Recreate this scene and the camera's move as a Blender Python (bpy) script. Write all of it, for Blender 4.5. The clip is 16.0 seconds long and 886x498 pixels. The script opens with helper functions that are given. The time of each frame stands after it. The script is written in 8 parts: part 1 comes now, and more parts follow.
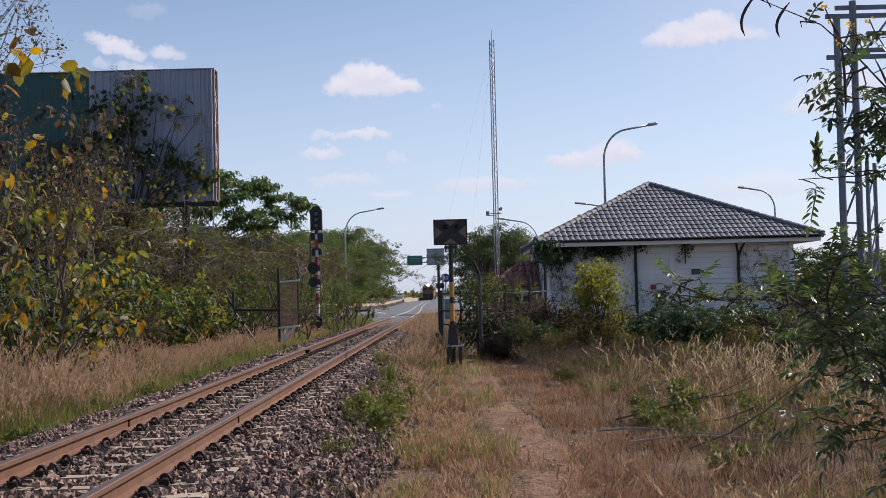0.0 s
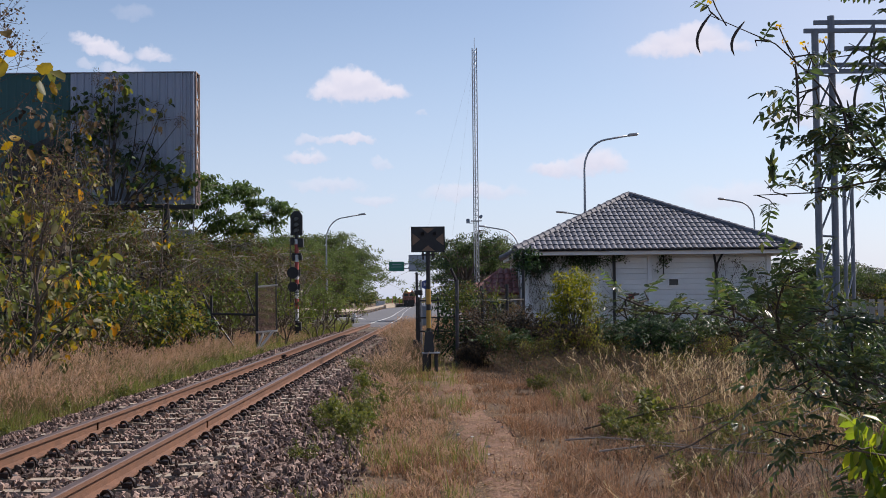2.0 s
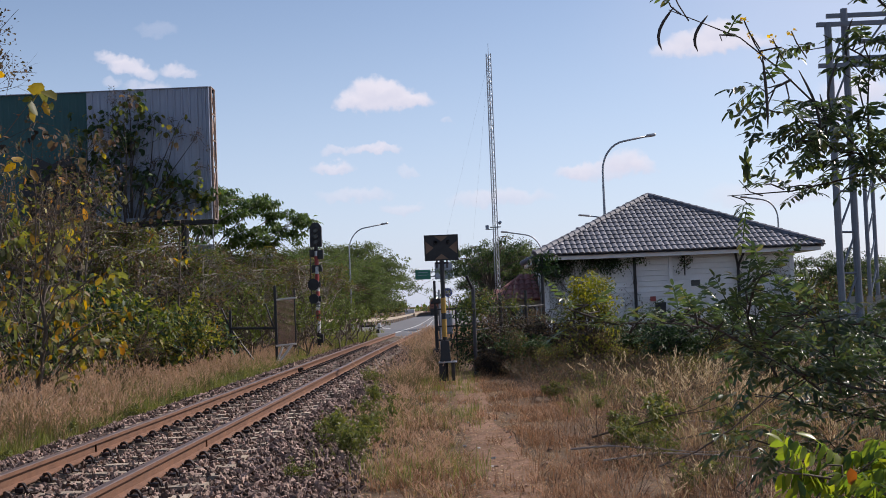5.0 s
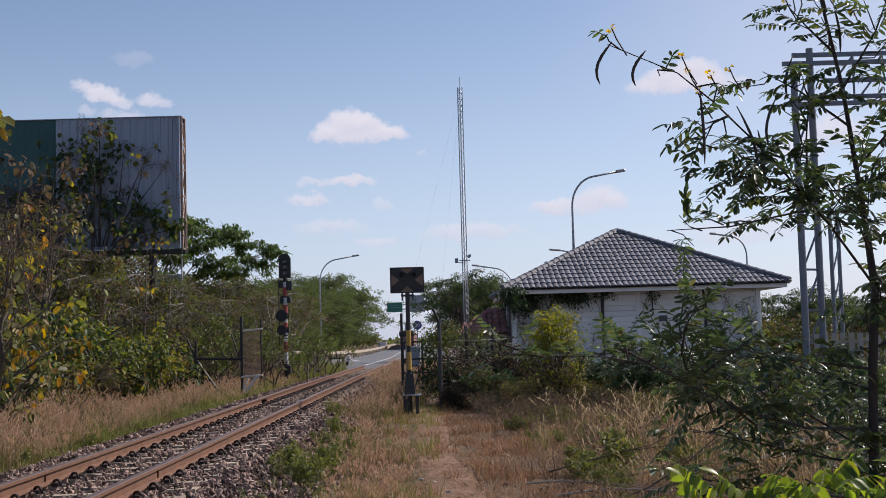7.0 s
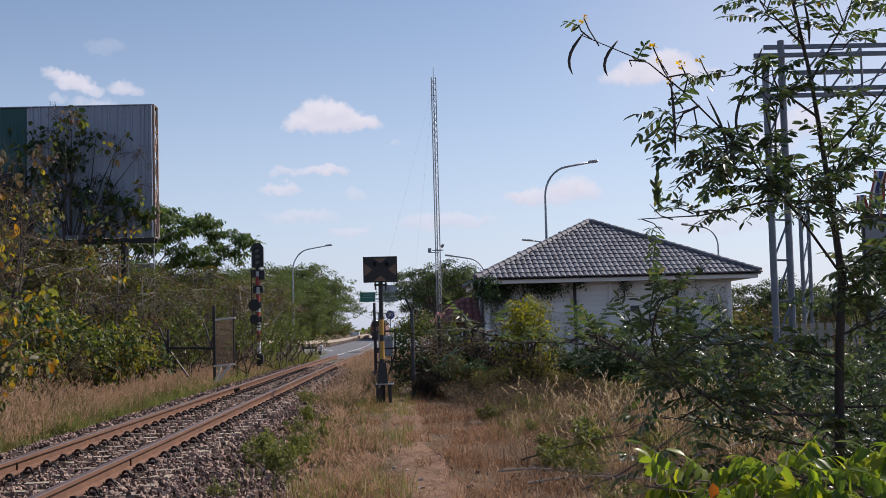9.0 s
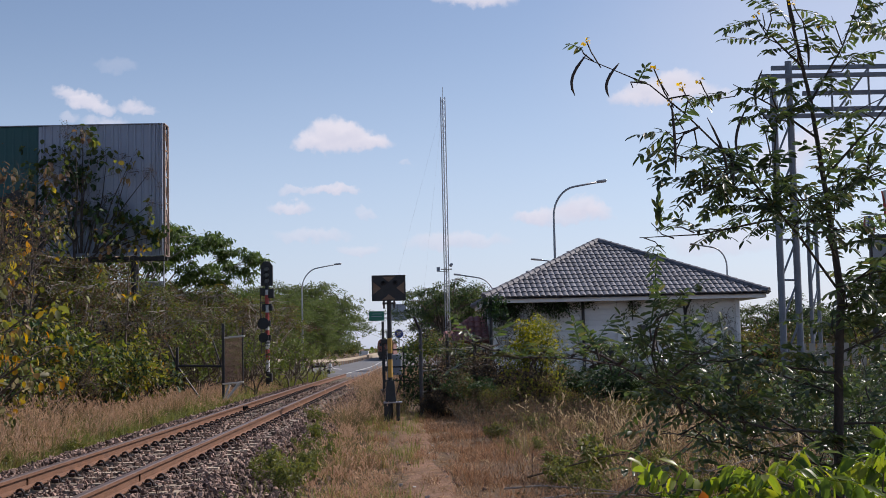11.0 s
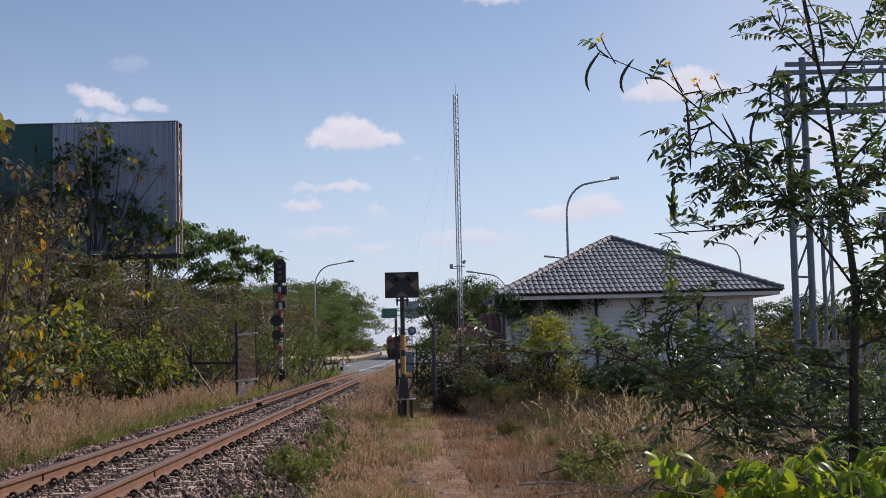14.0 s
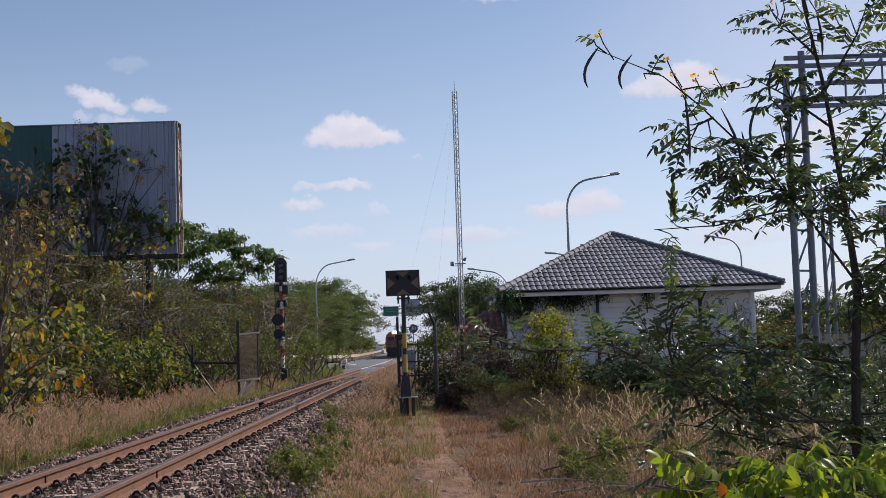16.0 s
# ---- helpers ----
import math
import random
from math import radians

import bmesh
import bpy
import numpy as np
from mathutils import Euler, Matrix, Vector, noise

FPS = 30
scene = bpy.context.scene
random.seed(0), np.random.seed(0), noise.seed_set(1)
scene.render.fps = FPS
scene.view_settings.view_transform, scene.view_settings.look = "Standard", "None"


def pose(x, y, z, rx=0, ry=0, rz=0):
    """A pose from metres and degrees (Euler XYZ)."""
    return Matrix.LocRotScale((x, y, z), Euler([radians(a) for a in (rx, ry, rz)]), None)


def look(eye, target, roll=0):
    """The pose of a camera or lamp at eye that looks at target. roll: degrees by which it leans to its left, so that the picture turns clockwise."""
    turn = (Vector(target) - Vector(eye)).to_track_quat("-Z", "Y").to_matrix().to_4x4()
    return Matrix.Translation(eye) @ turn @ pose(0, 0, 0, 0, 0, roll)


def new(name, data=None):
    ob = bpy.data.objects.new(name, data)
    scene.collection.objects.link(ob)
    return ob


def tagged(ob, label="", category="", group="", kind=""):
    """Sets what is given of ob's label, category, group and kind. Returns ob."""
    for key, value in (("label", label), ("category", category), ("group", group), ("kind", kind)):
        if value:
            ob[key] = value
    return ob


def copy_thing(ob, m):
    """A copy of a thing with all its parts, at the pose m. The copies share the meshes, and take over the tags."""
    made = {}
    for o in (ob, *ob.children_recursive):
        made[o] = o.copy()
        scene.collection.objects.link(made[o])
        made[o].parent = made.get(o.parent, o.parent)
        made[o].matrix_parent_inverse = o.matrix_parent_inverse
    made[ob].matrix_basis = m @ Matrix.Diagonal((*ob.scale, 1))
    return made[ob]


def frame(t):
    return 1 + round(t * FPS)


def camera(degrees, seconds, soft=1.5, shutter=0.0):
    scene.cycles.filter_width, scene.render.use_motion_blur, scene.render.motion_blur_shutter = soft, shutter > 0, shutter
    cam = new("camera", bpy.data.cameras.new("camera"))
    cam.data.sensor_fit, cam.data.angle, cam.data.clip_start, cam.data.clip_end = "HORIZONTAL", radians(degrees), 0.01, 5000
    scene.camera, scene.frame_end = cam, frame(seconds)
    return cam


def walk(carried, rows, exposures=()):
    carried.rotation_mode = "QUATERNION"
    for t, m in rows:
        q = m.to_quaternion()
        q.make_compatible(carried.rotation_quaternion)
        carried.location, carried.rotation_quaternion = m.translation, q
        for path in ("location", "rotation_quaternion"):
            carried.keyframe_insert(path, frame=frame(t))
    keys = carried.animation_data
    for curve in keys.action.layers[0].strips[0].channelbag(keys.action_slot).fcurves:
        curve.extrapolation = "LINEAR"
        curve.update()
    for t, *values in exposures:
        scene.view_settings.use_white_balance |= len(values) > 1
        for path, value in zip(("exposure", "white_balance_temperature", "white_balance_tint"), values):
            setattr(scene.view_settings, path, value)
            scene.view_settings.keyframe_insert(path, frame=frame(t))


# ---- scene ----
cam = camera(39.0, 16.0, soft=0.75)
# seconds, eye x, y, z, heading to the left of +y, pitch, lean
PATH = [
    (0, 0.365, -0.032, 1.079, 0.481, 1.936, -1.378),
    (0.5, 0.358, 0.012, 1.085, -0.672, 2.152, -2.046),
    (0.6, 0.380, 0.023, 1.100, -1.041, 2.251, -1.736),
    (1, 0.374, 0.002, 1.090, -0.767, 2.396, -2.110),
    (1.2, 0.392, -0.013, 1.094, -1.523, 2.209, -2.331),
    (1.4, 0.386, -0.037, 1.080, -0.167, 2.657, -2.369),
    (1.5, 0.407, -0.061, 1.076, -1.052, 1.821, -2.355),
    (2, 0.480, -0.093, 1.092, -0.292, 2.216, -0.555),
    (2.5, 0.519, -0.078, 1.108, 0.391, 2.456, -0.728),
    (3, 0.562, -0.042, 1.113, 3.219, 2.590, -0.919),
    (3.5, 0.641, 0.024, 1.113, 4.700, 2.463, -1.532),
    (4, 0.695, 0.037, 1.129, 4.808, 2.415, -0.478),
    (4.5, 0.733, 0.083, 1.117, 1.716, 3.071, -1.517),
    (4.6, 0.717, 0.068, 1.110, 1.563, 2.082, -1.067),
    (4.7, 0.729, 0.089, 1.115, 1.174, 2.187, -2.100),
    (7, 0.937, 0.125, 1.103, -0.218, 4.039, -1.586),
    (7.5, 0.920, 0.094, 1.086, -0.874, 4.555, -1.003),
    (8, 0.934, 0.072, 1.084, -1.104, 4.852, -0.960),
    (8.5, 0.944, 0.066, 1.088, -1.043, 4.247, -1.497),
    (9, 0.935, 0.078, 1.089, -1.439, 3.554, -1.486),
    (9.5, 0.946, 0.057, 1.080, -1.152, 3.854, -1.180),
    (12, 0.953, -0.050, 1.070, -0.795, 4.488, -1.499),
    (12.5, 0.930, -0.036, 1.065, -0.516, 4.345, -1.482),
    (13, 0.945, -0.036, 1.062, -0.611, 4.322, -1.651),
    (13.5, 0.945, -0.039, 1.071, -0.418, 4.508, -1.526),
    (14, 0.943, -0.038, 1.067, -0.450, 4.335, -1.277),
    (14.5, 0.931, -0.021, 1.063, -0.507, 4.367, -1.419),
    (15, 0.937, -0.026, 1.069, -0.267, 4.292, -1.650),
    (15.5, 0.953, -0.034, 1.079, -0.217, 4.354, -1.925),
    (16, 0.948, -0.025, 1.072, -0.410, 4.215, -1.868),
]


def view(x, y, z, yaw, pitch, roll):
    a, b = radians(yaw), radians(pitch)
    ahead = Vector((-math.sin(a) * math.cos(b), math.cos(a) * math.cos(b), math.sin(b)))
    return look((x, y, z), Vector((x, y, z)) + ahead, roll)


walk(cam, [(r[0], view(*r[1:])) for r in PATH], [(0.0, 0.02, 6500, 18), (3.5, 0.05, 6500, 18), (4.7, 0.02, 6500, 18), (7.0, -0.07, 6500, 18), (8.0, -0.1, 6500, 18), (9.0, -0.05, 6500, 18), (12.5, -0.07, 6500, 18), (16.0, -0.06, 6500, 18)])

# ---- sky, sun ----
SUN_AZ, SUN_EL = 58.0, 42.0  # degrees from +y towards +x; degrees up


def make_world():
    w = bpy.data.worlds.new("sky")
    scene.world = w
    w.use_nodes = True
    nt = w.node_tree
    nt.nodes.clear()
    N, L = nt.nodes.new, nt.links.new
    sky = N("ShaderNodeTexSky")
    sky.sky_type = "NISHITA"
    sky.sun_disc = False
    sky.sun_elevation, sky.sun_rotation = radians(SUN_EL), radians(SUN_AZ)
    sky.air_density, sky.dust_density, sky.ozone_density = 1.0, 0.8, 2.0
    co = N("ShaderNodeTexCoord")

    def vec(op, a, b):
        n = N("ShaderNodeVectorMath")
        n.operation = op
        L(a, n.inputs[0])
        if op == "SCALE":
            n.inputs["Scale"].default_value = b
        elif isinstance(b, Vector):
            n.inputs[1].default_value = b
        else:
            L(b, n.inputs[1])
        return n.outputs["Value"] if op == "DOT_PRODUCT" else n.outputs[0]

    def calc(op, a, b):
        n = N("ShaderNodeMath")
        n.operation = op
        L(a, n.inputs[0])
        if isinstance(b, float):
            n.inputs[1].default_value = b
        else:
            L(b, n.inputs[1])
        return n.outputs[0]

    # the outlines of the clouds waver at two scales
    place = co.outputs["Generated"]
    for size, far in ((42.0, 0.016), (150.0, 0.010)):
        warp = N("ShaderNodeTexNoise")
        warp.inputs["Scale"].default_value, warp.inputs["Detail"].default_value = size, 6.0
        L(co.outputs["Generated"], warp.inputs["Vector"])
        place = vec("ADD", place, vec("SCALE", vec("SUBTRACT", warp.outputs["Color"], Vector((0.5, 0.5, 0.5))), far))
    # a pale haze low over the horizon, as in the dry season
    sep = N("ShaderNodeSeparateXYZ")
    L(co.outputs["Generated"], sep.inputs[0])
    hz = N("ShaderNodeMapRange")
    hz.interpolation_type = "SMOOTHSTEP"
    hz.inputs["From Min"].default_value, hz.inputs["From Max"].default_value = 0.28, -0.02
    hz.inputs["To Min"].default_value, hz.inputs["To Max"].default_value = 0.0, 0.55
    L(sep.outputs["Z"], hz.inputs["Value"])
    haze = N("ShaderNodeMix")
    haze.data_type = "RGBA"
    L(hz.outputs[0], haze.inputs["Factor"])
    L(sky.outputs[0], haze.inputs[6])
    haze.inputs[7].default_value = HAZE
    colour = haze.outputs[2]
    for az, el, wide, high, dense in CLOUDS:
        a, e = radians(az), radians(el)
        c = Vector((math.sin(a) * math.cos(e), math.cos(a) * math.cos(e), math.sin(e)))
        right = Vector((math.cos(a), -math.sin(a), 0))
        up = right.cross(c)
        d = vec("SUBTRACT", place, c)
        u = vec("DOT_PRODUCT", d, right / radians(wide))
        v = vec("DOT_PRODUCT", d, up / radians(high))
        # flat below, swelling above
        w = calc("MAXIMUM", v, calc("MULTIPLY", v, -1.5))
        far = calc("ADD", calc("MULTIPLY", u, u), calc("MULTIPLY", w, w))
        m = N("ShaderNodeMapRange")
        m.interpolation_type = "SMOOTHSTEP"
        m.inputs["From Min"].default_value, m.inputs["From Max"].default_value = 1.45, 0.1
        m.inputs["To Min"].default_value, m.inputs["To Max"].default_value = 0.0, dense
        L(far, m.inputs["Value"])
        lit = N("ShaderNodeMapRange")
        lit.inputs["From Min"].default_value, lit.inputs["From Max"].default_value = -0.7, 0.7
        L(v, lit.inputs["Value"])
        tone, mix = N("ShaderNodeMix"), N("ShaderNodeMix")
        tone.data_type = mix.data_type = "RGBA"
        L(lit.outputs[0], tone.inputs["Factor"])
        tone.inputs[6].default_value, tone.inputs[7].default_value = CLOUD_BASE, CLOUD
        L(m.outputs[0], mix.inputs["Factor"])
        L(colour, mix.inputs[6])
        L(tone.outputs[2], mix.inputs[7])
        colour = mix.outputs[2]
    bg = N("ShaderNodeBackground")
    bg.inputs["Strength"].default_value = 0.113
    L(colour, bg.inputs["Color"])
    out = N("ShaderNodeOutputWorld")
    L(bg.outputs[0], out.inputs[0])


# azimuth from +y, elevation, half width, half height (degrees), density
CLOUDS = [
    # very wide and faint: added for the sun's glare in the right sky
    (32.0, 13.0, 22.0, 10.0, 0.36),
    (-3.6, 9.35, 1.96, 0.72, 1), (-4, 9.75, 1.06, 0.72, 1), (-2.3, 9.3, 1.06, 0.5, 1), (-5, 9.3, 0.78, 0.42, 0.78), (-3.2, 9.7, 0.78, 0.6, 0.91),
    (-15.7, 11.35, 0.67, 0.34, 0.78), (-15, 11.05, 0.84, 0.41, 0.91), (-14.2, 10.8, 0.62, 0.34, 0.72), (-12.9, 10.95, 0.62, 0.38, 0.72), (-12.3, 10.7, 0.5, 0.26, 0.52),
    (-14, 10.15, 1.01, 0.38, 0.52), (-15.6, 10.3, 0.45, 0.3, 0.39), (-13.6, 12.6, 0.9, 0.42, 0.18),
    (-5.7, 7.1, 0.73, 0.3, 0.52), (-4.35, 7.2, 0.84, 0.32, 0.78), (-3.5, 7.1, 0.73, 0.24, 0.65), (-5.9, 6.4, 0.95, 0.31, 0.72), (-2.5, 6.15, 0.5, 0.3, 0.36),
    (-4.9, 5.1, 1.79, 0.41, 0.45), (-2.8, 4.4, 0.95, 0.29, 0.45), (-0.66, 8.33, 0.34, 0.18, 0.29),
    (6.5, 5.7, 1.9, 0.5, 0.65), (7.4, 6.05, 1.12, 0.58, 0.78), (5.2, 5.75, 1.01, 0.38, 0.65), (8.2, 5.8, 0.67, 0.5, 0.59), (1.7, 4.75, 2.24, 0.5, 0.55),
    (11.6, 11.1, 2.13, 0.6, 1), (11.9, 11.6, 1.01, 0.54, 0.91), (10.4, 11.4, 0.84, 0.5, 0.78), (9.6, 11, 0.78, 0.48, 0.65), (13.9, 11, 0.67, 0.31, 0.52),
    (16.2, 7.7, 1.46, 0.6, 0.65), (17.7, 8.4, 1.68, 0.84, 0.78), (13.7, 4.3, 2.69, 0.72, 0.45),
    (2.7, 15.9, 2.13, 0.72, 0.98), (7, 16.2, 1.79, 0.6, 0.65), (-24.3, 9.4, 1.68, 0.96, 0.91),
]
HAZE = (5.7, 7.15, 9.6, 1)
CLOUD = (7.2, 7.25, 7.75, 1)
CLOUD_BASE = (5.7, 6.05, 7.0, 1)
make_world()

sun = new("sun", bpy.data.lights.new("sun", "SUN"))
sun.data.energy, sun.data.angle, sun.data.color = 4.9, radians(0.53), (1.0, 0.945, 0.86)
a, e = radians(SUN_AZ), radians(SUN_EL)
SUN_DIR = Vector((math.sin(a) * math.cos(e), math.cos(a) * math.cos(e), math.sin(e)))
sun.matrix_world = look(SUN_DIR * 300, (0, 0, 0))

# ---- materials ----
def mat(name, col, col2=None, rough=0.8, scale=8.0, bump=0.2, metal=0.0, spread=0.0, fine=60.0, spec=0.5, space="Object", trans=0.0, contrast=0.5):
    """A surface with two scales of variation between col and col2, fine relief, and spread: how far pieces differ in brightness."""
    m = bpy.data.materials.new(name)
    m.use_nodes = True
    nt = m.node_tree
    N, L = nt.nodes.new, nt.links.new
    b = nt.nodes["Principled BSDF"]
    b.inputs["Metallic"].default_value = metal
    b.inputs["Specular IOR Level"].default_value = spec
    co = N("ShaderNodeTexCoord")
    n1, n2 = N("ShaderNodeTexNoise"), N("ShaderNodeTexNoise")
    for n, s, d in ((n1, scale, 5.0), (n2, fine, 4.0)):
        n.inputs["Scale"].default_value, n.inputs["Detail"].default_value = s, d
        L(co.outputs[space], n.inputs["Vector"])
    mixn = N("ShaderNodeMix")
    mixn.inputs["Factor"].default_value = 0.4
    L(n1.outputs["Fac"], mixn.inputs[2])
    L(n2.outputs["Fac"], mixn.inputs[3])
    mr = N("ShaderNodeMapRange")
    mr.inputs["From Min"].default_value, mr.inputs["From Max"].default_value = 0.5 - contrast * 0.4, 0.5 + contrast * 0.4
    L(mixn.outputs[0], mr.inputs["Value"])
    mc = N("ShaderNodeMix")
    mc.data_type = "RGBA"
    L(mr.outputs[0], mc.inputs["Factor"])
    mc.inputs[6].default_value = (*col, 1)
    mc.inputs[7].default_value = (*(col2 or tuple(c * 0.6 for c in col)), 1)
    colour = mc.outputs[2]
    if spread:
        oi, ge = N("ShaderNodeObjectInfo"), N("ShaderNodeNewGeometry")
        s = N("ShaderNodeMath")
        L(oi.outputs["Random"], s.inputs[0])
        L(ge.outputs["Random Per Island"], s.inputs[1])
        fr = N("ShaderNodeMath")
        fr.operation = "FRACT"
        L(s.outputs[0], fr.inputs[0])
        r = N("ShaderNodeMapRange")
        r.inputs["To Min"].default_value, r.inputs["To Max"].default_value = 1 - spread, 1 + spread
        L(fr.outputs[0], r.inputs["Value"])
        hv = N("ShaderNodeHueSaturation")
        L(r.outputs[0], hv.inputs["Value"])
        L(colour, hv.inputs["Color"])
        colour = hv.outputs[0]
    L(colour, b.inputs["Base Color"])
    rr = N("ShaderNodeMapRange")
    rr.inputs["To Min"].default_value, rr.inputs["To Max"].default_value = max(0.05, rough - 0.12), min(1.0, rough + 0.12)
    L(n2.outputs["Fac"], rr.inputs["Value"])
    L(rr.outputs[0], b.inputs["Roughness"])
    if bump:
        bp = N("ShaderNodeBump")
        bp.inputs["Strength"].default_value, bp.inputs["Distance"].default_value = bump, 0.02
        L(n2.outputs["Fac"], bp.inputs["Height"])
        L(bp.outputs[0], b.inputs["Normal"])
    if trans:
        t = N("ShaderNodeBsdfTranslucent")
        hs = N("ShaderNodeHueSaturation")
        hs.inputs["Value"].default_value, hs.inputs["Saturation"].default_value = 1.6, 1.15
        L(colour, hs.inputs["Color"])
        L(hs.outputs[0], t.inputs["Color"])
        ms = N("ShaderNodeMixShader")
        ms.inputs[0].default_value = trans
        L(b.outputs[0], ms.inputs[1])
        L(t.outputs[0], ms.inputs[2])
        L(ms.outputs[0], nt.nodes["Material Output"].inputs["Surface"])
    return m


def glow(name, col, strength):
    m = bpy.data.materials.new(name)
    m.use_nodes = True
    b = m.node_tree.nodes["Principled BSDF"]
    b.inputs["Base Color"].default_value = (*col, 1)
    b.inputs["Emission Color"].default_value = (*col, 1)
    b.inputs["Emission Strength"].default_value = strength
    return m


# ---- mesh tools ----
class Mesh:
    """Vertices and faces, gathered in plain lists; mi is the material slot of what is added next."""

    def __init__(self):
        self.v, self.f, self.m, self.mi = [], [], [], 0

    def add(self, verts, faces):
        n = len(self.v)
        self.v += [tuple(p) for p in verts]
        self.f += [tuple(i + n for i in q) for q in faces]
        self.m += [self.mi] * len(faces)
        return self

    def box(self, c, s, rot=None, bevel=0.0):
        x, y, z = (k / 2 for k in s)
        b = min(bevel, 0.45 * min(s))
        if b > 0:
            vs = []
            for sx in (-1, 1):
                for sy in (-1, 1):
                    for sz in (-1, 1):
                        vs += [(sx * x, sy * (y - b), sz * (z - b)), (sx * (x - b), sy * y, sz * (z - b)), (sx * (x - b), sy * (y - b), sz * z)]
            bm = bmesh.new()
            for p in vs:
                bm.verts.new(p)
            bmesh.ops.convex_hull(bm, input=bm.verts)
            bm.verts.ensure_lookup_table()
            bm.verts.index_update()
            vs = [v.co.copy() for v in bm.verts]
            fs = [tuple(v.index for v in f.verts) for f in bm.faces]
            bm.free()
        else:
            vs = [Vector((i * x, j * y, k * z)) for i in (-1, 1) for j in (-1, 1) for k in (-1, 1)]
            fs = [(0, 1, 3, 2), (4, 6, 7, 5), (0, 4, 5, 1), (2, 3, 7, 6), (0, 2, 6, 4), (1, 5, 7, 3)]
        r = rot.to_3x3() if rot is not None else Matrix.Identity(3)
        return self.add([r @ Vector(p) + Vector(c) for p in vs], fs)

    def tube(self, pts, radii, n=8, caps=True):
        pts = [Vector(p) for p in pts]
        if not hasattr(radii, "__len__"):
            radii = [radii] * len(pts)
        vs, fs = [], []
        ref = None
        for i, p in enumerate(pts):
            d = (pts[min(i + 1, len(pts) - 1)] - pts[max(i - 1, 0)]).normalized()
            if ref is None:
                ref = Vector((1, 0, 0)) if abs(d.x) < 0.9 else Vector((0, 1, 0))
            u = (ref - d * ref.dot(d)).normalized()
            ref = u
            w = d.cross(u)
            for k in range(n):
                a = 2 * math.pi * k / n
                vs.append(p + (u * math.cos(a) + w * math.sin(a)) * radii[i])
        for i in range(len(pts) - 1):
            for k in range(n):
                k2 = (k + 1) % n
                fs.append((i * n + k, i * n + k2, (i + 1) * n + k2, (i + 1) * n + k))
        if caps:
            fs += [tuple(range(n))[::-1], tuple(range((len(pts) - 1) * n, len(pts) * n))]
        return self.add(vs, fs)

    def cyl(self, p0, p1, r0, r1=None, n=10):
        return self.tube([p0, p1], [r0, r0 if r1 is None else r1], n)

    def sweep(self, profile, path):
        """A closed profile of (side, up) carried along points of the plan (x, y, z)."""
        k = len(profile)
        vs, fs = [], []
        for i, p in enumerate(path):
            q0, q1 = Vector(path[max(i - 1, 0)]), Vector(path[min(i + 1, len(path) - 1)])
            d = (q1 - q0).normalized()
            s = Vector((d.y, -d.x, 0)).normalized()
            vs += [Vector(p) + s * a + Vector((0, 0, b)) for a, b in profile]
        for i in range(len(path) - 1):
            for j in range(k):
                j2 = (j + 1) % k
                fs.append((i * k + j, (i + 1) * k + j, (i + 1) * k + j2, i * k + j2))
        fs += [tuple(range(k)), tuple(range((len(path) - 1) * k, len(path) * k))[::-1]]
        return self.add(vs, fs)

    def data(self, name, mats, smooth=False):
        me = bpy.data.meshes.new(name)
        me.from_pydata([tuple(p) for p in self.v], [], self.f)
        for mm in mats if isinstance(mats, (list, tuple)) else [mats]:
            me.materials.append(mm)
        me.polygons.foreach_set("material_index", self.m)
        if smooth:
            me.polygons.foreach_set("use_smooth", [True] * len(self.f))
        me.update()
        return me


def part(name, mesh, mats, parent=None, label="", smooth=False, at=None):
    """Links a Mesh as one object, under a thing or a part if parent is given."""
    ob = new(name, mesh.data(name, mats, smooth) if isinstance(mesh, Mesh) else mesh)
    if parent is not None:
        ob.parent = parent
    if at is not None:
        ob.matrix_basis = at
    return tagged(ob, label) if label else ob


def thing(name, at, label, category, group="", kind=""):
    ob = new(name)
    ob.empty_display_size = 0.2
    ob.matrix_basis = at if isinstance(at, Matrix) else pose(*at)
    return tagged(ob, label, category, group, kind)


def smoothed(x, xs, ys):
    """A smooth line through the knots xs, ys."""
    for i in range(len(xs) - 1):
        if x <= xs[i + 1] or i == len(xs) - 2:
            t = min(1.0, max(0.0, (x - xs[i]) / (xs[i + 1] - xs[i])))
            m = [(ys[min(j + 1, len(ys) - 1)] - ys[max(j - 1, 0)]) / (xs[min(j + 1, len(xs) - 1)] - xs[max(j - 1, 0)]) for j in (i, i + 1)]
            h = xs[i + 1] - xs[i]
            return (2 * t**3 - 3 * t**2 + 1) * ys[i] + (t**3 - 2 * t**2 + t) * h * m[0] + (3 * t**2 - 2 * t**3) * ys[i + 1] + (t**3 - t**2) * h * m[1]


def track_x(y):
    return smoothed(y, (-40, 20, 55, 100, 150, 186, 300, 420), (-2.2, -2.2, -2.22, -3.0, -4.2, -5.05, -6.0, -6.4))


def track_z(y):
    return smoothed(y, (-40, 20, 45, 74, 120, 186, 300, 420), (0, 0, -0.03, -0.25, -0.7, -1.15, -1.0, -0.8))


def ground_z(x, y):
    t = track_z(y)
    base = -0.40 + 0.05 * noise.noise((x * 0.35, y * 0.35, 0)) + 0.02 * noise.noise((x * 1.7, y * 1.7, 3))
    if x > 3.5:
        base -= 0.12 * min(1.0, (x - 3.5) / 5)
    if y > 45:
        k = min(1.0, (y - 45) / 20)
        base = base * (1 - k) + (t - 0.12) * k
    return base

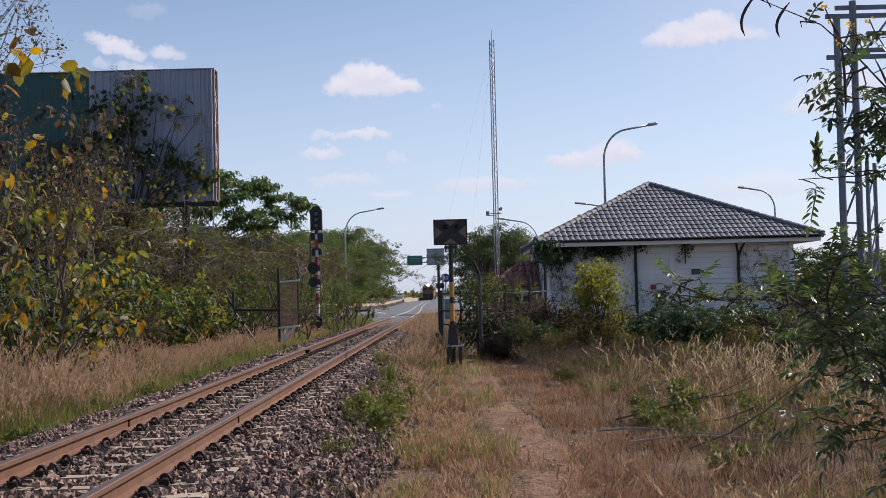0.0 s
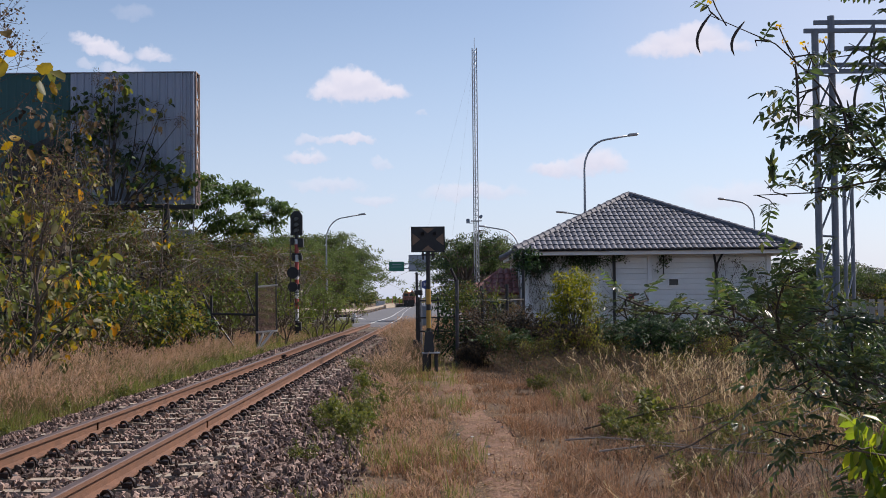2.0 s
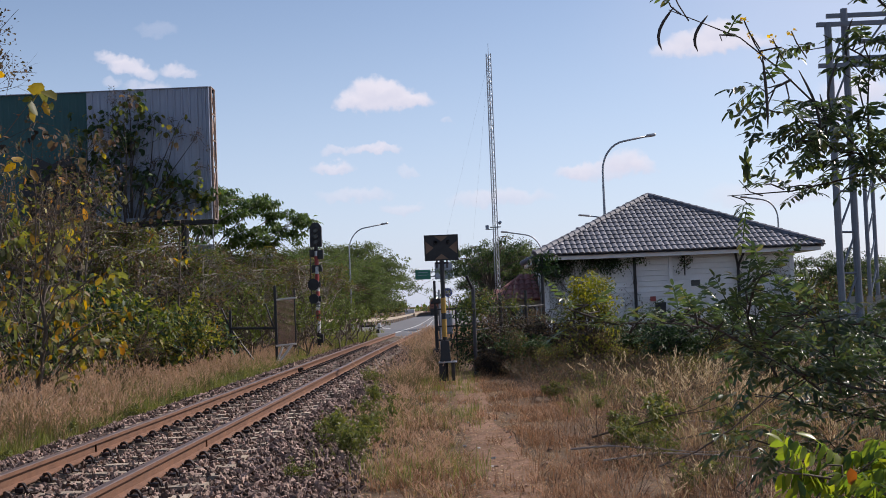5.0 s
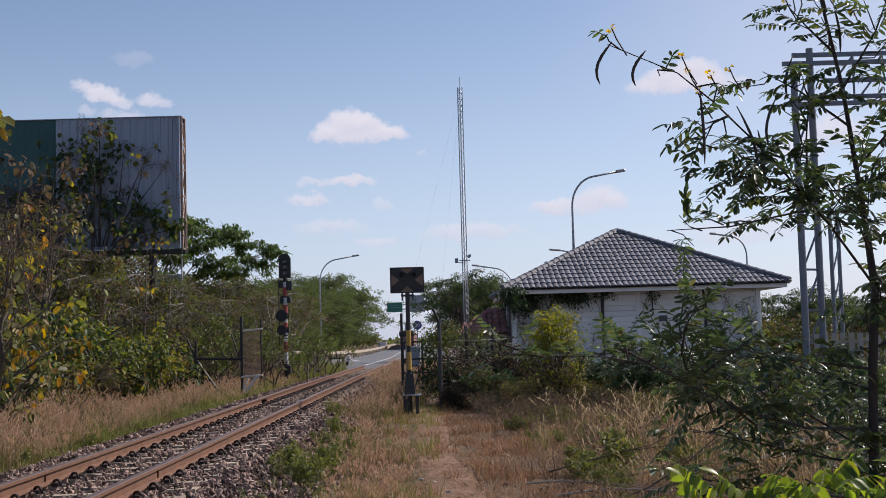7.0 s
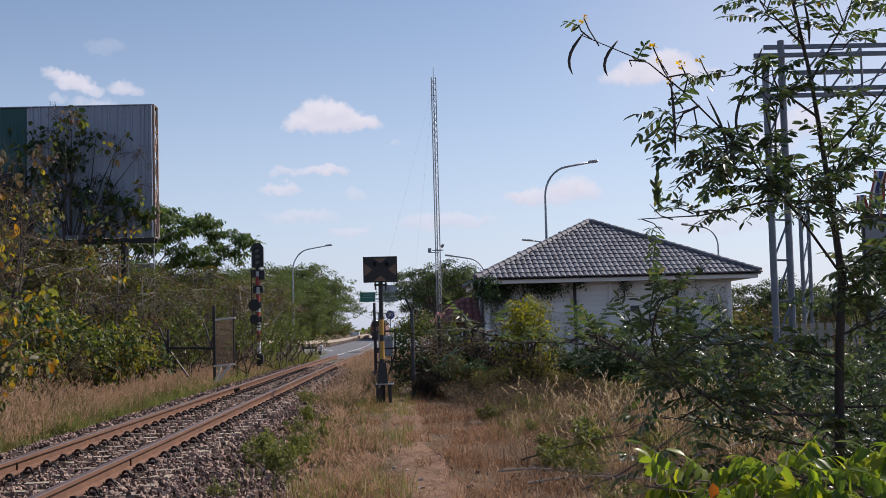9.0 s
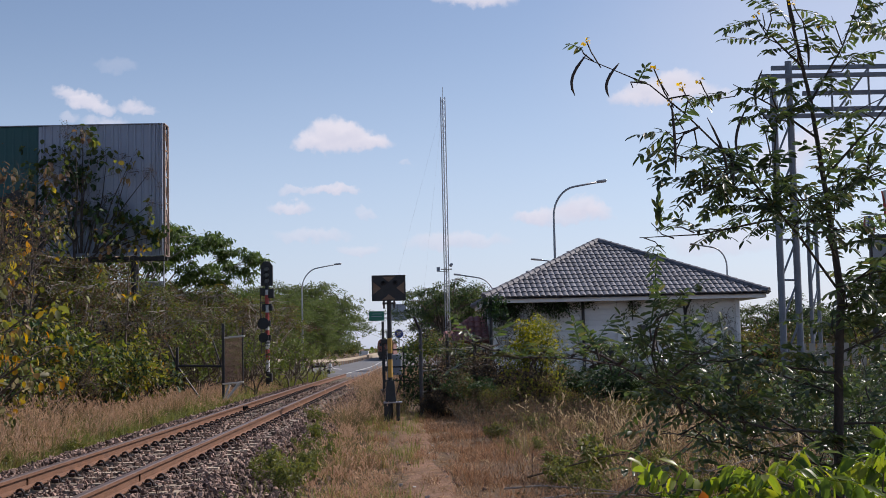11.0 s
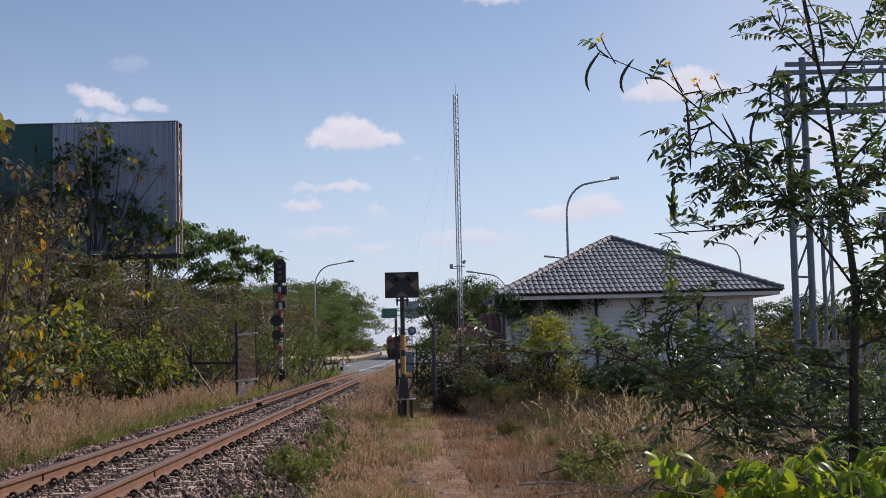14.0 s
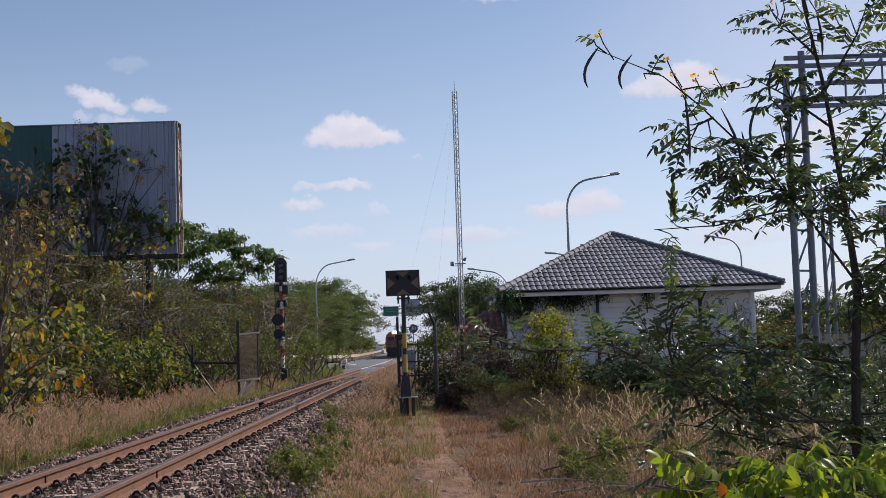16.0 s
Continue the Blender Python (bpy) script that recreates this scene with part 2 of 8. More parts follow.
# ---- ground, path, road ----
M_GROUND = mat("dry_ground", (0.19, 0.125, 0.08), (0.085, 0.06, 0.036), 0.95, 1.6, 0.8, fine=22, space="Object", spec=0.2)
M_PATH = mat("trodden_earth", (0.34, 0.205, 0.135), (0.14, 0.084, 0.054), 0.95, 6.5, 0.9, fine=36, spec=0.2)
M_ROAD = mat("worn_asphalt", (0.16, 0.16, 0.165), (0.10, 0.10, 0.105), 0.85, 0.5, 0.2, fine=9)
M_LINE = mat("faded_line_paint", (0.62, 0.62, 0.60), (0.40, 0.40, 0.38), 0.7, 3)
M_CONC = mat("pale_concrete", (0.42, 0.41, 0.38), (0.28, 0.27, 0.25), 0.9, 3, 0.3)


def make_ground():
    xs = sorted({round(v, 2) for v in [*np.arange(-14, 14.01, 0.5), *np.arange(-60, 61, 4.0), *np.arange(-300, 301, 40), -3000, -1200, -600, 600, 1200, 3000]})
    ys = sorted({round(v, 2) for v in [*np.arange(0, 50.01, 0.5), *np.arange(-40, 130, 4.0), *np.arange(130, 460, 15), -3000, -1200, -400, -120, 600, 1000, 1800, 3500]})
    me = Mesh()
    vs = [(x, y, ground_z(x, y)) for y in ys for x in xs]
    w = len(xs)
    fs = [(j * w + i, j * w + i + 1, (j + 1) * w + i + 1, (j + 1) * w + i) for j in range(len(ys) - 1) for i in range(w - 1)]
    me.add(vs, fs)
    ob = part("ground", me, M_GROUND, smooth=True)
    tagged(ob, "dry earth with straw and litter beside the railway", "ground", kind="structure")


def path_x(y):
    return smoothed(y, (-6, 0, 8, 12, 18, 25, 32), (0.9, 0.9, 1.1, 1.05, 0.8, 0.62, 0.55))


def make_path():
    me = Mesh()
    ys = np.arange(-6, 30, 0.4)
    vs, fs = [], []
    for j, y in enumerate(ys):
        c = path_x(y) + 0.16 * noise.noise((y * 0.6, 1, 0))
        wide = 0.34 + 0.18 * noise.noise((y * 0.8, 5, 0))
        for k in range(7):
            u = -1 + k / 3
            x = c + u * wide * (1.0 + 0.3 * noise.noise((y * 1.3, k, 2)))
            vs.append((x, y, ground_z(x, y) + (0.012 if abs(u) < 0.9 else -0.03)))
    for j in range(len(ys) - 1):
        fs += [(j * 7 + k, j * 7 + k + 1, (j + 1) * 7 + k + 1, (j + 1) * 7 + k) for k in range(6)]
    me.add(vs, fs)
    tagged(part("dirt_path", me, M_PATH, smooth=True), "narrow trodden reddish earth path through dry grass", "path", kind="structure")


def road_left(y):
    return smoothed(y, (60, 66, 80, 120, 186, 300, 420), (-3.4, -6.5, -8.2, -9.4, -9.9, -10.4, -10.6))


def make_road():
    me = Mesh()
    ys = [60, 61, 62.5, 64, 66, 69, 73, 80, 90, 100, 120, 140, 160, 186, 210, 240, 270, 300, 340, 380, 420]
    vs, fs = [], []
    for y in ys:
        a, b = road_left(y), track_x(y) + 9.0
        for k in range(9):
            x = a + (b - a) * k / 8
            vs.append((x, y, track_z(y) - (0.012 if y > 60.5 else 0.2)))
        vs += [(b, y, track_z(y) - 0.3), (a, y, track_z(y) - 0.3)]
    for j in range(len(ys) - 1):
        fs += [(j * 11 + k, j * 11 + (k + 1) % 11, (j + 1) * 11 + (k + 1) % 11, (j + 1) * 11 + k) for k in range(11)]
    fs.append(tuple(range(11))[::-1])
    me.add(vs, fs)
    road = tagged(part("road", me, M_ROAD, smooth=False), "grey worn asphalt road with the rails let into it", "road", kind="structure")
    for s in (-0.5, 0.5):
        q = [y for y in ys if y > 60.5]
        part("rail_strip", Mesh().sweep([(s - 0.04, -0.02), (s + 0.05, -0.02), (s + 0.05, 0.004), (s - 0.04, 0.004)], [(track_x(y), y, track_z(y)) for y in q]), M_LINE, road, "pale worn rail head let into the road")


make_ground()
make_path()
make_road()

# ---- railway ----
M_RAIL = mat("rusty_rail_side", (0.22, 0.105, 0.056), (0.12, 0.06, 0.036), 0.75, 6, 0.3, fine=90, metal=0.2)
M_RAILTOP = mat("polished_rail_head", (0.19, 0.125, 0.095), (0.12, 0.085, 0.07), 0.5, 5, 0.05, metal=0.5)
M_SLEEPER = mat("weathered_concrete_sleeper", (0.42, 0.34, 0.25), (0.25, 0.2, 0.15), 0.92, 5, 0.4, spread=0.2)
M_CLIP = mat("dark_spring_steel", (0.025, 0.022, 0.022), (0.05, 0.035, 0.03), 0.55, 20, 0.1, metal=0.5)
M_STONE = mat("ballast_stone", (0.36, 0.25, 0.195), (0.12, 0.08, 0.064), 0.85, 9, 0.5, spread=0.75, spec=0.35)
# darker than the stones: the shade in the gaps is put into this colour
M_BED = mat("shade_dark_ballast_bed", (0.085, 0.06, 0.05), (0.04, 0.03, 0.025), 0.95, 9, 0.6, fine=30, spec=0.1)
PITCH = 0.555
SLEEPER_Y0 = 7.70


def bed_z(x, y):
    """The top of the ballast."""
    d = abs(x - track_x(y))
    top = track_z(y) - 0.175 - 0.02 * (d < 0.4)
    side = top - max(0.0, d - 1.25) * 0.30
    return max(side, ground_z(x, y) - 0.05)


def make_track():
    tr = thing("railway_track", (0, 0, 0), "metre gauge railway track, rusty rails on concrete sleepers", "railway track", kind="structure")
    ys = [*np.arange(-8, 60, 2.0), *np.arange(60, 420, 6.0)]
    path = [(track_x(y), y, track_z(y)) for y in ys]
    foot, web, head = 0.058, 0.009, 0.033
    prof = [(-foot, -0.135), (foot, -0.135), (foot, -0.124), (web, -0.108), (web, -0.042), (head, -0.034), (head, -0.006), (head - 0.008, -0.001), (-head + 0.008, -0.001), (-head, -0.006), (-head, -0.034), (-web, -0.042), (-web, -0.108), (-foot, -0.124)]
    for s in (-0.5, 0.5):
        me = Mesh()
        me.sweep([(a + s, b) for a, b in prof], path)
        k = len(prof)
        for i in range(len(path) - 1):
            for j in (6, 7, 8):
                me.m[i * k + j] = 1
        part("rail", me, [M_RAIL, M_RAILTOP], tr, "rusty rail with a polished head")
    # fishplates at the joints
    for s, y in ((-0.5, 25.6), (-0.5, 11.6), (0.5, 11.7)):
        me = Mesh()
        long = 0.5 if y > 20 else 0.016
        for side in (-1, 1):
            me.box((0, 0, -0.075), (0.05 if y > 20 else 0.024, long, 0.075), bevel=0.005)
            for q in (-0.18, -0.06, 0.06, 0.18) if y > 20 else ():
                me.cyl((0, q, -0.075), (0.05, q, -0.075), 0.018, n=6)
        part("fishplate", me, M_CLIP if y > 20 else M_RAIL, tr, at=pose(track_x(y) + s + 0.01, y, track_z(y)))
    sl = Mesh()
    prof = [(-1.0, 0.12), (-0.95, 0.11), (-0.28, 0.09), (0.28, 0.09), (0.95, 0.11), (1.0, 0.12)]
    vs, fs = [], []
    for x, half in prof:
        top = 0.0 if abs(x) > 0.3 else -0.025
        vs += [(x, -half, -0.2), (x, half, -0.2), (x, half - 0.025, top), (x, -half + 0.025, top)]
    for i in range(5):
        fs += [(i * 4 + k, i * 4 + (k + 1) % 4, (i + 1) * 4 + (k + 1) % 4, (i + 1) * 4 + k) for k in range(4)]
    fs += [(3, 2, 1, 0), (20, 21, 22, 23)]
    sl.add(vs, fs)
    sleeper = sl.data("sleeper", M_SLEEPER)
    cl = Mesh()
    loop = [(0.042 + 0.046 * math.cos(q), -0.035 * math.cos(q), 0.004 + 0.046 * math.sin(q)) for q in np.linspace(0, math.pi, 7)]
    cl.tube([(0.10, 0.04, -0.01), *loop, (-0.03, 0.06, 0.012)], 0.0135, 5)
    cl.box((0.035, 0, 0.005), (0.06, 0.09, 0.03))
    clip = cl.data("clip", M_CLIP)
    for k in range(-27, 95):
        y = SLEEPER_Y0 + k * PITCH
        jit = pose(track_x(y), y + 0.012 * math.sin(k * 2.3), track_z(y) - 0.137, 0, 0.2 * math.sin(k * 1.7), 0.6 * math.sin(k * 3.1))
        part("sleeper", sleeper, None, tr, at=jit)
        if k < 60:
            for s in (-0.5, 0.5):
                for side in (-1, 1):
                    part("clip", clip, None, tr, at=jit @ pose(s + side * 0.085, 0, 0.0, 0, 0, 0 if side > 0 else 180))
    # bed of the ballast, dark for the shaded gaps, and loose stones on it
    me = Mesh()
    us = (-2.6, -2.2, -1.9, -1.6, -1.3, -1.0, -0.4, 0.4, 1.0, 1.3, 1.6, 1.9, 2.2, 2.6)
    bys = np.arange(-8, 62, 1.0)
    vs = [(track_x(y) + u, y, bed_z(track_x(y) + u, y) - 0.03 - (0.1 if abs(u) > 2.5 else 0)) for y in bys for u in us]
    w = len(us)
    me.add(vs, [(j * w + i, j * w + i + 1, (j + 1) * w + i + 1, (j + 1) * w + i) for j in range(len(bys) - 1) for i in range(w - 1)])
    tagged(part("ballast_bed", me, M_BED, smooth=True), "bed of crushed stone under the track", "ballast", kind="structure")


def make_stones():
    rng = random.Random(4)
    shapes = []
    for _ in range(10):
        vs = [Vector((rng.uniform(-1, 1), rng.uniform(-1, 1), rng.uniform(-0.75, 0.75))) for _ in range(9)]
        bm = bmesh.new()
        for p in vs:
            bm.verts.new(p.normalized() * rng.uniform(0.75, 1.1))
        res = bmesh.ops.convex_hull(bm, input=bm.verts)
        bm.verts.index_update()
        used = sorted({v.index for f in bm.faces for v in f.verts})
        bm.verts.ensure_lookup_table()
        index = {i: n for n, i in enumerate(used)}
        shapes.append(([bm.verts[i].co.copy() for i in used], [tuple(index[v.index] for v in f.verts) for f in bm.faces]))
        bm.free()
    me = Mesh()

    def put(x, y, z, r):
        vs, fs = shapes[rng.randrange(10)]
        m = Euler((rng.uniform(0, 6), rng.uniform(0, 6), rng.uniform(0, 6))).to_matrix() @ Matrix.Diagonal((r * rng.uniform(0.8, 1.4), r, r * rng.uniform(0.4, 0.8)))
        c = Vector((x, y, z))
        me.add([m @ p + c for p in vs], fs)

    for y0, y1, n, r0, r1 in ((-7.0, 7.0, 9000, 0.022, 0.048), (7.0, 13, 13500, 0.014, 0.042), (13, 24, 13000, 0.018, 0.046), (24, 48, 8500, 0.026, 0.055)):
        for _ in range(n):
            y = y0 + (y1 - y0) * rng.random()
            u = rng.uniform(-1.95, 2.3)
            if abs(u) > 1.7 and rng.random() < (abs(u) - 1.7) * 1.4:
                continue
            if min(abs(u - 0.5), abs(u + 0.5)) < 0.075:
                continue
            k = ((y - SLEEPER_Y0) / PITCH) % 1.0
            on = min(k, 1 - k) * PITCH < 0.10 and abs(u) < 1.0
            if on and rng.random() < (0.78 if abs(abs(u) - 0.5) < 0.2 else 0.58):
                continue
            x = track_x(y) + u
            put(x, y, bed_z(x, y) + rng.uniform(-0.02, 0.025) + (0.03 if on else 0.012), rng.uniform(r0, r1))
    tagged(part("ballast_stones", me, M_STONE), "grey-brown crushed stones lying between the sleepers", "ballast", kind="stuff")


make_track()
make_stones()

# ---- white house ----
M_WALL = mat("white_painted_boards", (0.84, 0.84, 0.83), (0.72, 0.72, 0.72), 0.6, 1.4, 0.1, fine=30, spread=0.04)
M_TILE = mat("grey_concrete_tile", (0.17, 0.17, 0.185), (0.10, 0.10, 0.115), 0.5, 7, 0.2, spread=0.25, fine=50)
M_REDTILE = mat("faded_red_tile", (0.36, 0.15, 0.13), (0.2, 0.085, 0.075), 0.7, 6, 0.2, spread=0.25)
M_REDPLATE = mat("faded_red_plate", (0.38, 0.07, 0.06), (0.28, 0.06, 0.05), 0.6, 9, 0.1)
M_CREAM = mat("cream_fascia", (0.55, 0.50, 0.42), (0.42, 0.38, 0.31), 0.7, 3, 0.1)
M_DARK = mat("dark_painted_metal", (0.025, 0.027, 0.03), (0.045, 0.04, 0.04), 0.55, 9, 0.1, metal=0.3)
M_GLASS = mat("dark_window_glass", (0.02, 0.025, 0.03), (0.03, 0.035, 0.04), 0.12, 4, 0.0)
HX0, HX1, HY, HZ = 2.72, 10.86, 35.5, 2.40  # eaves: ends, front, height


def tile_mesh(mats, w=0.33, long=0.42, rolls=2, high=0.034):
    """One interlocking roof tile with its rolls; y runs up the slope."""
    me = Mesh()
    prof = []
    for r in range(rolls):
        for u in (0.0, 0.14, 0.3, 0.5, 0.7, 0.86):
            prof.append((-w / 2 + w * (r + u) / rolls, high * math.sin(math.pi * u) ** 0.75 if u else 0.0))
    prof.append((w / 2, 0.0))
    n = len(prof)
    vs = [(x, y, z + h) for y, h in ((0, 0.034), (long, 0.0)) for x, z in prof]
    vs += [(x, 0.004, z * 0.8 - 0.002) for x, z in prof]
    fs = [(i, i + 1, n + i + 1, n + i) for i in range(n - 1)] + [(2 * n + i, 2 * n + i + 1, i + 1, i) for i in range(n - 1)]
    me.add(vs, fs)
    return me.data("roof_tile", mats)


def make_house():
    h = thing("house", (0, 0, 0), "small white single-storey house with a grey tiled hip roof", "house")
    side = HX1 - HX0
    cx, cy, rise = (HX0 + HX1) / 2, HY + side / 2, 1.87
    wx0, wx1, wy0, wy1 = HX0 + 0.3, HX1 - 0.72, HY + 0.62, HY + side - 0.5
    base = -0.62
    # walls with the boards of the front each on its own
    me = Mesh()
    me.box(((wx0 + wx1) / 2, wy1, (HZ + base) / 2), (wx1 - wx0, 0.15, HZ - base - 0.1))
    me.box((wx0 + 0.075, (wy0 + wy1) / 2, (HZ + base) / 2), (0.15, wy1 - wy0 - 0.16, HZ - base - 0.1))
    me.box((wx1 - 0.075, (wy0 + wy1) / 2, (HZ + base) / 2), (0.15, wy1 - wy0 - 0.16, HZ - base - 0.1))
    me.box(((wx0 + wx1) / 2, wy0 + 0.1, (HZ + base) / 2), (wx1 - wx0 - 0.02, 0.12, HZ - base - 0.1))
    wall = part("wall", me, M_WALL, h)
    for k in range(19):
        me = Mesh()
        z = base + 0.10 + k * 0.155
        if z > HZ - 0.2:
            break
        me.box(((wx0 + wx1) / 2, wy0 + 0.014, z), (wx1 - wx0, 0.03, 0.146), pose(0, 0, 0, 3.0), bevel=0.004)
        part("board", me, M_WALL, wall)
    for x in (wx0 + 0.05, wx0 + 3.63, wx1 - 0.05):
        me = Mesh().box((x, wy0 - 0.03, (HZ + base) / 2), (0.13, 0.06, HZ - base - 0.12), bevel=0.008)
        part("corner_board", me, M_WALL, wall)
    # fascia, soffit
    me = Mesh()
    me.box((cx, HY + 0.09, HZ - 0.075), (side - 0.1, 0.03, 0.13), bevel=0.005)
    me.box((HX0 + 0.09, cy, HZ - 0.075), (0.03, side - 0.22, 0.13), bevel=0.005)
    me.box((HX1 - 0.09, cy, HZ - 0.075), (0.03, side - 0.22, 0.13), bevel=0.005)
    part("fascia", me, M_WALL, h, "white fascia board")
    me = Mesh().box((cx, cy, HZ - 0.13), (side - 0.24, side - 0.24, 0.02))
    part("soffit", me, M_CREAM, h, "cream soffit under the eaves")
    # small window in the front
    wx, wz = 7.33, 1.47
    me = Mesh()
    me.box((wx, wy0 - 0.012, wz), (0.26, 0.03, 0.17))
    win = part("window", me, M_GLASS, h, "small dark window")
    fr = Mesh()
    for dx, dz, sx, sz in ((0, 0.1, 0.32, 0.03), (0, -0.1, 0.32, 0.03), (0.145, 0, 0.03, 0.17), (-0.145, 0, 0.03, 0.17)):
        fr.box((wx + dx, wy0 - 0.025, wz + dz), (sx, 0.05, sz), bevel=0.004)
    part("window_frame", fr, M_WALL, win)
    part("wall_box", Mesh().box((6.3, wy0 - 0.05, 0.72), (0.3, 0.1, 0.46), bevel=0.01), M_DARK, h, "dark box on the wall")
    part("red_plate", Mesh().box((6.1, wy0 - 0.03, 1.06), (0.16, 0.03, 0.14)), M_REDPLATE, h, "small red plate on the wall")
    # downpipes with a forked head
    for x, fork in ((5.6, 0), (8.55, 1), (7.0, 2)):
        me = Mesh()
        if fork == 2:
            me.tube([(x, HY + 0.35, HZ - 0.12), (x + 0.03, HY + 0.5, HZ - 0.45), (x + 0.03, HY + 0.55, HZ - 0.7)], 0.018, 6)
        else:
            me.cyl((x, HY + 0.52, HZ - (0.15 if not fork else 0.6)), (x, HY + 0.52, base), 0.045, n=8)
            for z in (1.5, 0.6):
                me.cyl((x, HY + 0.52, z), (x, HY + 0.52, z + 0.05), 0.06, n=8)
            if fork:
                for s in (-1, 1):
                    me.tube([(x, HY + 0.52, HZ - 0.62), (x + s * 0.03, HY + 0.45, HZ - 0.4), (x + s * 0.13, HY + 0.2, HZ - 0.1)], 0.034, 6)
        part("downpipe", me, M_DARK, h, "dark downpipe")
    # roof deck and tiles
    apex = Vector((cx - 0.2, cy, HZ + rise))
    c = [Vector((HX0, HY, HZ)), Vector((HX1, HY, HZ)), Vector((HX1, HY + side, HZ)), Vector((HX0, HY + side, HZ))]
    me = Mesh()
    low = Vector((0, 0, 0.03))
    me.add([p - low for p in c] + [apex - low], [(0, 1, 4), (1, 2, 4), (2, 3, 4), (3, 0, 4), (3, 2, 1, 0)])
    roof = part("roof", me, M_TILE, h, "grey tiled hip roof")
    up = (apex - Vector((apex.x, HY, HZ)))
    slope = up.length
    up.normalize()
    rx = math.degrees(math.atan2(up.z, up.y))
    tile = tile_mesh(M_TILE, 0.33, 0.40)
    step, wide = 0.325, 0.33
    rows = int(slope / step)
    for j in range(rows + 1):
        q = j * step / slope
        a = c[0].x + (apex.x - c[0].x) * q
        b = c[1].x + (apex.x - c[1].x) * q
        n = int((b - a) / wide + 0.35)
        if n < 1:
            continue
        off = (b - a - n * wide) / 2
        for i in range(n):
            p = Vector((a + off + (i + 0.5) * wide, HY, HZ)) + up * (j * step)
            part("roof_tile", tile, None, roof, at=pose(p.x, p.y - 0.03, p.z, rx, 0, 0))
    # ridge caps on the hips
    for k, corner in enumerate(c[:4]):
        d = apex - corner
        n = int(d.length / 0.26)
        cap = Mesh().cyl((0, 0, 0), (0, 0, -1.1 * d.length / n), 0.105, 0.085, 8).data("hip_cap", M_TILE)
        for i in range(n):
            p = corner + d * (i / n) + Vector((0, 0, 0.045))
            part("hip_cap", cap, None, roof, at=look(p, p + d))
    # the lean-to with the red tiles on the left side
    lt = part("lean_to", Mesh().box((2.42, 39.4, 0.36), (1.1, 1.9, 1.75)), M_CREAM, h, "lean-to with a red tiled roof")
    eave, top, y0, pitch = 1.16, 1.86, 38.0, 33.0
    rise_ = math.tan(math.radians(pitch))
    deck = Mesh()
    yt = y0 + (top - eave) / rise_
    deck.add([(1.42, y0, eave - 0.02), (2.98, y0, eave - 0.02), (2.98, yt, top - 0.02), (2.45, yt, top - 0.02), (1.42, 41.5, eave - 0.02), (2.45, 41.5, top - 0.02)], [(0, 1, 2, 3), (0, 3, 5, 4)])
    part("roof_deck", deck, M_REDTILE, lt)
    red = tile_mesh(M_REDTILE, 0.2, 0.34, 1, 0.06)
    for j in range(5):
        z = eave + j * 0.15
        edge = 1.42 + 1.03 * (z - eave) / (top - eave)
        for i in range(8):
            x = 2.88 - i * 0.2
            if x > edge + 0.02:
                part("red_tile", red, None, lt, at=pose(x, y0 + (z - eave) / rise_ - 0.02, z, pitch, 0, 0))
    cap = Mesh().cyl((0, 0, 0), (0, 0, -0.3), 0.085, 0.07, 8).data("hip_cap", M_REDTILE)
    for i in range(6):
        p = Vector((1.42, y0, eave)).lerp(Vector((2.45, yt, top)), i / 6) + Vector((0, 0, 0.03))
        part("hip_cap", cap, None, lt, at=look(p, Vector((2.45, yt, top + 0.03))))
    wf = Mesh()
    for x, z, sx, sz in ((2.42, 0.98, 1.0, 0.06), (2.42, 0.62, 1.0, 0.06), (1.95, 0.8, 0.06, 0.36), (2.42, 0.8, 0.05, 0.36), (2.89, 0.8, 0.06, 0.36)):
        wf.box((x, 38.42, z), (sx, 0.05, sz), bevel=0.005)
    win = part("window", Mesh().box((2.42, 38.44, 0.8), (0.9, 0.03, 0.34)), M_GLASS, lt, "dark side window")
    part("window_frame", wf, M_WALL, win)


make_house()

# ---- signals, signs, masts, lamps ----
M_GALV = mat("galvanised_steel", (0.36, 0.38, 0.40), (0.26, 0.27, 0.29), 0.45, 5, 0.05, metal=0.6)
M_SHEET = mat("ribbed_grey_sheet", (0.36, 0.40, 0.48), (0.275, 0.31, 0.385), 0.5, 0.8, 0.05, metal=0.25)
M_GREENSHEET = mat("dark_green_sheet", (0.010, 0.085, 0.085), (0.008, 0.06, 0.062), 0.5, 0.8, 0.05)
M_RUST = mat("rusty_steel_frame", (0.30, 0.17, 0.11), (0.42, 0.36, 0.32), 0.8, 4, 0.3, metal=0.2)
M_FRAME = mat("weathered_steel_frame", (0.20, 0.225, 0.26), (0.14, 0.16, 0.19), 0.6, 5, 0.05, metal=0.2)
M_BLACK = mat("black_paint", (0.012, 0.012, 0.014), (0.025, 0.025, 0.027), 0.5, 12, 0.05)
M_YELLOW = mat("yellow_paint", (0.55, 0.32, 0.05), (0.38, 0.22, 0.05), 0.6, 8, 0.1)
M_AMBER = mat("amber_reflective_sheet", (0.22, 0.14, 0.085), (0.16, 0.10, 0.065), 0.5, 8, 0.05)
M_RED = mat("red_paint", (0.42, 0.06, 0.045), (0.30, 0.06, 0.05), 0.6, 9, 0.1)
M_WHITE = mat("white_paint", (0.72, 0.72, 0.70), (0.55, 0.55, 0.53), 0.6, 9, 0.1)
M_BLUE = mat("blue_sign_face", (0.03, 0.06, 0.28), (0.04, 0.07, 0.22), 0.5, 9, 0.05)
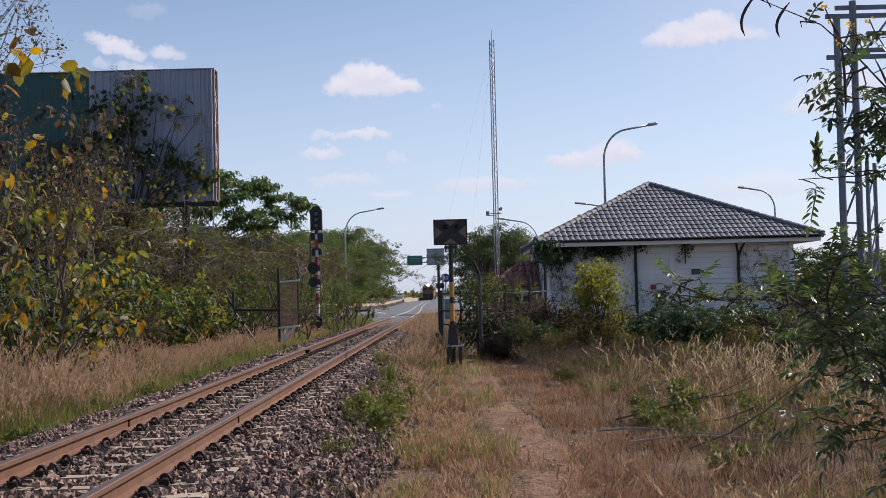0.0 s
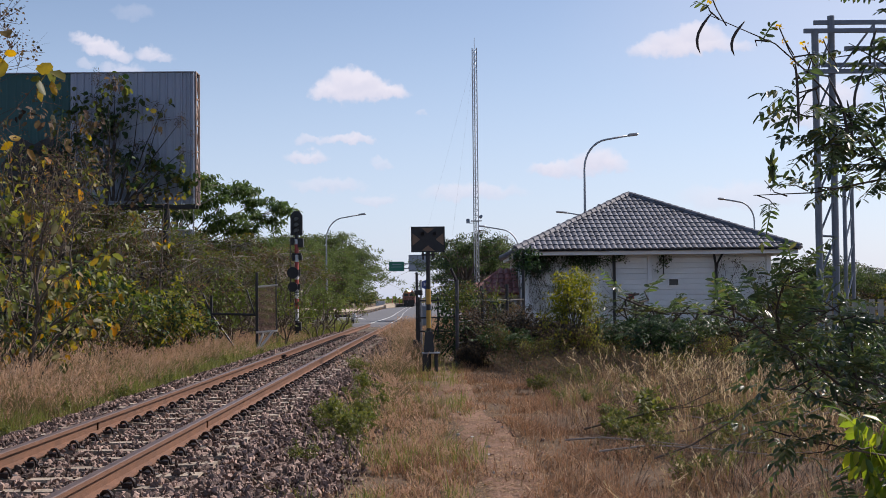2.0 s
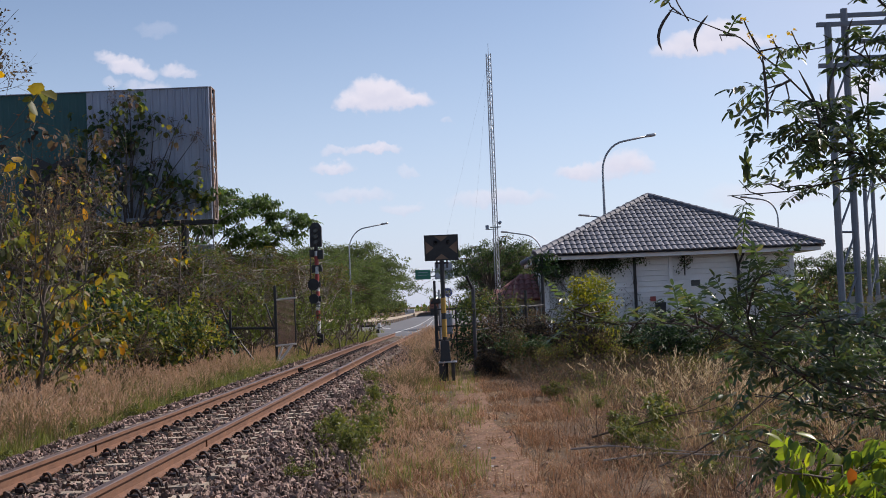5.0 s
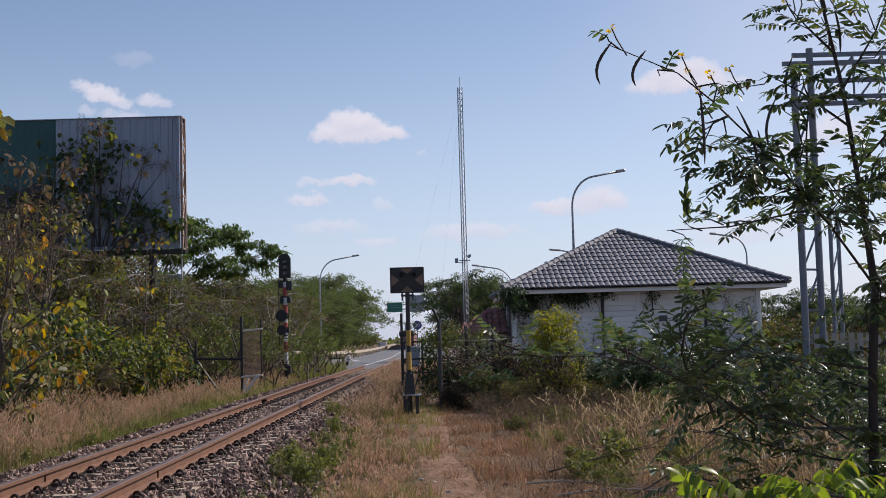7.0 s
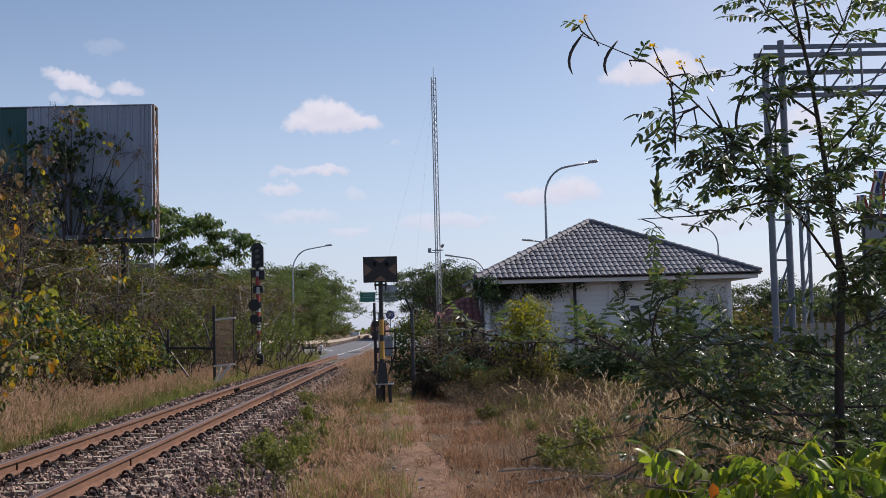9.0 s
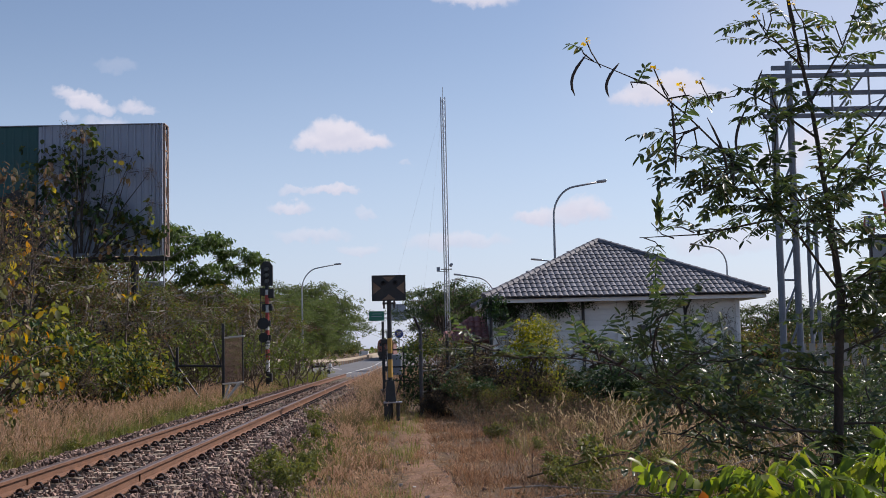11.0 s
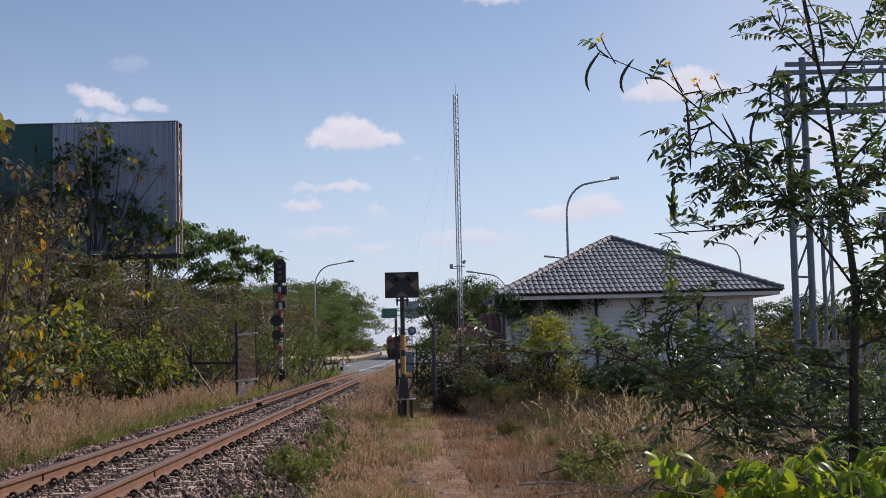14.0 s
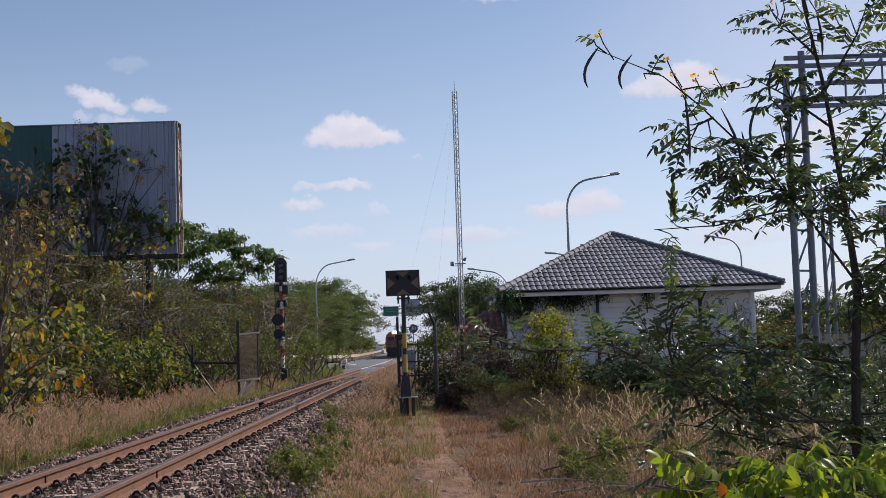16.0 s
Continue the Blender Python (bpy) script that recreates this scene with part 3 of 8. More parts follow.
M_GREENSIGN = mat("green_road_sign_face", (0.015, 0.17, 0.11), (0.02, 0.13, 0.09), 0.5, 3, 0.03)
M_SIGNBACK = mat("grey_sign_back", (0.33, 0.36, 0.40), (0.26, 0.29, 0.33), 0.5, 2, 0.05, metal=0.3)


def make_billboard():
    b = thing("billboard", (0, 0, 0), "large old billboard of ribbed grey sheet with a dark green panel", "billboard")
    x0, x1, y, z0, z1 = -17.35, -7.38, 40.6, 4.22, 8.55
    gx0, gx1 = -15.0, -11.3
    k = 0
    x = x0
    while x < x1 - 0.05:
        w = 0.74 if x + 0.74 < x1 else x1 - x
        me = Mesh()
        vs, fs = [], []
        n = 15
        green = gx0 - 0.3 < x + w / 2 < gx1
        for i in range(n + 1):
            u = x + w * (i // 5 + (0.0, 0.5, 0.62, 0.78, 0.9)[i % 5]) / 3
            d = (0.012 if green else 0.05) if (i % 5) in (2, 3) else 0.0
            vs += [(u, y - d, z0), (u, y - d, z1 + 0.012 * math.sin(k * 2.1))]
        for i in range(n):
            fs.append((2 * i, 2 * i + 2, 2 * i + 3, 2 * i + 1))
        me.add(vs, fs)
        me.add([(p[0], p[1] + 0.03, p[2]) for p in vs], [q[::-1] for q in fs])
        part("sheet", me, M_GREENSHEET if green else M_SHEET, b, "dark green ribbed sheet" if green else "grey ribbed sheet")
        x += w
        k += 1
    part("capping", Mesh().box(((x0 + x1) / 2, y - 0.01, z1 - 0.01), (x1 - x0, 0.11, 0.035), bevel=0.01), M_SHEET, b, "bent sheet capping along the top edge")
    # plain patch of the worn poster, lower on the green panel
    me = Mesh()
    rim = [(-13.5, 4.25), (-11.4, 4.25), (-11.15, 4.7), (-11.55, 5.1), (-11.3, 5.7), (-11.9, 6.1), (-12.0, 6.5), (-12.6, 6.2), (-13.1, 6.45), (-13.4, 5.9), (-13.7, 5.5), (-13.35, 4.9)]
    n = len(rim)
    me.add([(px, y - 0.05, pz) for px, pz in rim] + [(px, y - 0.03, pz) for px, pz in rim], [tuple(range(n)), tuple(range(n, 2 * n))[::-1]] + [(i, i + n, (i + 1) % n + n, (i + 1) % n) for i in range(n)])
    part("torn_patch", me, M_BLACK, b, "dark gap where sheets are torn away")
    # lattice frame behind, seen at the end
    me = Mesh()
    for xx in np.linspace(x0 + 0.1, x1 + 0.02, 7):
        for yy in (y + 0.06, y + 0.62):
            me.box((xx, yy, (z0 + z1) / 2), (0.07, 0.07, z1 - z0))
        for j in range(5):
            a, c = z0 + j * (z1 - z0) / 5, z0 + (j + 1) * (z1 - z0) / 5
            me.cyl((xx, y + 0.06, a), (xx, y + 0.62, c if j % 2 else a), 0.025, n=5)
            me.cyl((xx, y + 0.62, a), (xx, y + 0.06, c), 0.025, n=5)
            me.cyl((xx, y + 0.06, c), (xx, y + 0.62, c), 0.03, n=5)
    part("end_frame", me, M_RUST, b, "rusty lattice frame")
    for z in (z0 - 0.08, z1 - 0.05, (z0 + z1) / 2):
        for yy in (y + 0.09, y + 0.62):
            part("rail_beam", Mesh().box(((x0 + x1) / 2, yy, z), (x1 - x0, 0.09, 0.12)), M_DARK, b, "dark horizontal beam")
    for xx in (-16.2, -12.3, -8.4):
        me = Mesh().cyl((xx, y + 0.4, -0.6), (xx, y + 0.4, z1 - 0.3), 0.13, n=12)
        part("post", me, M_DARK, b)


def make_signal():
    s = thing("railway_signal", (-4.3, 42.6, 0), "black colour light signal on a red and white banded post", "railway signal")
    part("post", Mesh().cyl((0, 0, -0.6), (0, 0, 3.4), 0.066, n=12), M_BLACK, s)
    z = 0.0
    for i, (z0, z1, m) in enumerate(((0.35, 0.75, M_WHITE), (0.75, 1.1, M_RED), (1.1, 1.45, M_WHITE), (1.45, 1.75, M_RED), (1.75, 2.0, M_WHITE), (2.0, 2.35, M_RED), (2.35, 2.62, M_WHITE), (2.62, 2.95, M_RED), (2.95, 3.12, M_WHITE))):
        part("band", Mesh().cyl((0, 0, z0), (0, 0, z1), 0.07, n=12), m, s)
    me = Mesh()
    me.add([(x, y, z) for y in (-0.05, 0.12) for x, z in ((-0.2, 3.26), (0.2, 3.26), (0.2, 3.94), (0.1, 4.09), (-0.1, 4.09), (-0.2, 3.94))], [(0, 1, 2, 3, 4, 5), (11, 10, 9, 8, 7, 6)] + [(i, (i + 1) % 6 + 0, (i + 1) % 6 + 6, i + 6)[::-1] for i in range(6)])
    head = part("signal_head", me, M_BLACK, s, "black signal head")
    for z in (3.42, 3.62, 3.82):
        me = Mesh()
        me.tube([(0, -0.06, z), (0, -0.16, z + 0.01)], [0.085, 0.085], 12, caps=False)
        part("hood", me, M_BLACK, head)
        part("lens", Mesh().cyl((0, -0.055, z), (0, -0.075, z), 0.075, n=12), M_GLASS, head)
    for z, r in ((1.5, 0.17), (1.98, 0.2)):
        me = Mesh()
        me.cyl((-0.12, -0.14, z), (-0.12, 0.05, z), r, n=14)
        me.box((0.02, 0, z), (0.2, 0.12, 0.2), bevel=0.01)
        part("lamp_unit", me, M_BLACK, s, "round black lamp unit")
    for z, w, hgt, dx in ((3.05, 0.13, 0.26, -0.13), (3.0, 0.2, 0.32, 0.14), (2.62, 0.34, 0.06, 0.0), (2.5, 0.13, 0.2, -0.11), (2.5, 0.12, 0.18, 0.13), (0.15, 0.2, 0.3, 0.05)):
        part("box", Mesh().box((dx, 0.02, z), (w, 0.2, hgt), bevel=0.02), M_BLACK, s)
    for z in (0.9, 1.2, 1.3):
        part("clamp", Mesh().cyl((0, 0, z), (0, 0, z + 0.04), 0.085, n=10), M_BLACK, s)
    me = Mesh()
    for dx in (-0.12, 0.12):
        me.cyl((dx - 0.12, 0.25, -0.5), (dx - 0.12, 0.2, 3.2), 0.02, n=6)
    for z in np.arange(-0.3, 3.1, 0.3):
        me.cyl((-0.24, 0.23, z), (0, 0.23, z), 0.014, n=5)
    part("ladder", me, M_DARK, s)
    part("base_box", Mesh().box((0, 0, -0.55), (0.4, 0.4, 0.4), bevel=0.02), M_CONC, s)


def make_crossing_sign():
    s = thing("crossing_signal", (0.31, 24.6, -0.36), "square black and amber cross board on a banded post", "crossing signal")
    board = part("board", Mesh().box((0.0, 0, 2.6), (0.64, 0.04, 0.485), bevel=0.008), M_AMBER, s, "amber board")
    me = Mesh()
    for sg in (-1, 1):
        w, hgt, a, b, d = 0.308, 0.23, 0.105, 0.17, 0.024 + 0.001 * sg
        me.add([(-w, -d, 2.6 + sg * (hgt - a)), (-w, -d, 2.6 + sg * hgt), (-w + b, -d, 2.6 + sg * hgt), (w, -d, 2.6 - sg * (hgt - a)), (w, -d, 2.6 - sg * hgt), (w - b, -d, 2.6 - sg * hgt)], [(0, 1, 2, 3, 4, 5)])
    me.add([(0.14 * math.cos(q), -0.027, 2.6 + 0.11 * math.sin(q)) for q in np.linspace(0, 2 * math.pi, 13)[:-1]], [tuple(range(12))])
    part("cross", me, M_BLACK, board, "black cross")
    fr = Mesh()
    for x, z, a, c in ((0, 2.84, 0.66, 0.025), (0, 2.36, 0.66, 0.025), (0.32, 2.6, 0.025, 0.5), (-0.32, 2.6, 0.025, 0.5)):
        fr.box((x, -0.005, z), (a, 0.06, c))
    part("rim", fr, M_BLACK, board)
    for x in (-0.105, 0.13):
        me = Mesh().tube([(x, -0.03, 2.7), (x, -0.12, 2.71)], 0.035, 10, caps=False)
        me.cyl((x, -0.025, 2.7), (x, -0.03, 2.7), 0.03, n=10)
        part("lamp_hood", me, M_DARK, board)
    part("post", Mesh().cyl((0, 0.03, 0), (0, 0.03, 2.37), 0.044, n=12), M_BLACK, s, "black post")
    for z0, z1 in ((0.85, 1.2), (1.32, 1.62)):
        part("band", Mesh().cyl((0, 0.03, z0), (0, 0.03, z1), 0.047, n=12), M_YELLOW, s, "yellow band")
    me = Mesh()
    me.box((0.0, 0.03, 2.3), (0.26, 0.05, 0.04))
    for x in (-0.1, 0.1):
        me.cyl((x, 0.03, 2.2), (x, 0.03, 2.4), 0.018, n=6)
    part("bracket", me, M_DARK, s)
    me = Mesh()
    me.add([(x * w, y * w, z) for z, w in ((0.37, 0.105), (0.78, 0.075)) for x, y in ((-1, -1), (1, -1), (1, 1), (-1, 1))], [(0, 1, 5, 4), (1, 2, 6, 5), (2, 3, 7, 6), (3, 0, 4, 7), (4, 5, 6, 7), (3, 2, 1, 0)])
    part("boot", me, M_BLACK, s)
    me = Mesh()
    me.box((-0.07, 0, 0.17), (0.12, 0.3, 0.34), bevel=0.01)
    me.box((0.14, 0.05, 0.19), (0.07, 0.3, 0.38), bevel=0.01)
    part("relay_box", me, M_DARK, s, "dark metal box at the foot")
    # pale metal here puts the sunlit top of the boxes into the colour
    part("plate", Mesh().box((0.04, 0, 0.365), (0.36, 0.34, 0.025), bevel=0.004), M_GALV, s, "plate over the foot, pale for its sunlit top")


def make_mast():
    x, y = 1.8, 41.4
    m = thing("radio_mast", (x, y, 0), "tall slender guyed lattice radio mast", "radio mast")
    w, top = 0.15, 9.4
    legs = [(0.0, w * 0.58), (-w / 2, -w * 0.29), (w / 2, -w * 0.29)]
    for a, b in legs:
        part("leg", Mesh().cyl((a, b, -0.5), (a, b, top), 0.016, n=6), M_GALV, m)
    me = Mesh()
    z, k = -0.4, 0
    while z < top - 0.2:
        for i in range(3):
            p, q = legs[i], legs[(i + 1) % 3]
            me.cyl((*p, z), (*q, z + 0.2), 0.005, n=4)
            me.cyl((*p, z), (*q, z), 0.005, n=4)
        z += 0.2
    part("bracing", me, M_GALV, m)
    part("tip", Mesh().cyl((0, 0, top - 0.1), (0, 0, top + 0.35), 0.01, n=5), M_GALV, m)
    me = Mesh()
    me.box((0.0, 0, 3.62), (0.36, 0.2, 0.025))
    me.cyl((0.14, -0.1, 3.74), (0.17, -0.2, 3.77), 0.055, 0.045, 10)
    me.cyl((-0.26, 0, 3.55), (0.0, 0, 3.55), 0.012, n=5)
    part("antenna_bracket", me, M_GALV, m)
    part("aerial_box", Mesh().box((-0.27, 0, 3.62), (0.11, 0.11, 0.15), bevel=0.01), M_SIGNBACK, m)
    for dx, dy, zz in ((-1.2, 9, 9.2), (-2.6, -3.0, 9.2)):
        part("guy_wire", Mesh().cyl((0, 0, zz), (dx, dy, -0.4), 0.0016, n=3), M_GALV, m)


def make_lamps():
    def lamp(x, y, zt, reach, height, label):
        """Foot at x, y; the arm reaches along x and bends over at the top."""
        s = 1 if reach > 0 else -1
        l = thing("street_lamp", (x, y, 0), label, "street lamp", "street lamps by the road")
        g = track_z(y) - 0.3
        k = abs(reach)
        bend = [(s * k * 0.5 * (1 - math.cos(q)), 0, zt - k * 0.68 + k * 0.6 * math.sin(q)) for q in np.linspace(0.0, 1.45, 9)] + [(s * k * 0.93, 0, zt)]
        part("pole", Mesh().tube([(0, 0, g), (0, 0, (g + zt) / 2), *bend], [0.065, 0.05, *[0.032] * len(bend)], 10), M_GALV, l, smooth=True)
        me = Mesh()
        me.box((s * k * 0.99, 0, zt + 0.02), (0.36 * max(0.8, k / 1.7), 0.2, 0.09), pose(0, 0, 0, 0, -s * 6), bevel=0.04)
        part("lamp_head", me, M_GALV, l)
        return l
    lamp(5.33, 40.6, 6.33, 1.62, 7, "tall galvanised street lamp with a curved arm")
    lamp(-5.4, 66.6, 5.55, 1.95, 7, "tall galvanised street lamp among the trees")
    lamp(13.5, 51.0, 5.0, -1.35, 7, "street lamp behind the white house")
    lamp(9.6, 62.0, 5.25, -2.9, 7, "street lamp behind the roof")
    lamp(4.7, 64.0, 4.7, -1.9, 7, "street lamp in front of the trees")


def make_gantry():
    y = 120.0
    g = thing("sign_gantry", (0, y, 0), "green direction sign and grey panel on an overhead gantry", "road sign")
    zt = 3.9
    me = Mesh()
    for z in (zt + 0.0, zt + 0.45):
        me.cyl((-4.2, 0, z), (3.5, 0, z), 0.06, n=8)
    for x in np.arange(-4.2, 3.2, 0.6):
        me.cyl((x, 0, zt), (x + 0.6, 0, zt + 0.45), 0.03, n=5)
    part("beam", me, M_GALV, g)
    for x in (3.5,):
        part("column", Mesh().cyl((x, 0, track_z(y) - 0.3), (x, 0, zt + 0.6), 0.14, n=10), M_GALV, g)
    s = part("green_panel", Mesh().box((-3.37, -0.12, zt + 0.2), (1.46, 0.05, 0.92), bevel=0.01), M_GREENSIGN, g, "green direction sign")
    for dz, w in ((0.2, 1.2), (-0.05, 1.35)):
        part("writing_bar", Mesh().box((-3.37, -0.15, zt + 0.2 + dz), (w * 0.75, 0.008, 0.045)), M_SIGNBACK, s)
    for dz in (-0.72, 0.0, 0.72):
        part("panel_rib", Mesh().box((-1.37, -0.16, zt + 0.5 + dz), (1.7, 0.05, 0.07)), M_FRAME, g)
    for dx in (-0.82, 0.0, 0.82):
        part("panel_rib", Mesh().box((-1.37 + dx, -0.165, zt + 0.5), (0.06, 0.05, 1.6)), M_FRAME, g)
    part("grey_panel", Mesh().box((-1.37, -0.12, zt + 0.5), (1.68, 0.05, 1.6), bevel=0.01), M_SIGNBACK, g, "grey back of a road sign")


make_billboard()
make_signal()
make_crossing_sign()
make_mast()
make_lamps()
make_gantry()

# ---- train ----
M_LOCO = mat("orange_brown_loco_paint", (0.19, 0.06, 0.036), (0.12, 0.045, 0.03), 0.5, 1.2, 0.05)
M_LOCOROOF = mat("grey_loco_roof", (0.22, 0.21, 0.20), (0.15, 0.14, 0.14), 0.6, 1.2, 0.05)
M_UNDER = mat("black_underframe", (0.02, 0.02, 0.02), (0.035, 0.03, 0.028), 0.7, 3, 0.1)
M_PALEBAND = mat("pale_band_paint", (0.26, 0.17, 0.1), (0.2, 0.13, 0.08), 0.5, 2, 0.05)
M_HEADLIGHT = glow("headlight", (1.0, 0.90, 0.74), 28.0)


def make_train():
    t = thing("train", (track_x(300), 300, track_z(300)), "orange-brown diesel train coming with its headlight lit", "train")

    def vehicle(parent, y0, long, cab):
        w, prof = 2.75, [(-1.38, 0.95), (1.38, 0.95), (1.38, 2.9), (1.25, 3.35), (0.85, 3.7), (0.3, 3.84), (-0.3, 3.84), (-0.85, 3.7), (-1.25, 3.35), (-1.38, 2.9)]
        me = Mesh()
        k = len(prof)
        cuts = [(y0, 0.93, 0.0), (y0 + 0.25, 1.0, 0.0), (y0 + long, 1.0, 0.0)]
        vs = [(x * s, y, z) for y, s, _ in cuts for x, z in prof]
        fs = [tuple(range(k))] + [(j * k + i, (j + 1) * k + i, (j + 1) * k + (i + 1) % k, j * k + (i + 1) % k) for j in range(2) for i in range(k)] + [tuple(range(2 * k, 3 * k))[::-1]]
        me.add(vs, fs)
        for j in range(2):
            for i in (3, 4, 5, 6, 7):
                me.m[1 + j * k + i] = 1
        body = part("body", me, [M_LOCO, M_LOCOROOF], parent)
        me = Mesh().box((0, y0 + long / 2, 0.62), (2.3, long - 0.6, 0.66), bevel=0.05)
        part("underframe", me, M_UNDER, parent)
        for yy in (y0 + 2.2, y0 + long - 2.2):
            for s in (-0.9, 0.9):
                for d in (-0.9, 0.9):
                    part("wheel", Mesh().cyl((s * 0.6 - 0.05, yy + d, 0.43), (s * 0.6 + 0.05, yy + d, 0.43), 0.43, n=16), M_UNDER, parent)
        if cab:
            part("belly_band", Mesh().box((0, y0 - 0.012, 1.2), (2.5, 0.03, 0.75), bevel=0.005), M_UNDER, body, "dark lower front")
            part("trim_line", Mesh().box((0, y0 - 0.014, 1.86), (2.5, 0.03, 0.07), bevel=0.005), M_PALEBAND, body, "thin pale line round the nose")
            for x in (-0.62, 0.62):
                part("windscreen", Mesh().box((x, y0 - 0.01, 2.8), (0.95, 0.03, 0.55), bevel=0.02), M_GLASS, body, "dark cab window")
            part("lamp_housing", Mesh().box((0, y0 + 0.1, 3.6), (0.95, 0.5, 0.46), bevel=0.1), M_UNDER, body, "dark housing of the headlights")
            # two large discs, so that their width stands in for the headlight's glare
            for x in (-0.22, 0.22):
                part("headlight", Mesh().cyl((x, y0 - 0.16, 3.6), (x, y0 - 0.20, 3.6), 0.19, n=16), M_HEADLIGHT, body, "lit headlight disc, widened for its glare")
            for x in (-0.85, 0.85):
                part("marker_light", Mesh().cyl((x, y0 - 0.03, 1.95), (x, y0 - 0.07, 1.95), 0.1, n=12), M_GLASS, body)
                part("buffer", Mesh().cyl((x, y0 - 0.02, 1.0), (x, y0 - 0.5, 1.0), 0.14, 0.18, 12), M_UNDER, body)
            part("pilot", Mesh().box((0, y0 - 0.1, 0.5), (2.4, 0.15, 0.5), bevel=0.04), M_UNDER, body)
        return body
    vehicle(t, 0.0, 15.0, True)
    vehicle(t, 15.9, 18.0, False)
    vehicle(t, 34.8, 18.0, False)
    return t


train = make_train()

# ---- plants: tools ----
def leafmat(name, cols, trans=0.35, rough=0.5, spec=0.35, veil=0.03):
    """Leaf surface; each leaf takes a colour of its own from the row cols."""
    m = bpy.data.materials.new(name)
    m.use_nodes = True
    nt = m.node_tree
    N, L = nt.nodes.new, nt.links.new
    b = nt.nodes["Principled BSDF"]
    b.inputs["Roughness"].default_value = rough
    b.inputs["Specular IOR Level"].default_value = spec
    ge, oi = N("ShaderNodeNewGeometry"), N("ShaderNodeObjectInfo")
    s = N("ShaderNodeMath")
    L(ge.outputs["Random Per Island"], s.inputs[0])
    L(oi.outputs["Random"], s.inputs[1])
    fr = N("ShaderNodeMath")
    fr.operation = "FRACT"
    L(s.outputs[0], fr.inputs[0])
    ramp = N("ShaderNodeValToRGB")
    el = ramp.color_ramp.elements
    while len(el) < len(cols):
        el.new(0.5)
    for i, c in enumerate(cols):
        el[i].position = i / max(1, len(cols) - 1)
        el[i].color = (*c, 1)
    L(fr.outputs[0], ramp.inputs[0])
    co, n = N("ShaderNodeTexCoord"), N("ShaderNodeTexNoise")
    n.inputs["Scale"].default_value, n.inputs["Detail"].default_value = 14.0, 3.0
    L(co.outputs["Object"], n.inputs["Vector"])
    mr = N("ShaderNodeMapRange")
    mr.inputs["To Min"].default_value, mr.inputs["To Max"].default_value = 0.65, 1.35
    L(n.outputs["Fac"], mr.inputs["Value"])
    hs = N("ShaderNodeHueSaturation")
    L(ramp.outputs[0], hs.inputs["Color"])
    L(mr.outputs[0], hs.inputs["Value"])
    # a bluish haze mixed into the leaf colour, which lifts the darks
    veil_mix = N("ShaderNodeMix")
    veil_mix.data_type = "RGBA"
    veil_mix.inputs["Factor"].default_value = veil
    veil_mix.inputs[7].default_value = (0.28, 0.29, 0.38, 1)
    L(hs.outputs[0], veil_mix.inputs[6])
    L(veil_mix.outputs[2], b.inputs["Base Color"])
    t = N("ShaderNodeBsdfTranslucent")
    h2 = N("ShaderNodeHueSaturation")
    h2.inputs["Value"].default_value, h2.inputs["Saturation"].default_value = 1.5, 1.1
    L(hs.outputs[0], h2.inputs["Color"])
    L(h2.outputs[0], t.inputs["Color"])
    ms = N("ShaderNodeMixShader")
    ms.inputs[0].default_value = trans
    L(b.outputs[0], ms.inputs[1])
    L(t.outputs[0], ms.inputs[2])
    L(ms.outputs[0], nt.nodes["Material Output"].inputs["Surface"])
    return m


M_BARK = mat("grey_brown_bark", (0.15, 0.115, 0.085), (0.075, 0.058, 0.045), 0.9, 9, 0.5, fine=60)
M_BARKDARK = mat("dark_bark", (0.065, 0.05, 0.04), (0.035, 0.028, 0.024), 0.9, 9, 0.5, fine=60)
M_BARKPALE = mat("pale_grey_bark", (0.38, 0.34, 0.30), (0.22, 0.195, 0.17), 0.9, 9, 0.4, fine=60)
M_THICKET = leafmat("mixed_thicket_leaves", [(0.04, 0.065, 0.016), (0.12, 0.155, 0.03), (0.022, 0.038, 0.012), (0.18, 0.19, 0.04), (0.05, 0.08, 0.02), (0.2, 0.15, 0.035)], 0.45)
# lightened green: the haze before the far trees is put into the leaf colour
M_FARGREEN = leafmat("hazy_green_leaves", [(0.09, 0.125, 0.036), (0.125, 0.165, 0.042), (0.05, 0.078, 0.03), (0.145, 0.165, 0.05)], 0.38, 0.6, 0.3)
M_LEAFY = leafmat("sunlit_bush_leaves", [(0.08, 0.1, 0.018), (0.22, 0.23, 0.035), (0.03, 0.042, 0.012), (0.28, 0.25, 0.04), (0.12, 0.14, 0.022)], 0.45)
M_DEEP = leafmat("deep_green_leaves", [(0.014, 0.032, 0.011), (0.035, 0.07, 0.02), (0.06, 0.105, 0.03), (0.02, 0.042, 0.014)], 0.22, 0.55, 0.22)
M_DRYLEAF = leafmat("dry_brown_leaves", [(0.12, 0.075, 0.045), (0.085, 0.06, 0.035), (0.065, 0.065, 0.028), (0.17, 0.105, 0.065), (0.05, 0.05, 0.022)], 0.4, 0.7, 0.2)
M_AUTUMN = leafmat("yellowing_large_leaves", [(0.07, 0.085, 0.03), (0.14, 0.15, 0.035), (0.44, 0.25, 0.025), (0.10, 0.11, 0.035), (0.32, 0.27, 0.16), (0.05, 0.065, 0.02), (0.18, 0.17, 0.04), (0.36, 0.16, 0.03), (0.09, 0.1, 0.03), (0.46, 0.34, 0.045)], 0.5)
M_FEATHER = leafmat("feathery_green_leaves", [(0.10, 0.135, 0.025), (0.14, 0.175, 0.03), (0.07, 0.10, 0.022), (0.14, 0.155, 0.04)], 0.35)
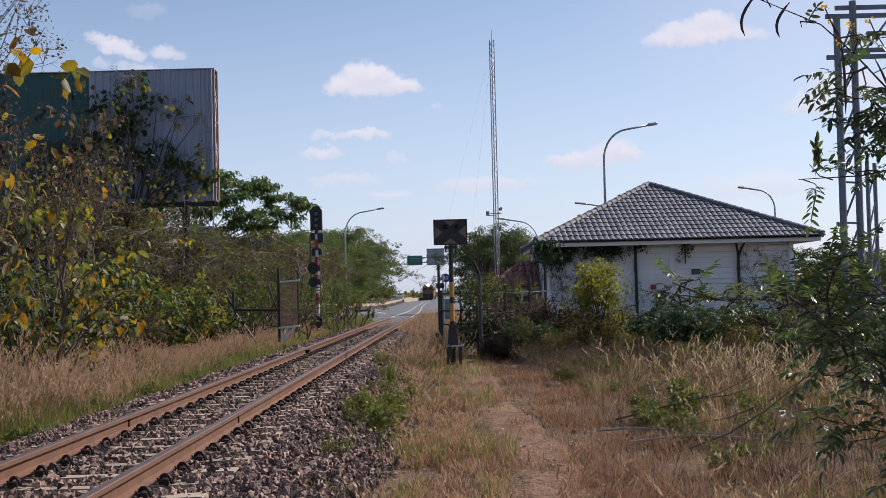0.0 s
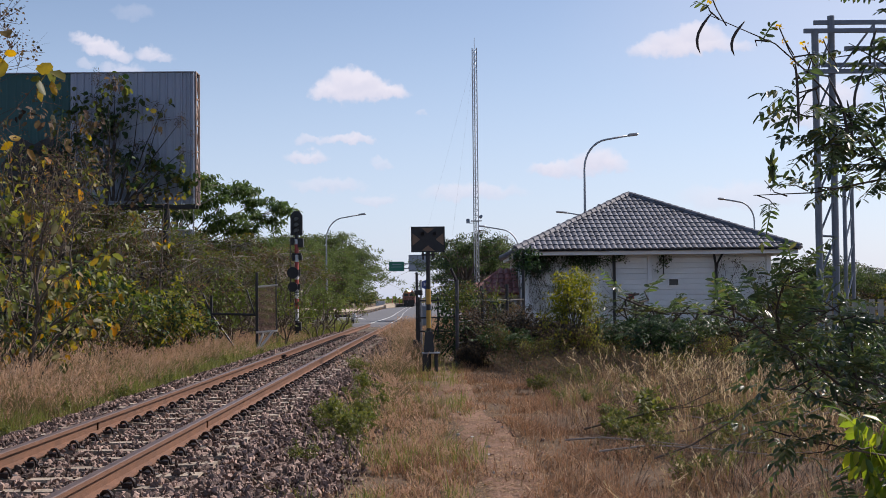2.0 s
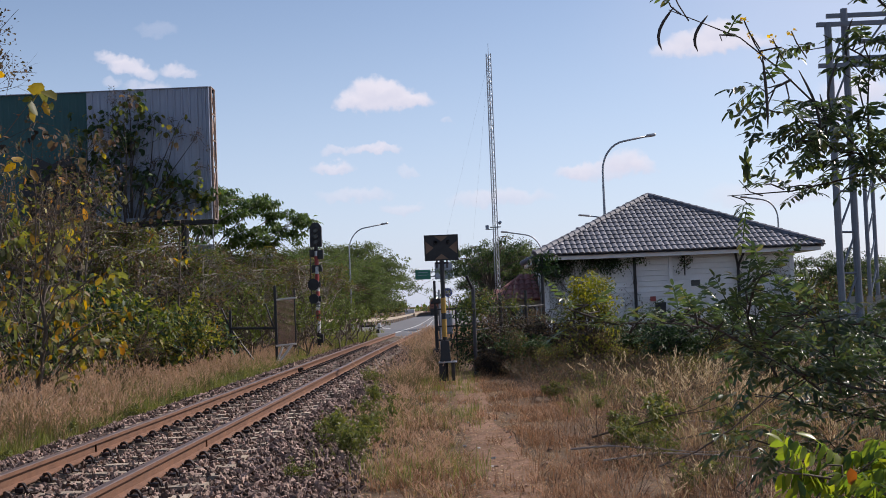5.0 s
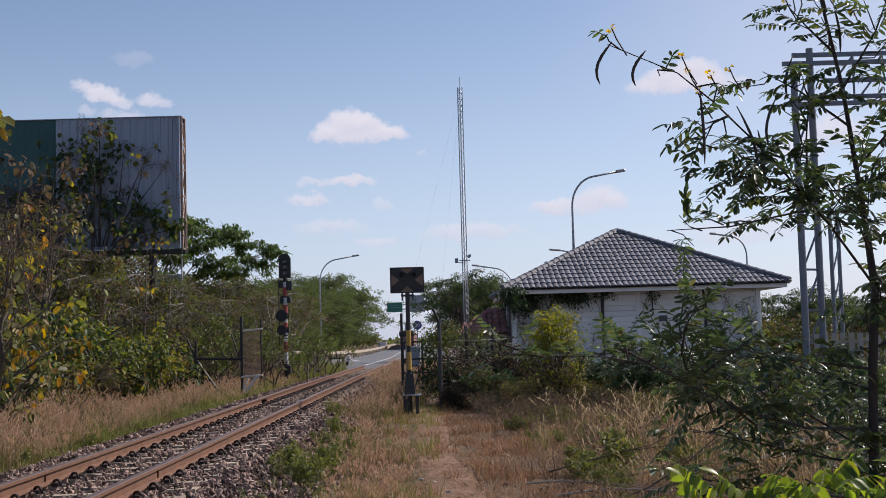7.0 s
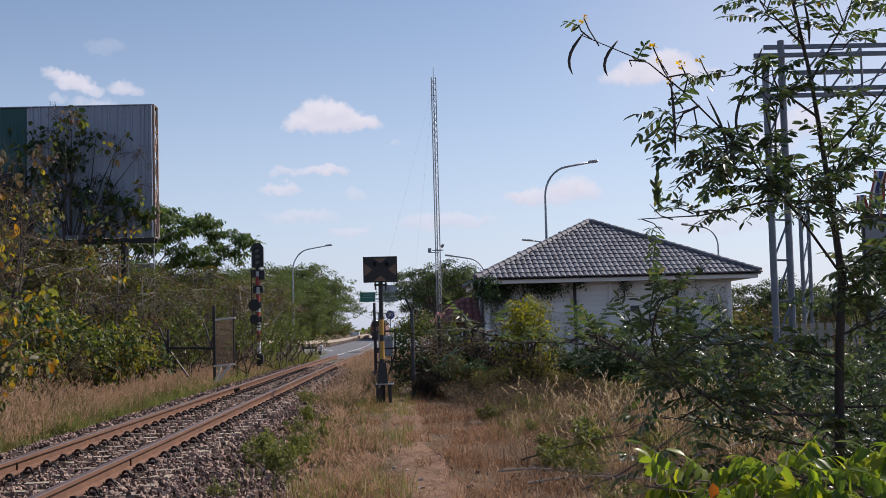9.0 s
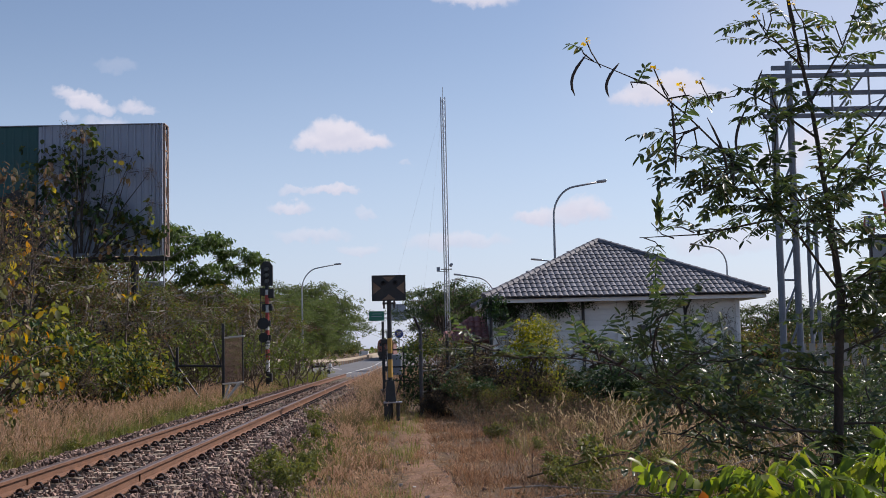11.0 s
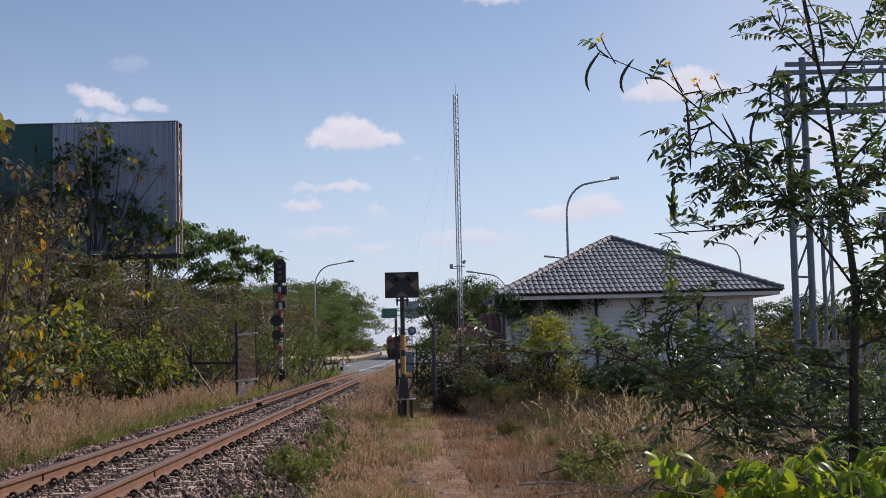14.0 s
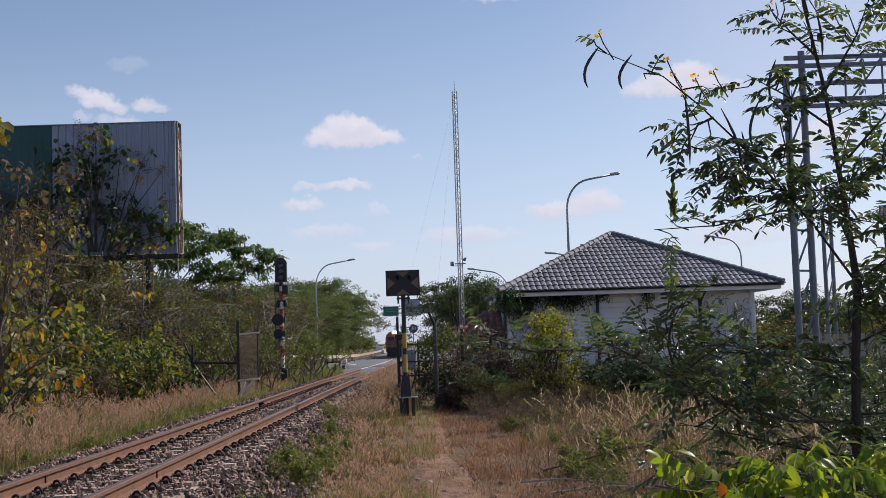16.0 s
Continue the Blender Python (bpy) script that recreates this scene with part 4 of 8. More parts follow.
M_RAIN = leafmat("fresh_green_leaves", [(0.07, 0.115, 0.03), (0.095, 0.14, 0.035), (0.05, 0.09, 0.03)], 0.4)
M_SENNA = leafmat("glossy_pinnate_leaves", [(0.03, 0.05, 0.024), (0.055, 0.085, 0.03), (0.1, 0.14, 0.036), (0.036, 0.06, 0.028), (0.07, 0.105, 0.036), (0.13, 0.12, 0.04)], 0.42, 0.33, 0.42)
M_BRIGHT = leafmat("bright_green_leaves", [(0.09, 0.15, 0.022), (0.19, 0.25, 0.03), (0.05, 0.1, 0.022), (0.28, 0.3, 0.035), (0.15, 0.21, 0.03)], 0.6, 0.33, 0.4)
M_LIME = leafmat("lime_yellow_leaves", [(0.26, 0.25, 0.025), (0.38, 0.34, 0.03), (0.15, 0.17, 0.025), (0.08, 0.1, 0.02), (0.3, 0.27, 0.03)], 0.45)
M_STRAW = leafmat("straw", [(0.36, 0.235, 0.13), (0.44, 0.32, 0.185), (0.21, 0.13, 0.075), (0.32, 0.185, 0.105), (0.2, 0.145, 0.065), (0.09, 0.06, 0.04), (0.54, 0.42, 0.27)], 0.3, 0.8, 0.2, veil=0.015)
M_REDSTRAW = leafmat("reddish_straw", [(0.33, 0.165, 0.09), (0.44, 0.275, 0.16), (0.19, 0.095, 0.054), (0.3, 0.175, 0.1), (0.09, 0.055, 0.035), (0.56, 0.4, 0.26)], 0.25, 0.85, 0.15, veil=0.015)
M_GREENGRASS = leafmat("green_grass", [(0.13, 0.165, 0.035), (0.2, 0.23, 0.045), (0.07, 0.09, 0.025), (0.26, 0.25, 0.07), (0.30, 0.25, 0.10)], 0.35, 0.6, 0.3)
M_PLUME = leafmat("pinkish_seed_plumes", [(0.5, 0.33, 0.21), (0.4, 0.25, 0.16), (0.55, 0.39, 0.27), (0.32, 0.2, 0.13)], 0.32, 0.9, 0.1, veil=0.015)
M_GREYSTEM = leafmat("grey_brown_dead_stems", [(0.27, 0.165, 0.1), (0.36, 0.24, 0.145), (0.14, 0.09, 0.062), (0.42, 0.3, 0.185), (0.09, 0.06, 0.045)], 0.1, 0.85, 0.2)
M_HERB = leafmat("light_green_herb_leaves", [(0.1, 0.125, 0.026), (0.16, 0.175, 0.035), (0.05, 0.066, 0.018), (0.2, 0.2, 0.045), (0.08, 0.1, 0.025)], 0.42)
M_BROWNSTEM = leafmat("dark_brown_dead_stems", [(0.12, 0.08, 0.055), (0.07, 0.048, 0.036), (0.2, 0.14, 0.095), (0.045, 0.033, 0.026), (0.27, 0.2, 0.135)], 0.05, 0.85, 0.2)
M_BANK = leafmat("olive_brown_bank_grass", [(0.17, 0.135, 0.06), (0.24, 0.18, 0.095), (0.1, 0.085, 0.04), (0.32, 0.23, 0.13), (0.14, 0.14, 0.05), (0.08, 0.065, 0.035)], 0.3, 0.8, 0.2, veil=0.015)
M_STRAWPLUME = leafmat("pale_straw_seed_heads", [(0.5, 0.4, 0.24), (0.4, 0.3, 0.18), (0.6, 0.49, 0.32), (0.33, 0.25, 0.14)], 0.35, 0.9, 0.1, veil=0.015)
# dead leaves blackened so that their colour carries the shade inside the growth
M_SHADEDRY = leafmat("shade_dark_dead_leaves", [(0.035, 0.028, 0.022), (0.02, 0.017, 0.014), (0.06, 0.045, 0.03), (0.03, 0.032, 0.018)], 0.1, 0.8, 0.15)
M_FLOWER = leafmat("yellow_flower", [(0.75, 0.50, 0.04), (0.70, 0.42, 0.05)], 0.4)
M_POD = mat("dark_seed_pod", (0.03, 0.024, 0.022), (0.055, 0.04, 0.03), 0.6, 20, 0.2)


def np_mesh(name, V, F, mats, index=None):
    """A mesh from arrays: vertices (n, 3) and faces (m, k)."""
    V, F = np.asarray(V, np.float32), np.asarray(F, np.int32)
    me = bpy.data.meshes.new(name)
    me.vertices.add(len(V))
    me.vertices.foreach_set("co", V.ravel())
    k = F.shape[1]
    me.loops.add(F.size)
    me.loops.foreach_set("vertex_index", F.ravel())
    me.polygons.add(len(F))
    me.polygons.foreach_set("loop_start", np.arange(0, F.size, k, dtype=np.int32))
    for mm in mats if isinstance(mats, (list, tuple)) else [mats]:
        me.materials.append(mm)
    if index is not None:
        me.polygons.foreach_set("material_index", np.asarray(index, np.int32))
    me.update(calc_edges=True)
    me.validate()
    return me


def unit(a):
    return a / np.maximum(np.linalg.norm(a, axis=-1, keepdims=True), 1e-6)


def leaf_arrays(P, D, U, L, W, fold=0.12, curl=0.15):
    """Leaves at P along D with the upper side U; each of 7 points in four quads, folded and curled."""
    D = unit(D)
    S = unit(np.cross(D, U))
    U = np.cross(S, D)
    L, W = np.asarray(L)[:, None], np.asarray(W)[:, None]
    rows = [P, P + D * L * 0.45 - U * L * curl * 0.1, P + D * L - U * L * curl,
            P + D * L * 0.30 + S * W * 0.5 + U * W * fold, P + D * L * 0.76 + S * W * 0.43 + U * W * fold - U * L * curl * 0.5,
            P + D * L * 0.30 - S * W * 0.5 + U * W * fold, P + D * L * 0.76 - S * W * 0.43 + U * W * fold - U * L * curl * 0.5]
    V = np.stack(rows, 1).reshape(-1, 3)
    b = (np.arange(len(P)) * 7)[:, None, None]
    F = (np.array([[0, 3, 4, 1], [1, 4, 2, 2], [0, 1, 6, 5], [1, 2, 2, 6]])[None] + b)
    tri = np.array([[0, 3, 1], [1, 3, 4], [1, 4, 2], [0, 1, 5], [1, 6, 5], [1, 2, 6]])[None] + b
    return V, tri.reshape(-1, 3)


def join(parts):
    V, F, n = [], [], 0
    for v, f in parts:
        V.append(v)
        F.append(f + n)
        n += len(v)
    return np.concatenate(V), np.concatenate(F)


def loose_leaves(rng, C, spread, n, size, aspect=0.45, droop=0.3, flat=0.0):
    """n leaves about each of the points C."""
    C = np.repeat(np.asarray(C, float), n, 0)
    k = len(C)
    d = unit(rng.normal(size=(k, 3)))
    P = C + d * spread * rng.random((k, 1)) ** 0.5 * np.array([1, 1, 1 - flat])
    D = unit(d + rng.normal(size=(k, 3)) * 0.7 + np.array([0, 0, -droop]))
    U = unit(rng.normal(size=(k, 3)) * 0.55 + np.array([0, 0, 1.0]))
    L = size * rng.uniform(0.6, 1.3, k)
    if size < 0.135:
        # small leaves: two faces folded along the midrib
        S = unit(np.cross(D, U))
        U = np.cross(S, D)
        w = (L * aspect * rng.uniform(0.8, 1.2, k))[:, None] * 0.55
        l = L[:, None]
        M = P + D * l * 0.45 + U * w * 0.25
        V = np.stack([P, M + S * w, P + D * l - U * l * 0.15, M - S * w], 1).reshape(-1, 3)
        F = np.array([[0, 1, 2], [0, 2, 3]])[None] + (np.arange(k) * 4)[:, None, None]
        return V, F.reshape(-1, 3)
    return leaf_arrays(P, D, U, L, L * aspect * rng.uniform(0.8, 1.2, k), curl=0.2)


def pinnate(rng, P, D, length, pairs, leaflet, aspect=0.36, droop=0.25, hang=0.35):
    """Compound leaves: a bent stalk from P along D with pairs of leaflets."""
    P, D = np.asarray(P, float), unit(np.asarray(D, float))
    n = len(P)
    up = np.array([0, 0, 1.0])
    S = unit(np.cross(D, up) + rng.normal(size=(n, 3)) * 0.15)
    U = np.cross(S, D)
    out = []
    ln = length * rng.uniform(0.75, 1.2, n)[:, None]
    for j in range(pairs):
        u = 0.18 + 0.78 * j / max(1, pairs - 1)
        Q = P + D * ln * u - up * ln * droop * u * u
        d0 = unit(D - up * 2 * droop * u)
        for s in (-1, 1):
            dd = unit(d0 * 0.45 + S * s + rng.normal(size=(n, 3)) * 0.22 - up * hang)
            l = leaflet * rng.uniform(0.75, 1.15, n) * (1.0 - 0.25 * abs(u - 0.6))
            out.append(leaf_arrays(Q, dd, unit(U + rng.normal(size=(n, 3)) * 0.3), l, l * aspect, curl=0.12))
    tip = P + D * ln - up * ln * droop
    out.append(leaf_arrays(tip, unit(D - up * 2 * droop), U, leaflet * np.ones(n), leaflet * aspect * np.ones(n)))
    # stalk: a thin blade of two crossed strips
    w = 0.004 * np.ones(n)
    out.append(leaf_arrays(P, D - up * droop * 0.6, U, ln[:, 0] * 1.02, w * 2, fold=0.0, curl=droop * 0.5))
    return join(out)


def limb(rng, p, d, long, r, bends=4, wander=0.18, lift=0.05, taper=0.75):
    """Points and radii of a wavering branch."""
    pts, rad = [np.array(p, float)], [r]
    d = unit(np.array(d, float))
    for k in range(bends):
        d = unit(d + rng.normal(size=3) * wander + np.array([0, 0, lift]))
        pts.append(pts[-1] + d * long / bends)
        rad.append(r * (1 - taper * (k + 1) / bends))
    return pts, rad, d


def branching(rng, me, p, d, long, r, depth, tips, split=3, angle=0.6, shrink=0.62, lift=0.06, wander=0.16, n=6, taper=0.75):
    """Adds a limb and its boughs to the Mesh me, and the places of the leaves to tips."""
    pts, rad, d1 = limb(rng, p, d, long, r, 4, wander, lift, taper)
    me.tube(pts, rad, n if r > 0.03 else max(3, n - 2), caps=False)
    if depth == 0:
        tips += [pts[2] * 0.5 + pts[3] * 0.5, pts[3], pts[4]]
        return
    if depth == 1:
        tips.append(pts[4])
    for k in range(split):
        i = 4 if k == 0 else rng.integers(2, 5)
        dd = unit(d1 + rng.normal(size=3) * angle)
        if dd[2] < -0.25:
            dd[2] *= -0.3
        branching(rng, me, pts[i], dd, long * shrink * rng.uniform(0.75, 1.2), rad[i] * 0.8 + 0.001, depth - 1, tips, split, angle, shrink, lift, wander, n, taper)


def plant(name, at, label, category, wood, wood_mat, foliage, stem_name="wood", leaf_name="foliage", group=""):
    """A plant of its wood and one or more leaf meshes [(V, F, material)]."""
    t = thing(name, at, label, category, group)
    part(stem_name, wood, wood_mat, t, smooth=True)
    for V, F, m in foliage:
        part(leaf_name, np_mesh(leaf_name, V, F, m), None, t)
    return t


def shrub(rng, high, wide, leaf, nleaf, mats, stems=7, size=0.08, aspect=0.45, bare=False, thick=0.02):
    """Wood and leaves of a bush that grows from the origin."""
    me, tips = Mesh(), []
    for k in range(stems):
        a = rng.uniform(0, 6.28)
        d = (math.cos(a) * wide / high * 0.6, math.sin(a) * wide / high * 0.6, 1.0)
        branching(rng, me, (math.cos(a) * 0.1 * wide, math.sin(a) * 0.1 * wide, -0.05), d, high * rng.uniform(0.45, 0.65), thick * rng.uniform(0.7, 1.2), 2, tips, 3, 0.55, 0.6, n=5)
    tips = np.array(tips)
    out = []
    for m, share, *above in mats:
        pick = tips[rng.random(len(tips)) < share] if share < 1 else tips
        if above:
            pick = pick[pick[:, 2] > above[0]]
        if len(pick):
            V, F = loose_leaves(rng, pick, leaf, nleaf, size, aspect)
            out.append((V, F, m))
    return me, out

# ---- trees and bushes on the left ----
RN = np.random.default_rng(11)


def on_ground(x, y, turn=0.0, size=1.0):
    return pose(x, y, ground_z(x, y), 0, 0, turn) @ Matrix.Scale(size, 4)


def fitted(ob, x, y, turn, size, clear=0.75):
    """A place on the ground, with the size held to what stands clear below the billboard."""
    top = max((q[2] for c in ob.children for q in c.bound_box), default=3.0)
    return on_ground(x, y, turn, min(size, (clear + 0.068 * y) / top))


def round_tree(seed, high, wide, mats, clumps=70, nl=60, size=0.2, low=0.2, r=0.16):
    """A tree whose crown is built of flat leafy pads at the ends of its boughs, with gaps between them, down to low of its height."""
    rng = np.random.default_rng(seed)
    me, C, pads = Mesh(), [], []
    me.tube([(0, 0, -0.3), (0.1, 0.05, high * 0.25), (0, 0, high * 0.55)], [r, r * 0.8, r * 0.5], 8, caps=False)
    for k in range(max(14, clumps // 3)):
        d = unit(rng.normal(size=3) + np.array((0, 0, 0.25)))
        c = np.array((0, 0, high * (0.5 + low / 2)))
        q = c + d * np.array((wide / 2, wide / 2, high * (0.5 - low / 2))) * rng.uniform(0.45, 1.02)
        pads.append(q)
        s = np.array((0, 0, high * rng.uniform(0.22, 0.5)))
        me.tube([s, (s + q) / 2 + np.array((0, 0, 0.05 * high)) + rng.normal(size=3) * 0.1, q], [r * 0.4, r * 0.24, 0.012], 5, caps=False)
        spread = wide * rng.uniform(0.09, 0.16)
        for _ in range(9):
            t = rng.normal(size=3)
            t = q + np.array((t[0] * spread, t[1] * spread, t[2] * spread * 0.22 - 0.12 * spread * (t[0] ** 2 + t[1] ** 2)))
            C.append(t)
            me.tube([q, t], [0.012, 0.005], 3, caps=False)
    C = np.array(C)
    out = []
    for m, share in mats:
        pick = C[rng.random(len(C)) < share]
        out.append((*loose_leaves(rng, pick, wide * 0.065, int(nl * clumps / len(C)), size, 0.45, 0.35, 0.5), m))
    return me, out


def make_thicket():
    kinds = []
    for k, (h, w, mats, size, nl, lab) in enumerate((
        (2.0, 2.0, [(M_LEAFY, 0.5), (M_DEEP, 0.3), (M_AUTUMN, 0.1), (M_SHADEDRY, 0.15)], 0.14, 10, "dense green bush with small leaves at the foot of the trees"),
        (3.0, 2.2, [(M_DEEP, 0.5), (M_LEAFY, 0.22), (M_SHADEDRY, 0.2)], 0.17, 10, "tall dark green bush in the thicket"),
        (2.4, 2.0, [(M_DRYLEAF, 0.4), (M_THICKET, 0.15), (M_SHADEDRY, 0.3)], 0.10, 8, "half dry brown bush with thin twigs"),
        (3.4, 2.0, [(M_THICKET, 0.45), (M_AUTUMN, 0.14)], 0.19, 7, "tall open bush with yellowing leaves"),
        (2.3, 2.0, [(M_SHADEDRY, 0.25), (M_DRYLEAF, 0.15), (M_AUTUMN, 0.16), (M_LEAFY, 0.1)], 0.12, 6, "dark twiggy bush with few withered leaves"),
    )):
        wood, fol = shrub(RN, h, w, 0.26, nl, mats, 9 if k < 4 else 6, size)
        kinds.append(plant("bush", on_ground(-9 - k, 26 + k), lab, "bush", wood, M_BARKDARK, fol, group="thicket beside the track"))
    spots = [(-6.6, 19.5, 1, 0.6), (-8.0, 21.5, 1, 1.0), (-7.2, 24.0, 0, 1.0), (-6.4, 26.0, 0, 0.8), (-7.2, 28.0, 0, 1.0), (-6.3, 29.6, 0, 0.9), (-5.9, 27.6, 0, 0.7),
             (-9.6, 24.0, 3, 1.15), (-10.5, 29.0, 2, 1.3), (-8.2, 32.5, 2, 1.2), (-6.4, 34.5, 2, 0.95), (-7.6, 36.5, 1, 0.9), (-9.5, 34.5, 3, 1.2), (-11.8, 33.0, 4, 1.3),
             (-6.2, 16.6, 4, 0.75), (-7.6, 17.8, 1, 0.8), (-6.9, 14.4, 4, 0.85), (-8.6, 15.2, 2, 1.2), (-10.6, 20.0, 1, 1.3), (-12.0, 25.0, 0, 1.4), (-13.0, 30.0, 3, 1.4), (-13.5, 35.5, 1, 1.4),
             (-5.9, 12.6, 4, 0.8), (-7.8, 12.2, 1, 1.0), (-11.0, 37.5, 0, 1.3), (-5.7, 22.0, 4, 0.5), (-5.7, 25.2, 2, 0.5), (-8.6, 27.0, 1, 1.0), (-12.8, 20.5, 3, 1.5), (-15.5, 27.0, 4, 1.6), (-15.5, 34.0, 0, 1.6), (-8.6, 29.5, 4, 1.1), (-9.0, 22.0, 4, 1.1)]
    for i, (x, y, k, s) in enumerate(spots):
        m = fitted(kinds[k], x, y, i * 77.0, s)
        if i < 4 and k == i:
            kinds[k].matrix_basis = m
        else:
            copy_thing(kinds[k], m)
    # undergrowth behind the bare shrubs and along the road
    for i, (x, y, k, s) in enumerate(((-6.4, 53.0, 1, 0.62), (-8.2, 52.0, 2, 0.9), (-7.2, 56.0, 1, 0.7), (-9.8, 54.0, 1, 0.75), (-9.0, 58.0, 0, 0.9), (-11.6, 52.5, 2, 0.9), (-11.2, 60.0, 1, 0.75), (-13.4, 56.0, 1, 0.8), (-8.4, 47.5, 2, 0.8), (-9.6, 49.0, 1, 0.7), (-11.4, 46.5, 1, 0.8), (-13.4, 48.5, 0, 1.0), (-7.6, 61.0, 2, 0.7),
                                      (-11.0, 72.0, 1, 0.8), (-12.0, 78.0, 0, 1.1), (-11.6, 86.0, 1, 0.8), (-12.6, 94.0, 0, 1.2), (-12.0, 102.0, 1, 0.9), (-12.6, 112.0, 0, 1.2), (-12.4, 122.0, 1, 0.9), (-12.6, 134.0, 0, 1.3), (-13.4, 66.0, 0, 1.0), (-14.6, 74.0, 1, 0.9), (-15.0, 90.0, 1, 1.0), (-15.0, 106.0, 1, 1.0), (-12.6, 146.0, 1, 1.0), (-12.8, 160.0, 0, 1.4), (-14.0, 210.0, 1, 1.4), (-13.8, 238.0, 0, 2.2), (-14.2, 262.0, 1, 1.6), (-14.2, 280.0, 1, 1.2))):
        copy_thing(kinds[k], on_ground(x, y, i * 61.0, s))
    for k, (x, y) in enumerate(((-10.2, 16.5), (-9.2, 19.0), (-12.2, 28.0), (-10.8, 35.2), (-8.4, 25.0))):
        kinds[k].matrix_basis = fitted(kinds[k], x, y, 30.0 * k, 1.15)


def slim_tree(seed, high, r, mats, size, nl, spread, split=3, depth=3, aspect=0.5, droop=0.4, boughs=9, low=0.3, reach=0.32, lean=(0, 0)):
    """A young tree with one stem and boughs all the way up."""
    rng = np.random.default_rng(seed)
    me, tips = Mesh(), []
    pts, rad = [np.array((0, 0, -0.2))], [r]
    n = 9
    for k in range(n):
        pts.append(np.array((lean[0] * (k + 1) / n, lean[1] * (k + 1) / n, high * (k + 1) / n)) + rng.normal(size=3) * np.array((0.05, 0.05, 0)) * high * 0.12)
        rad.append(r * (1 - 0.85 * (k + 1) / n))
    me.tube(pts, rad, 8, caps=False)
    for k in range(boughs):
        u = low + (1 - low) * (k + rng.random()) / boughs
        i = min(n, int(u * n) + 1)
        a = k * 2.4 + rng.uniform(-0.4, 0.4)
        d = (math.cos(a), math.sin(a), 0.55)
        branching(rng, me, pts[i], d, high * reach * (1.15 - 0.6 * u), rad[i] * 0.6 + 0.004, depth - 1, tips, split, 0.5, 0.62, 0.05, n=5)
    tips.append(pts[-1])
    tips = np.array(tips)
    out = []
    for m, share in mats:
        pick = tips[rng.random(len(tips)) < share]
        if len(pick):
            out.append((*loose_leaves(rng, pick, spread, nl, size, aspect, droop), m))
    return me, out


def make_left_trees():
    # slender trees before the billboard, with large leaves
    for k, (x, y, h, lean, lab) in enumerate((
        (-9.95, 39.2, 7.5, (0.15, 0), "slender dark-stemmed tree with large leaves before the billboard"),
        (-9.6, 33.0, 6.0, (0.4, 0), "slender tree with hanging leaves before the billboard"),
        (-11.2, 30.5, 6.4, (-0.3, 0), "half bare tree before the billboard"),
        (-13.5, 31.5, 6.2, (0.2, 0), "half bare tree before the billboard"),
        (-9.0, 29.0, 5.3, (-0.2, 0), "half bare tree with brown seed heads before the billboard"),
        (-10.5, 27.5, 5.5, (0.2, 0), "half bare tree with brown seed heads before the billboard"),
    )):
        mats = [(M_DEEP, 0.03), (M_THICKET, 0.05), (M_DRYLEAF, 0.05)] if k == 0 else [(M_DRYLEAF, 0.04), (M_AUTUMN, 0.012), (M_SHADEDRY, 0.02)]
        wood, fol = slim_tree(40 + k, h, 0.085, mats, 0.19, 7, 0.22, 3, 3, 0.6, 0.8, 11, 0.3, 0.19, lean)
        if k != 0:
            # brown bunches of dry seed heads all through the crown
            r2 = np.random.default_rng(400 + k)
            C = np.array([(lean[0] * u + r2.normal() * 0.55, lean[1] * u + r2.normal() * 0.5, h * u) for u in r2.uniform(0.6, 1.08, 22)])
            fol.append((*loose_leaves(r2, C, 0.26, 24, 0.04, 0.7, 0.0), M_DRYLEAF))
            for p in C:
                wood.tube([p * np.array((0.3, 0.3, 0.9)), p], [0.010, 0.004], 3, caps=False)
        plant("tree", on_ground(x, y), lab, "tree", wood, M_BARKDARK, fol, "trunk", "crown", group="trees before the billboard")
    # near tree with yellow and brown leaves
    rng = np.random.default_rng(7)
    for k, (x, y, h, lean, n) in enumerate(((-5.35, 12.0, 4.1, (1.1, 0.2), 10), (-5.9, 13.6, 4.4, (0.2, 0.3), 10), (-6.3, 11.4, 4.8, (0.2, 0.0), 11), (-5.2, 17.2, 3.1, (0.3, 0.0), 8))):
        wood, fol = slim_tree(60 + k, h, 0.05, [(M_AUTUMN, 0.045)], 0.18, 5, 0.17, 3, 3, 0.55, 1.0, n, 0.18, 0.23, lean)
        # the lower boughs carry most of the leaves
        low = np.array([(lean[0] * u + rng.normal() * 0.5, lean[1] * u + rng.normal() * 0.5, h * u) for u in rng.uniform(0.2, 0.72, 44)])
        for p in low:
            wood.tube([(p[0] * 0.4, p[1] * 0.4, p[2] - 0.3), (p[0] * 0.75, p[1] * 0.75, p[2] - 0.02), p], [0.012, 0.008, 0.004], 4, caps=False)
        fol.append((*loose_leaves(rng, low, 0.15, 7, 0.145, 0.52, 1.4), M_AUTUMN))
        # thin dry flower heads on the top twigs
        tops = np.array([(lean[0] * u + rng.normal() * 0.42, lean[1] * u + rng.normal() * 0.42, h * u + rng.uniform(-0.1, 0.7)) for u in np.linspace(0.72, 1.02, 32)])
        fol.append((*loose_leaves(rng, tops, 0.24, 46, 0.034, 0.8, 0.0), M_DRYLEAF))
        me = wood
        for p in tops:
            q = np.array((p[0] * 0.7, p[1] * 0.7, p[2] - 0.55))
            me.tube([q, (p + q) / 2 + rng.normal(size=3) * 0.05, p + np.array((0, 0, 0.12))], [0.008, 0.006, 0.003], 4, caps=False)
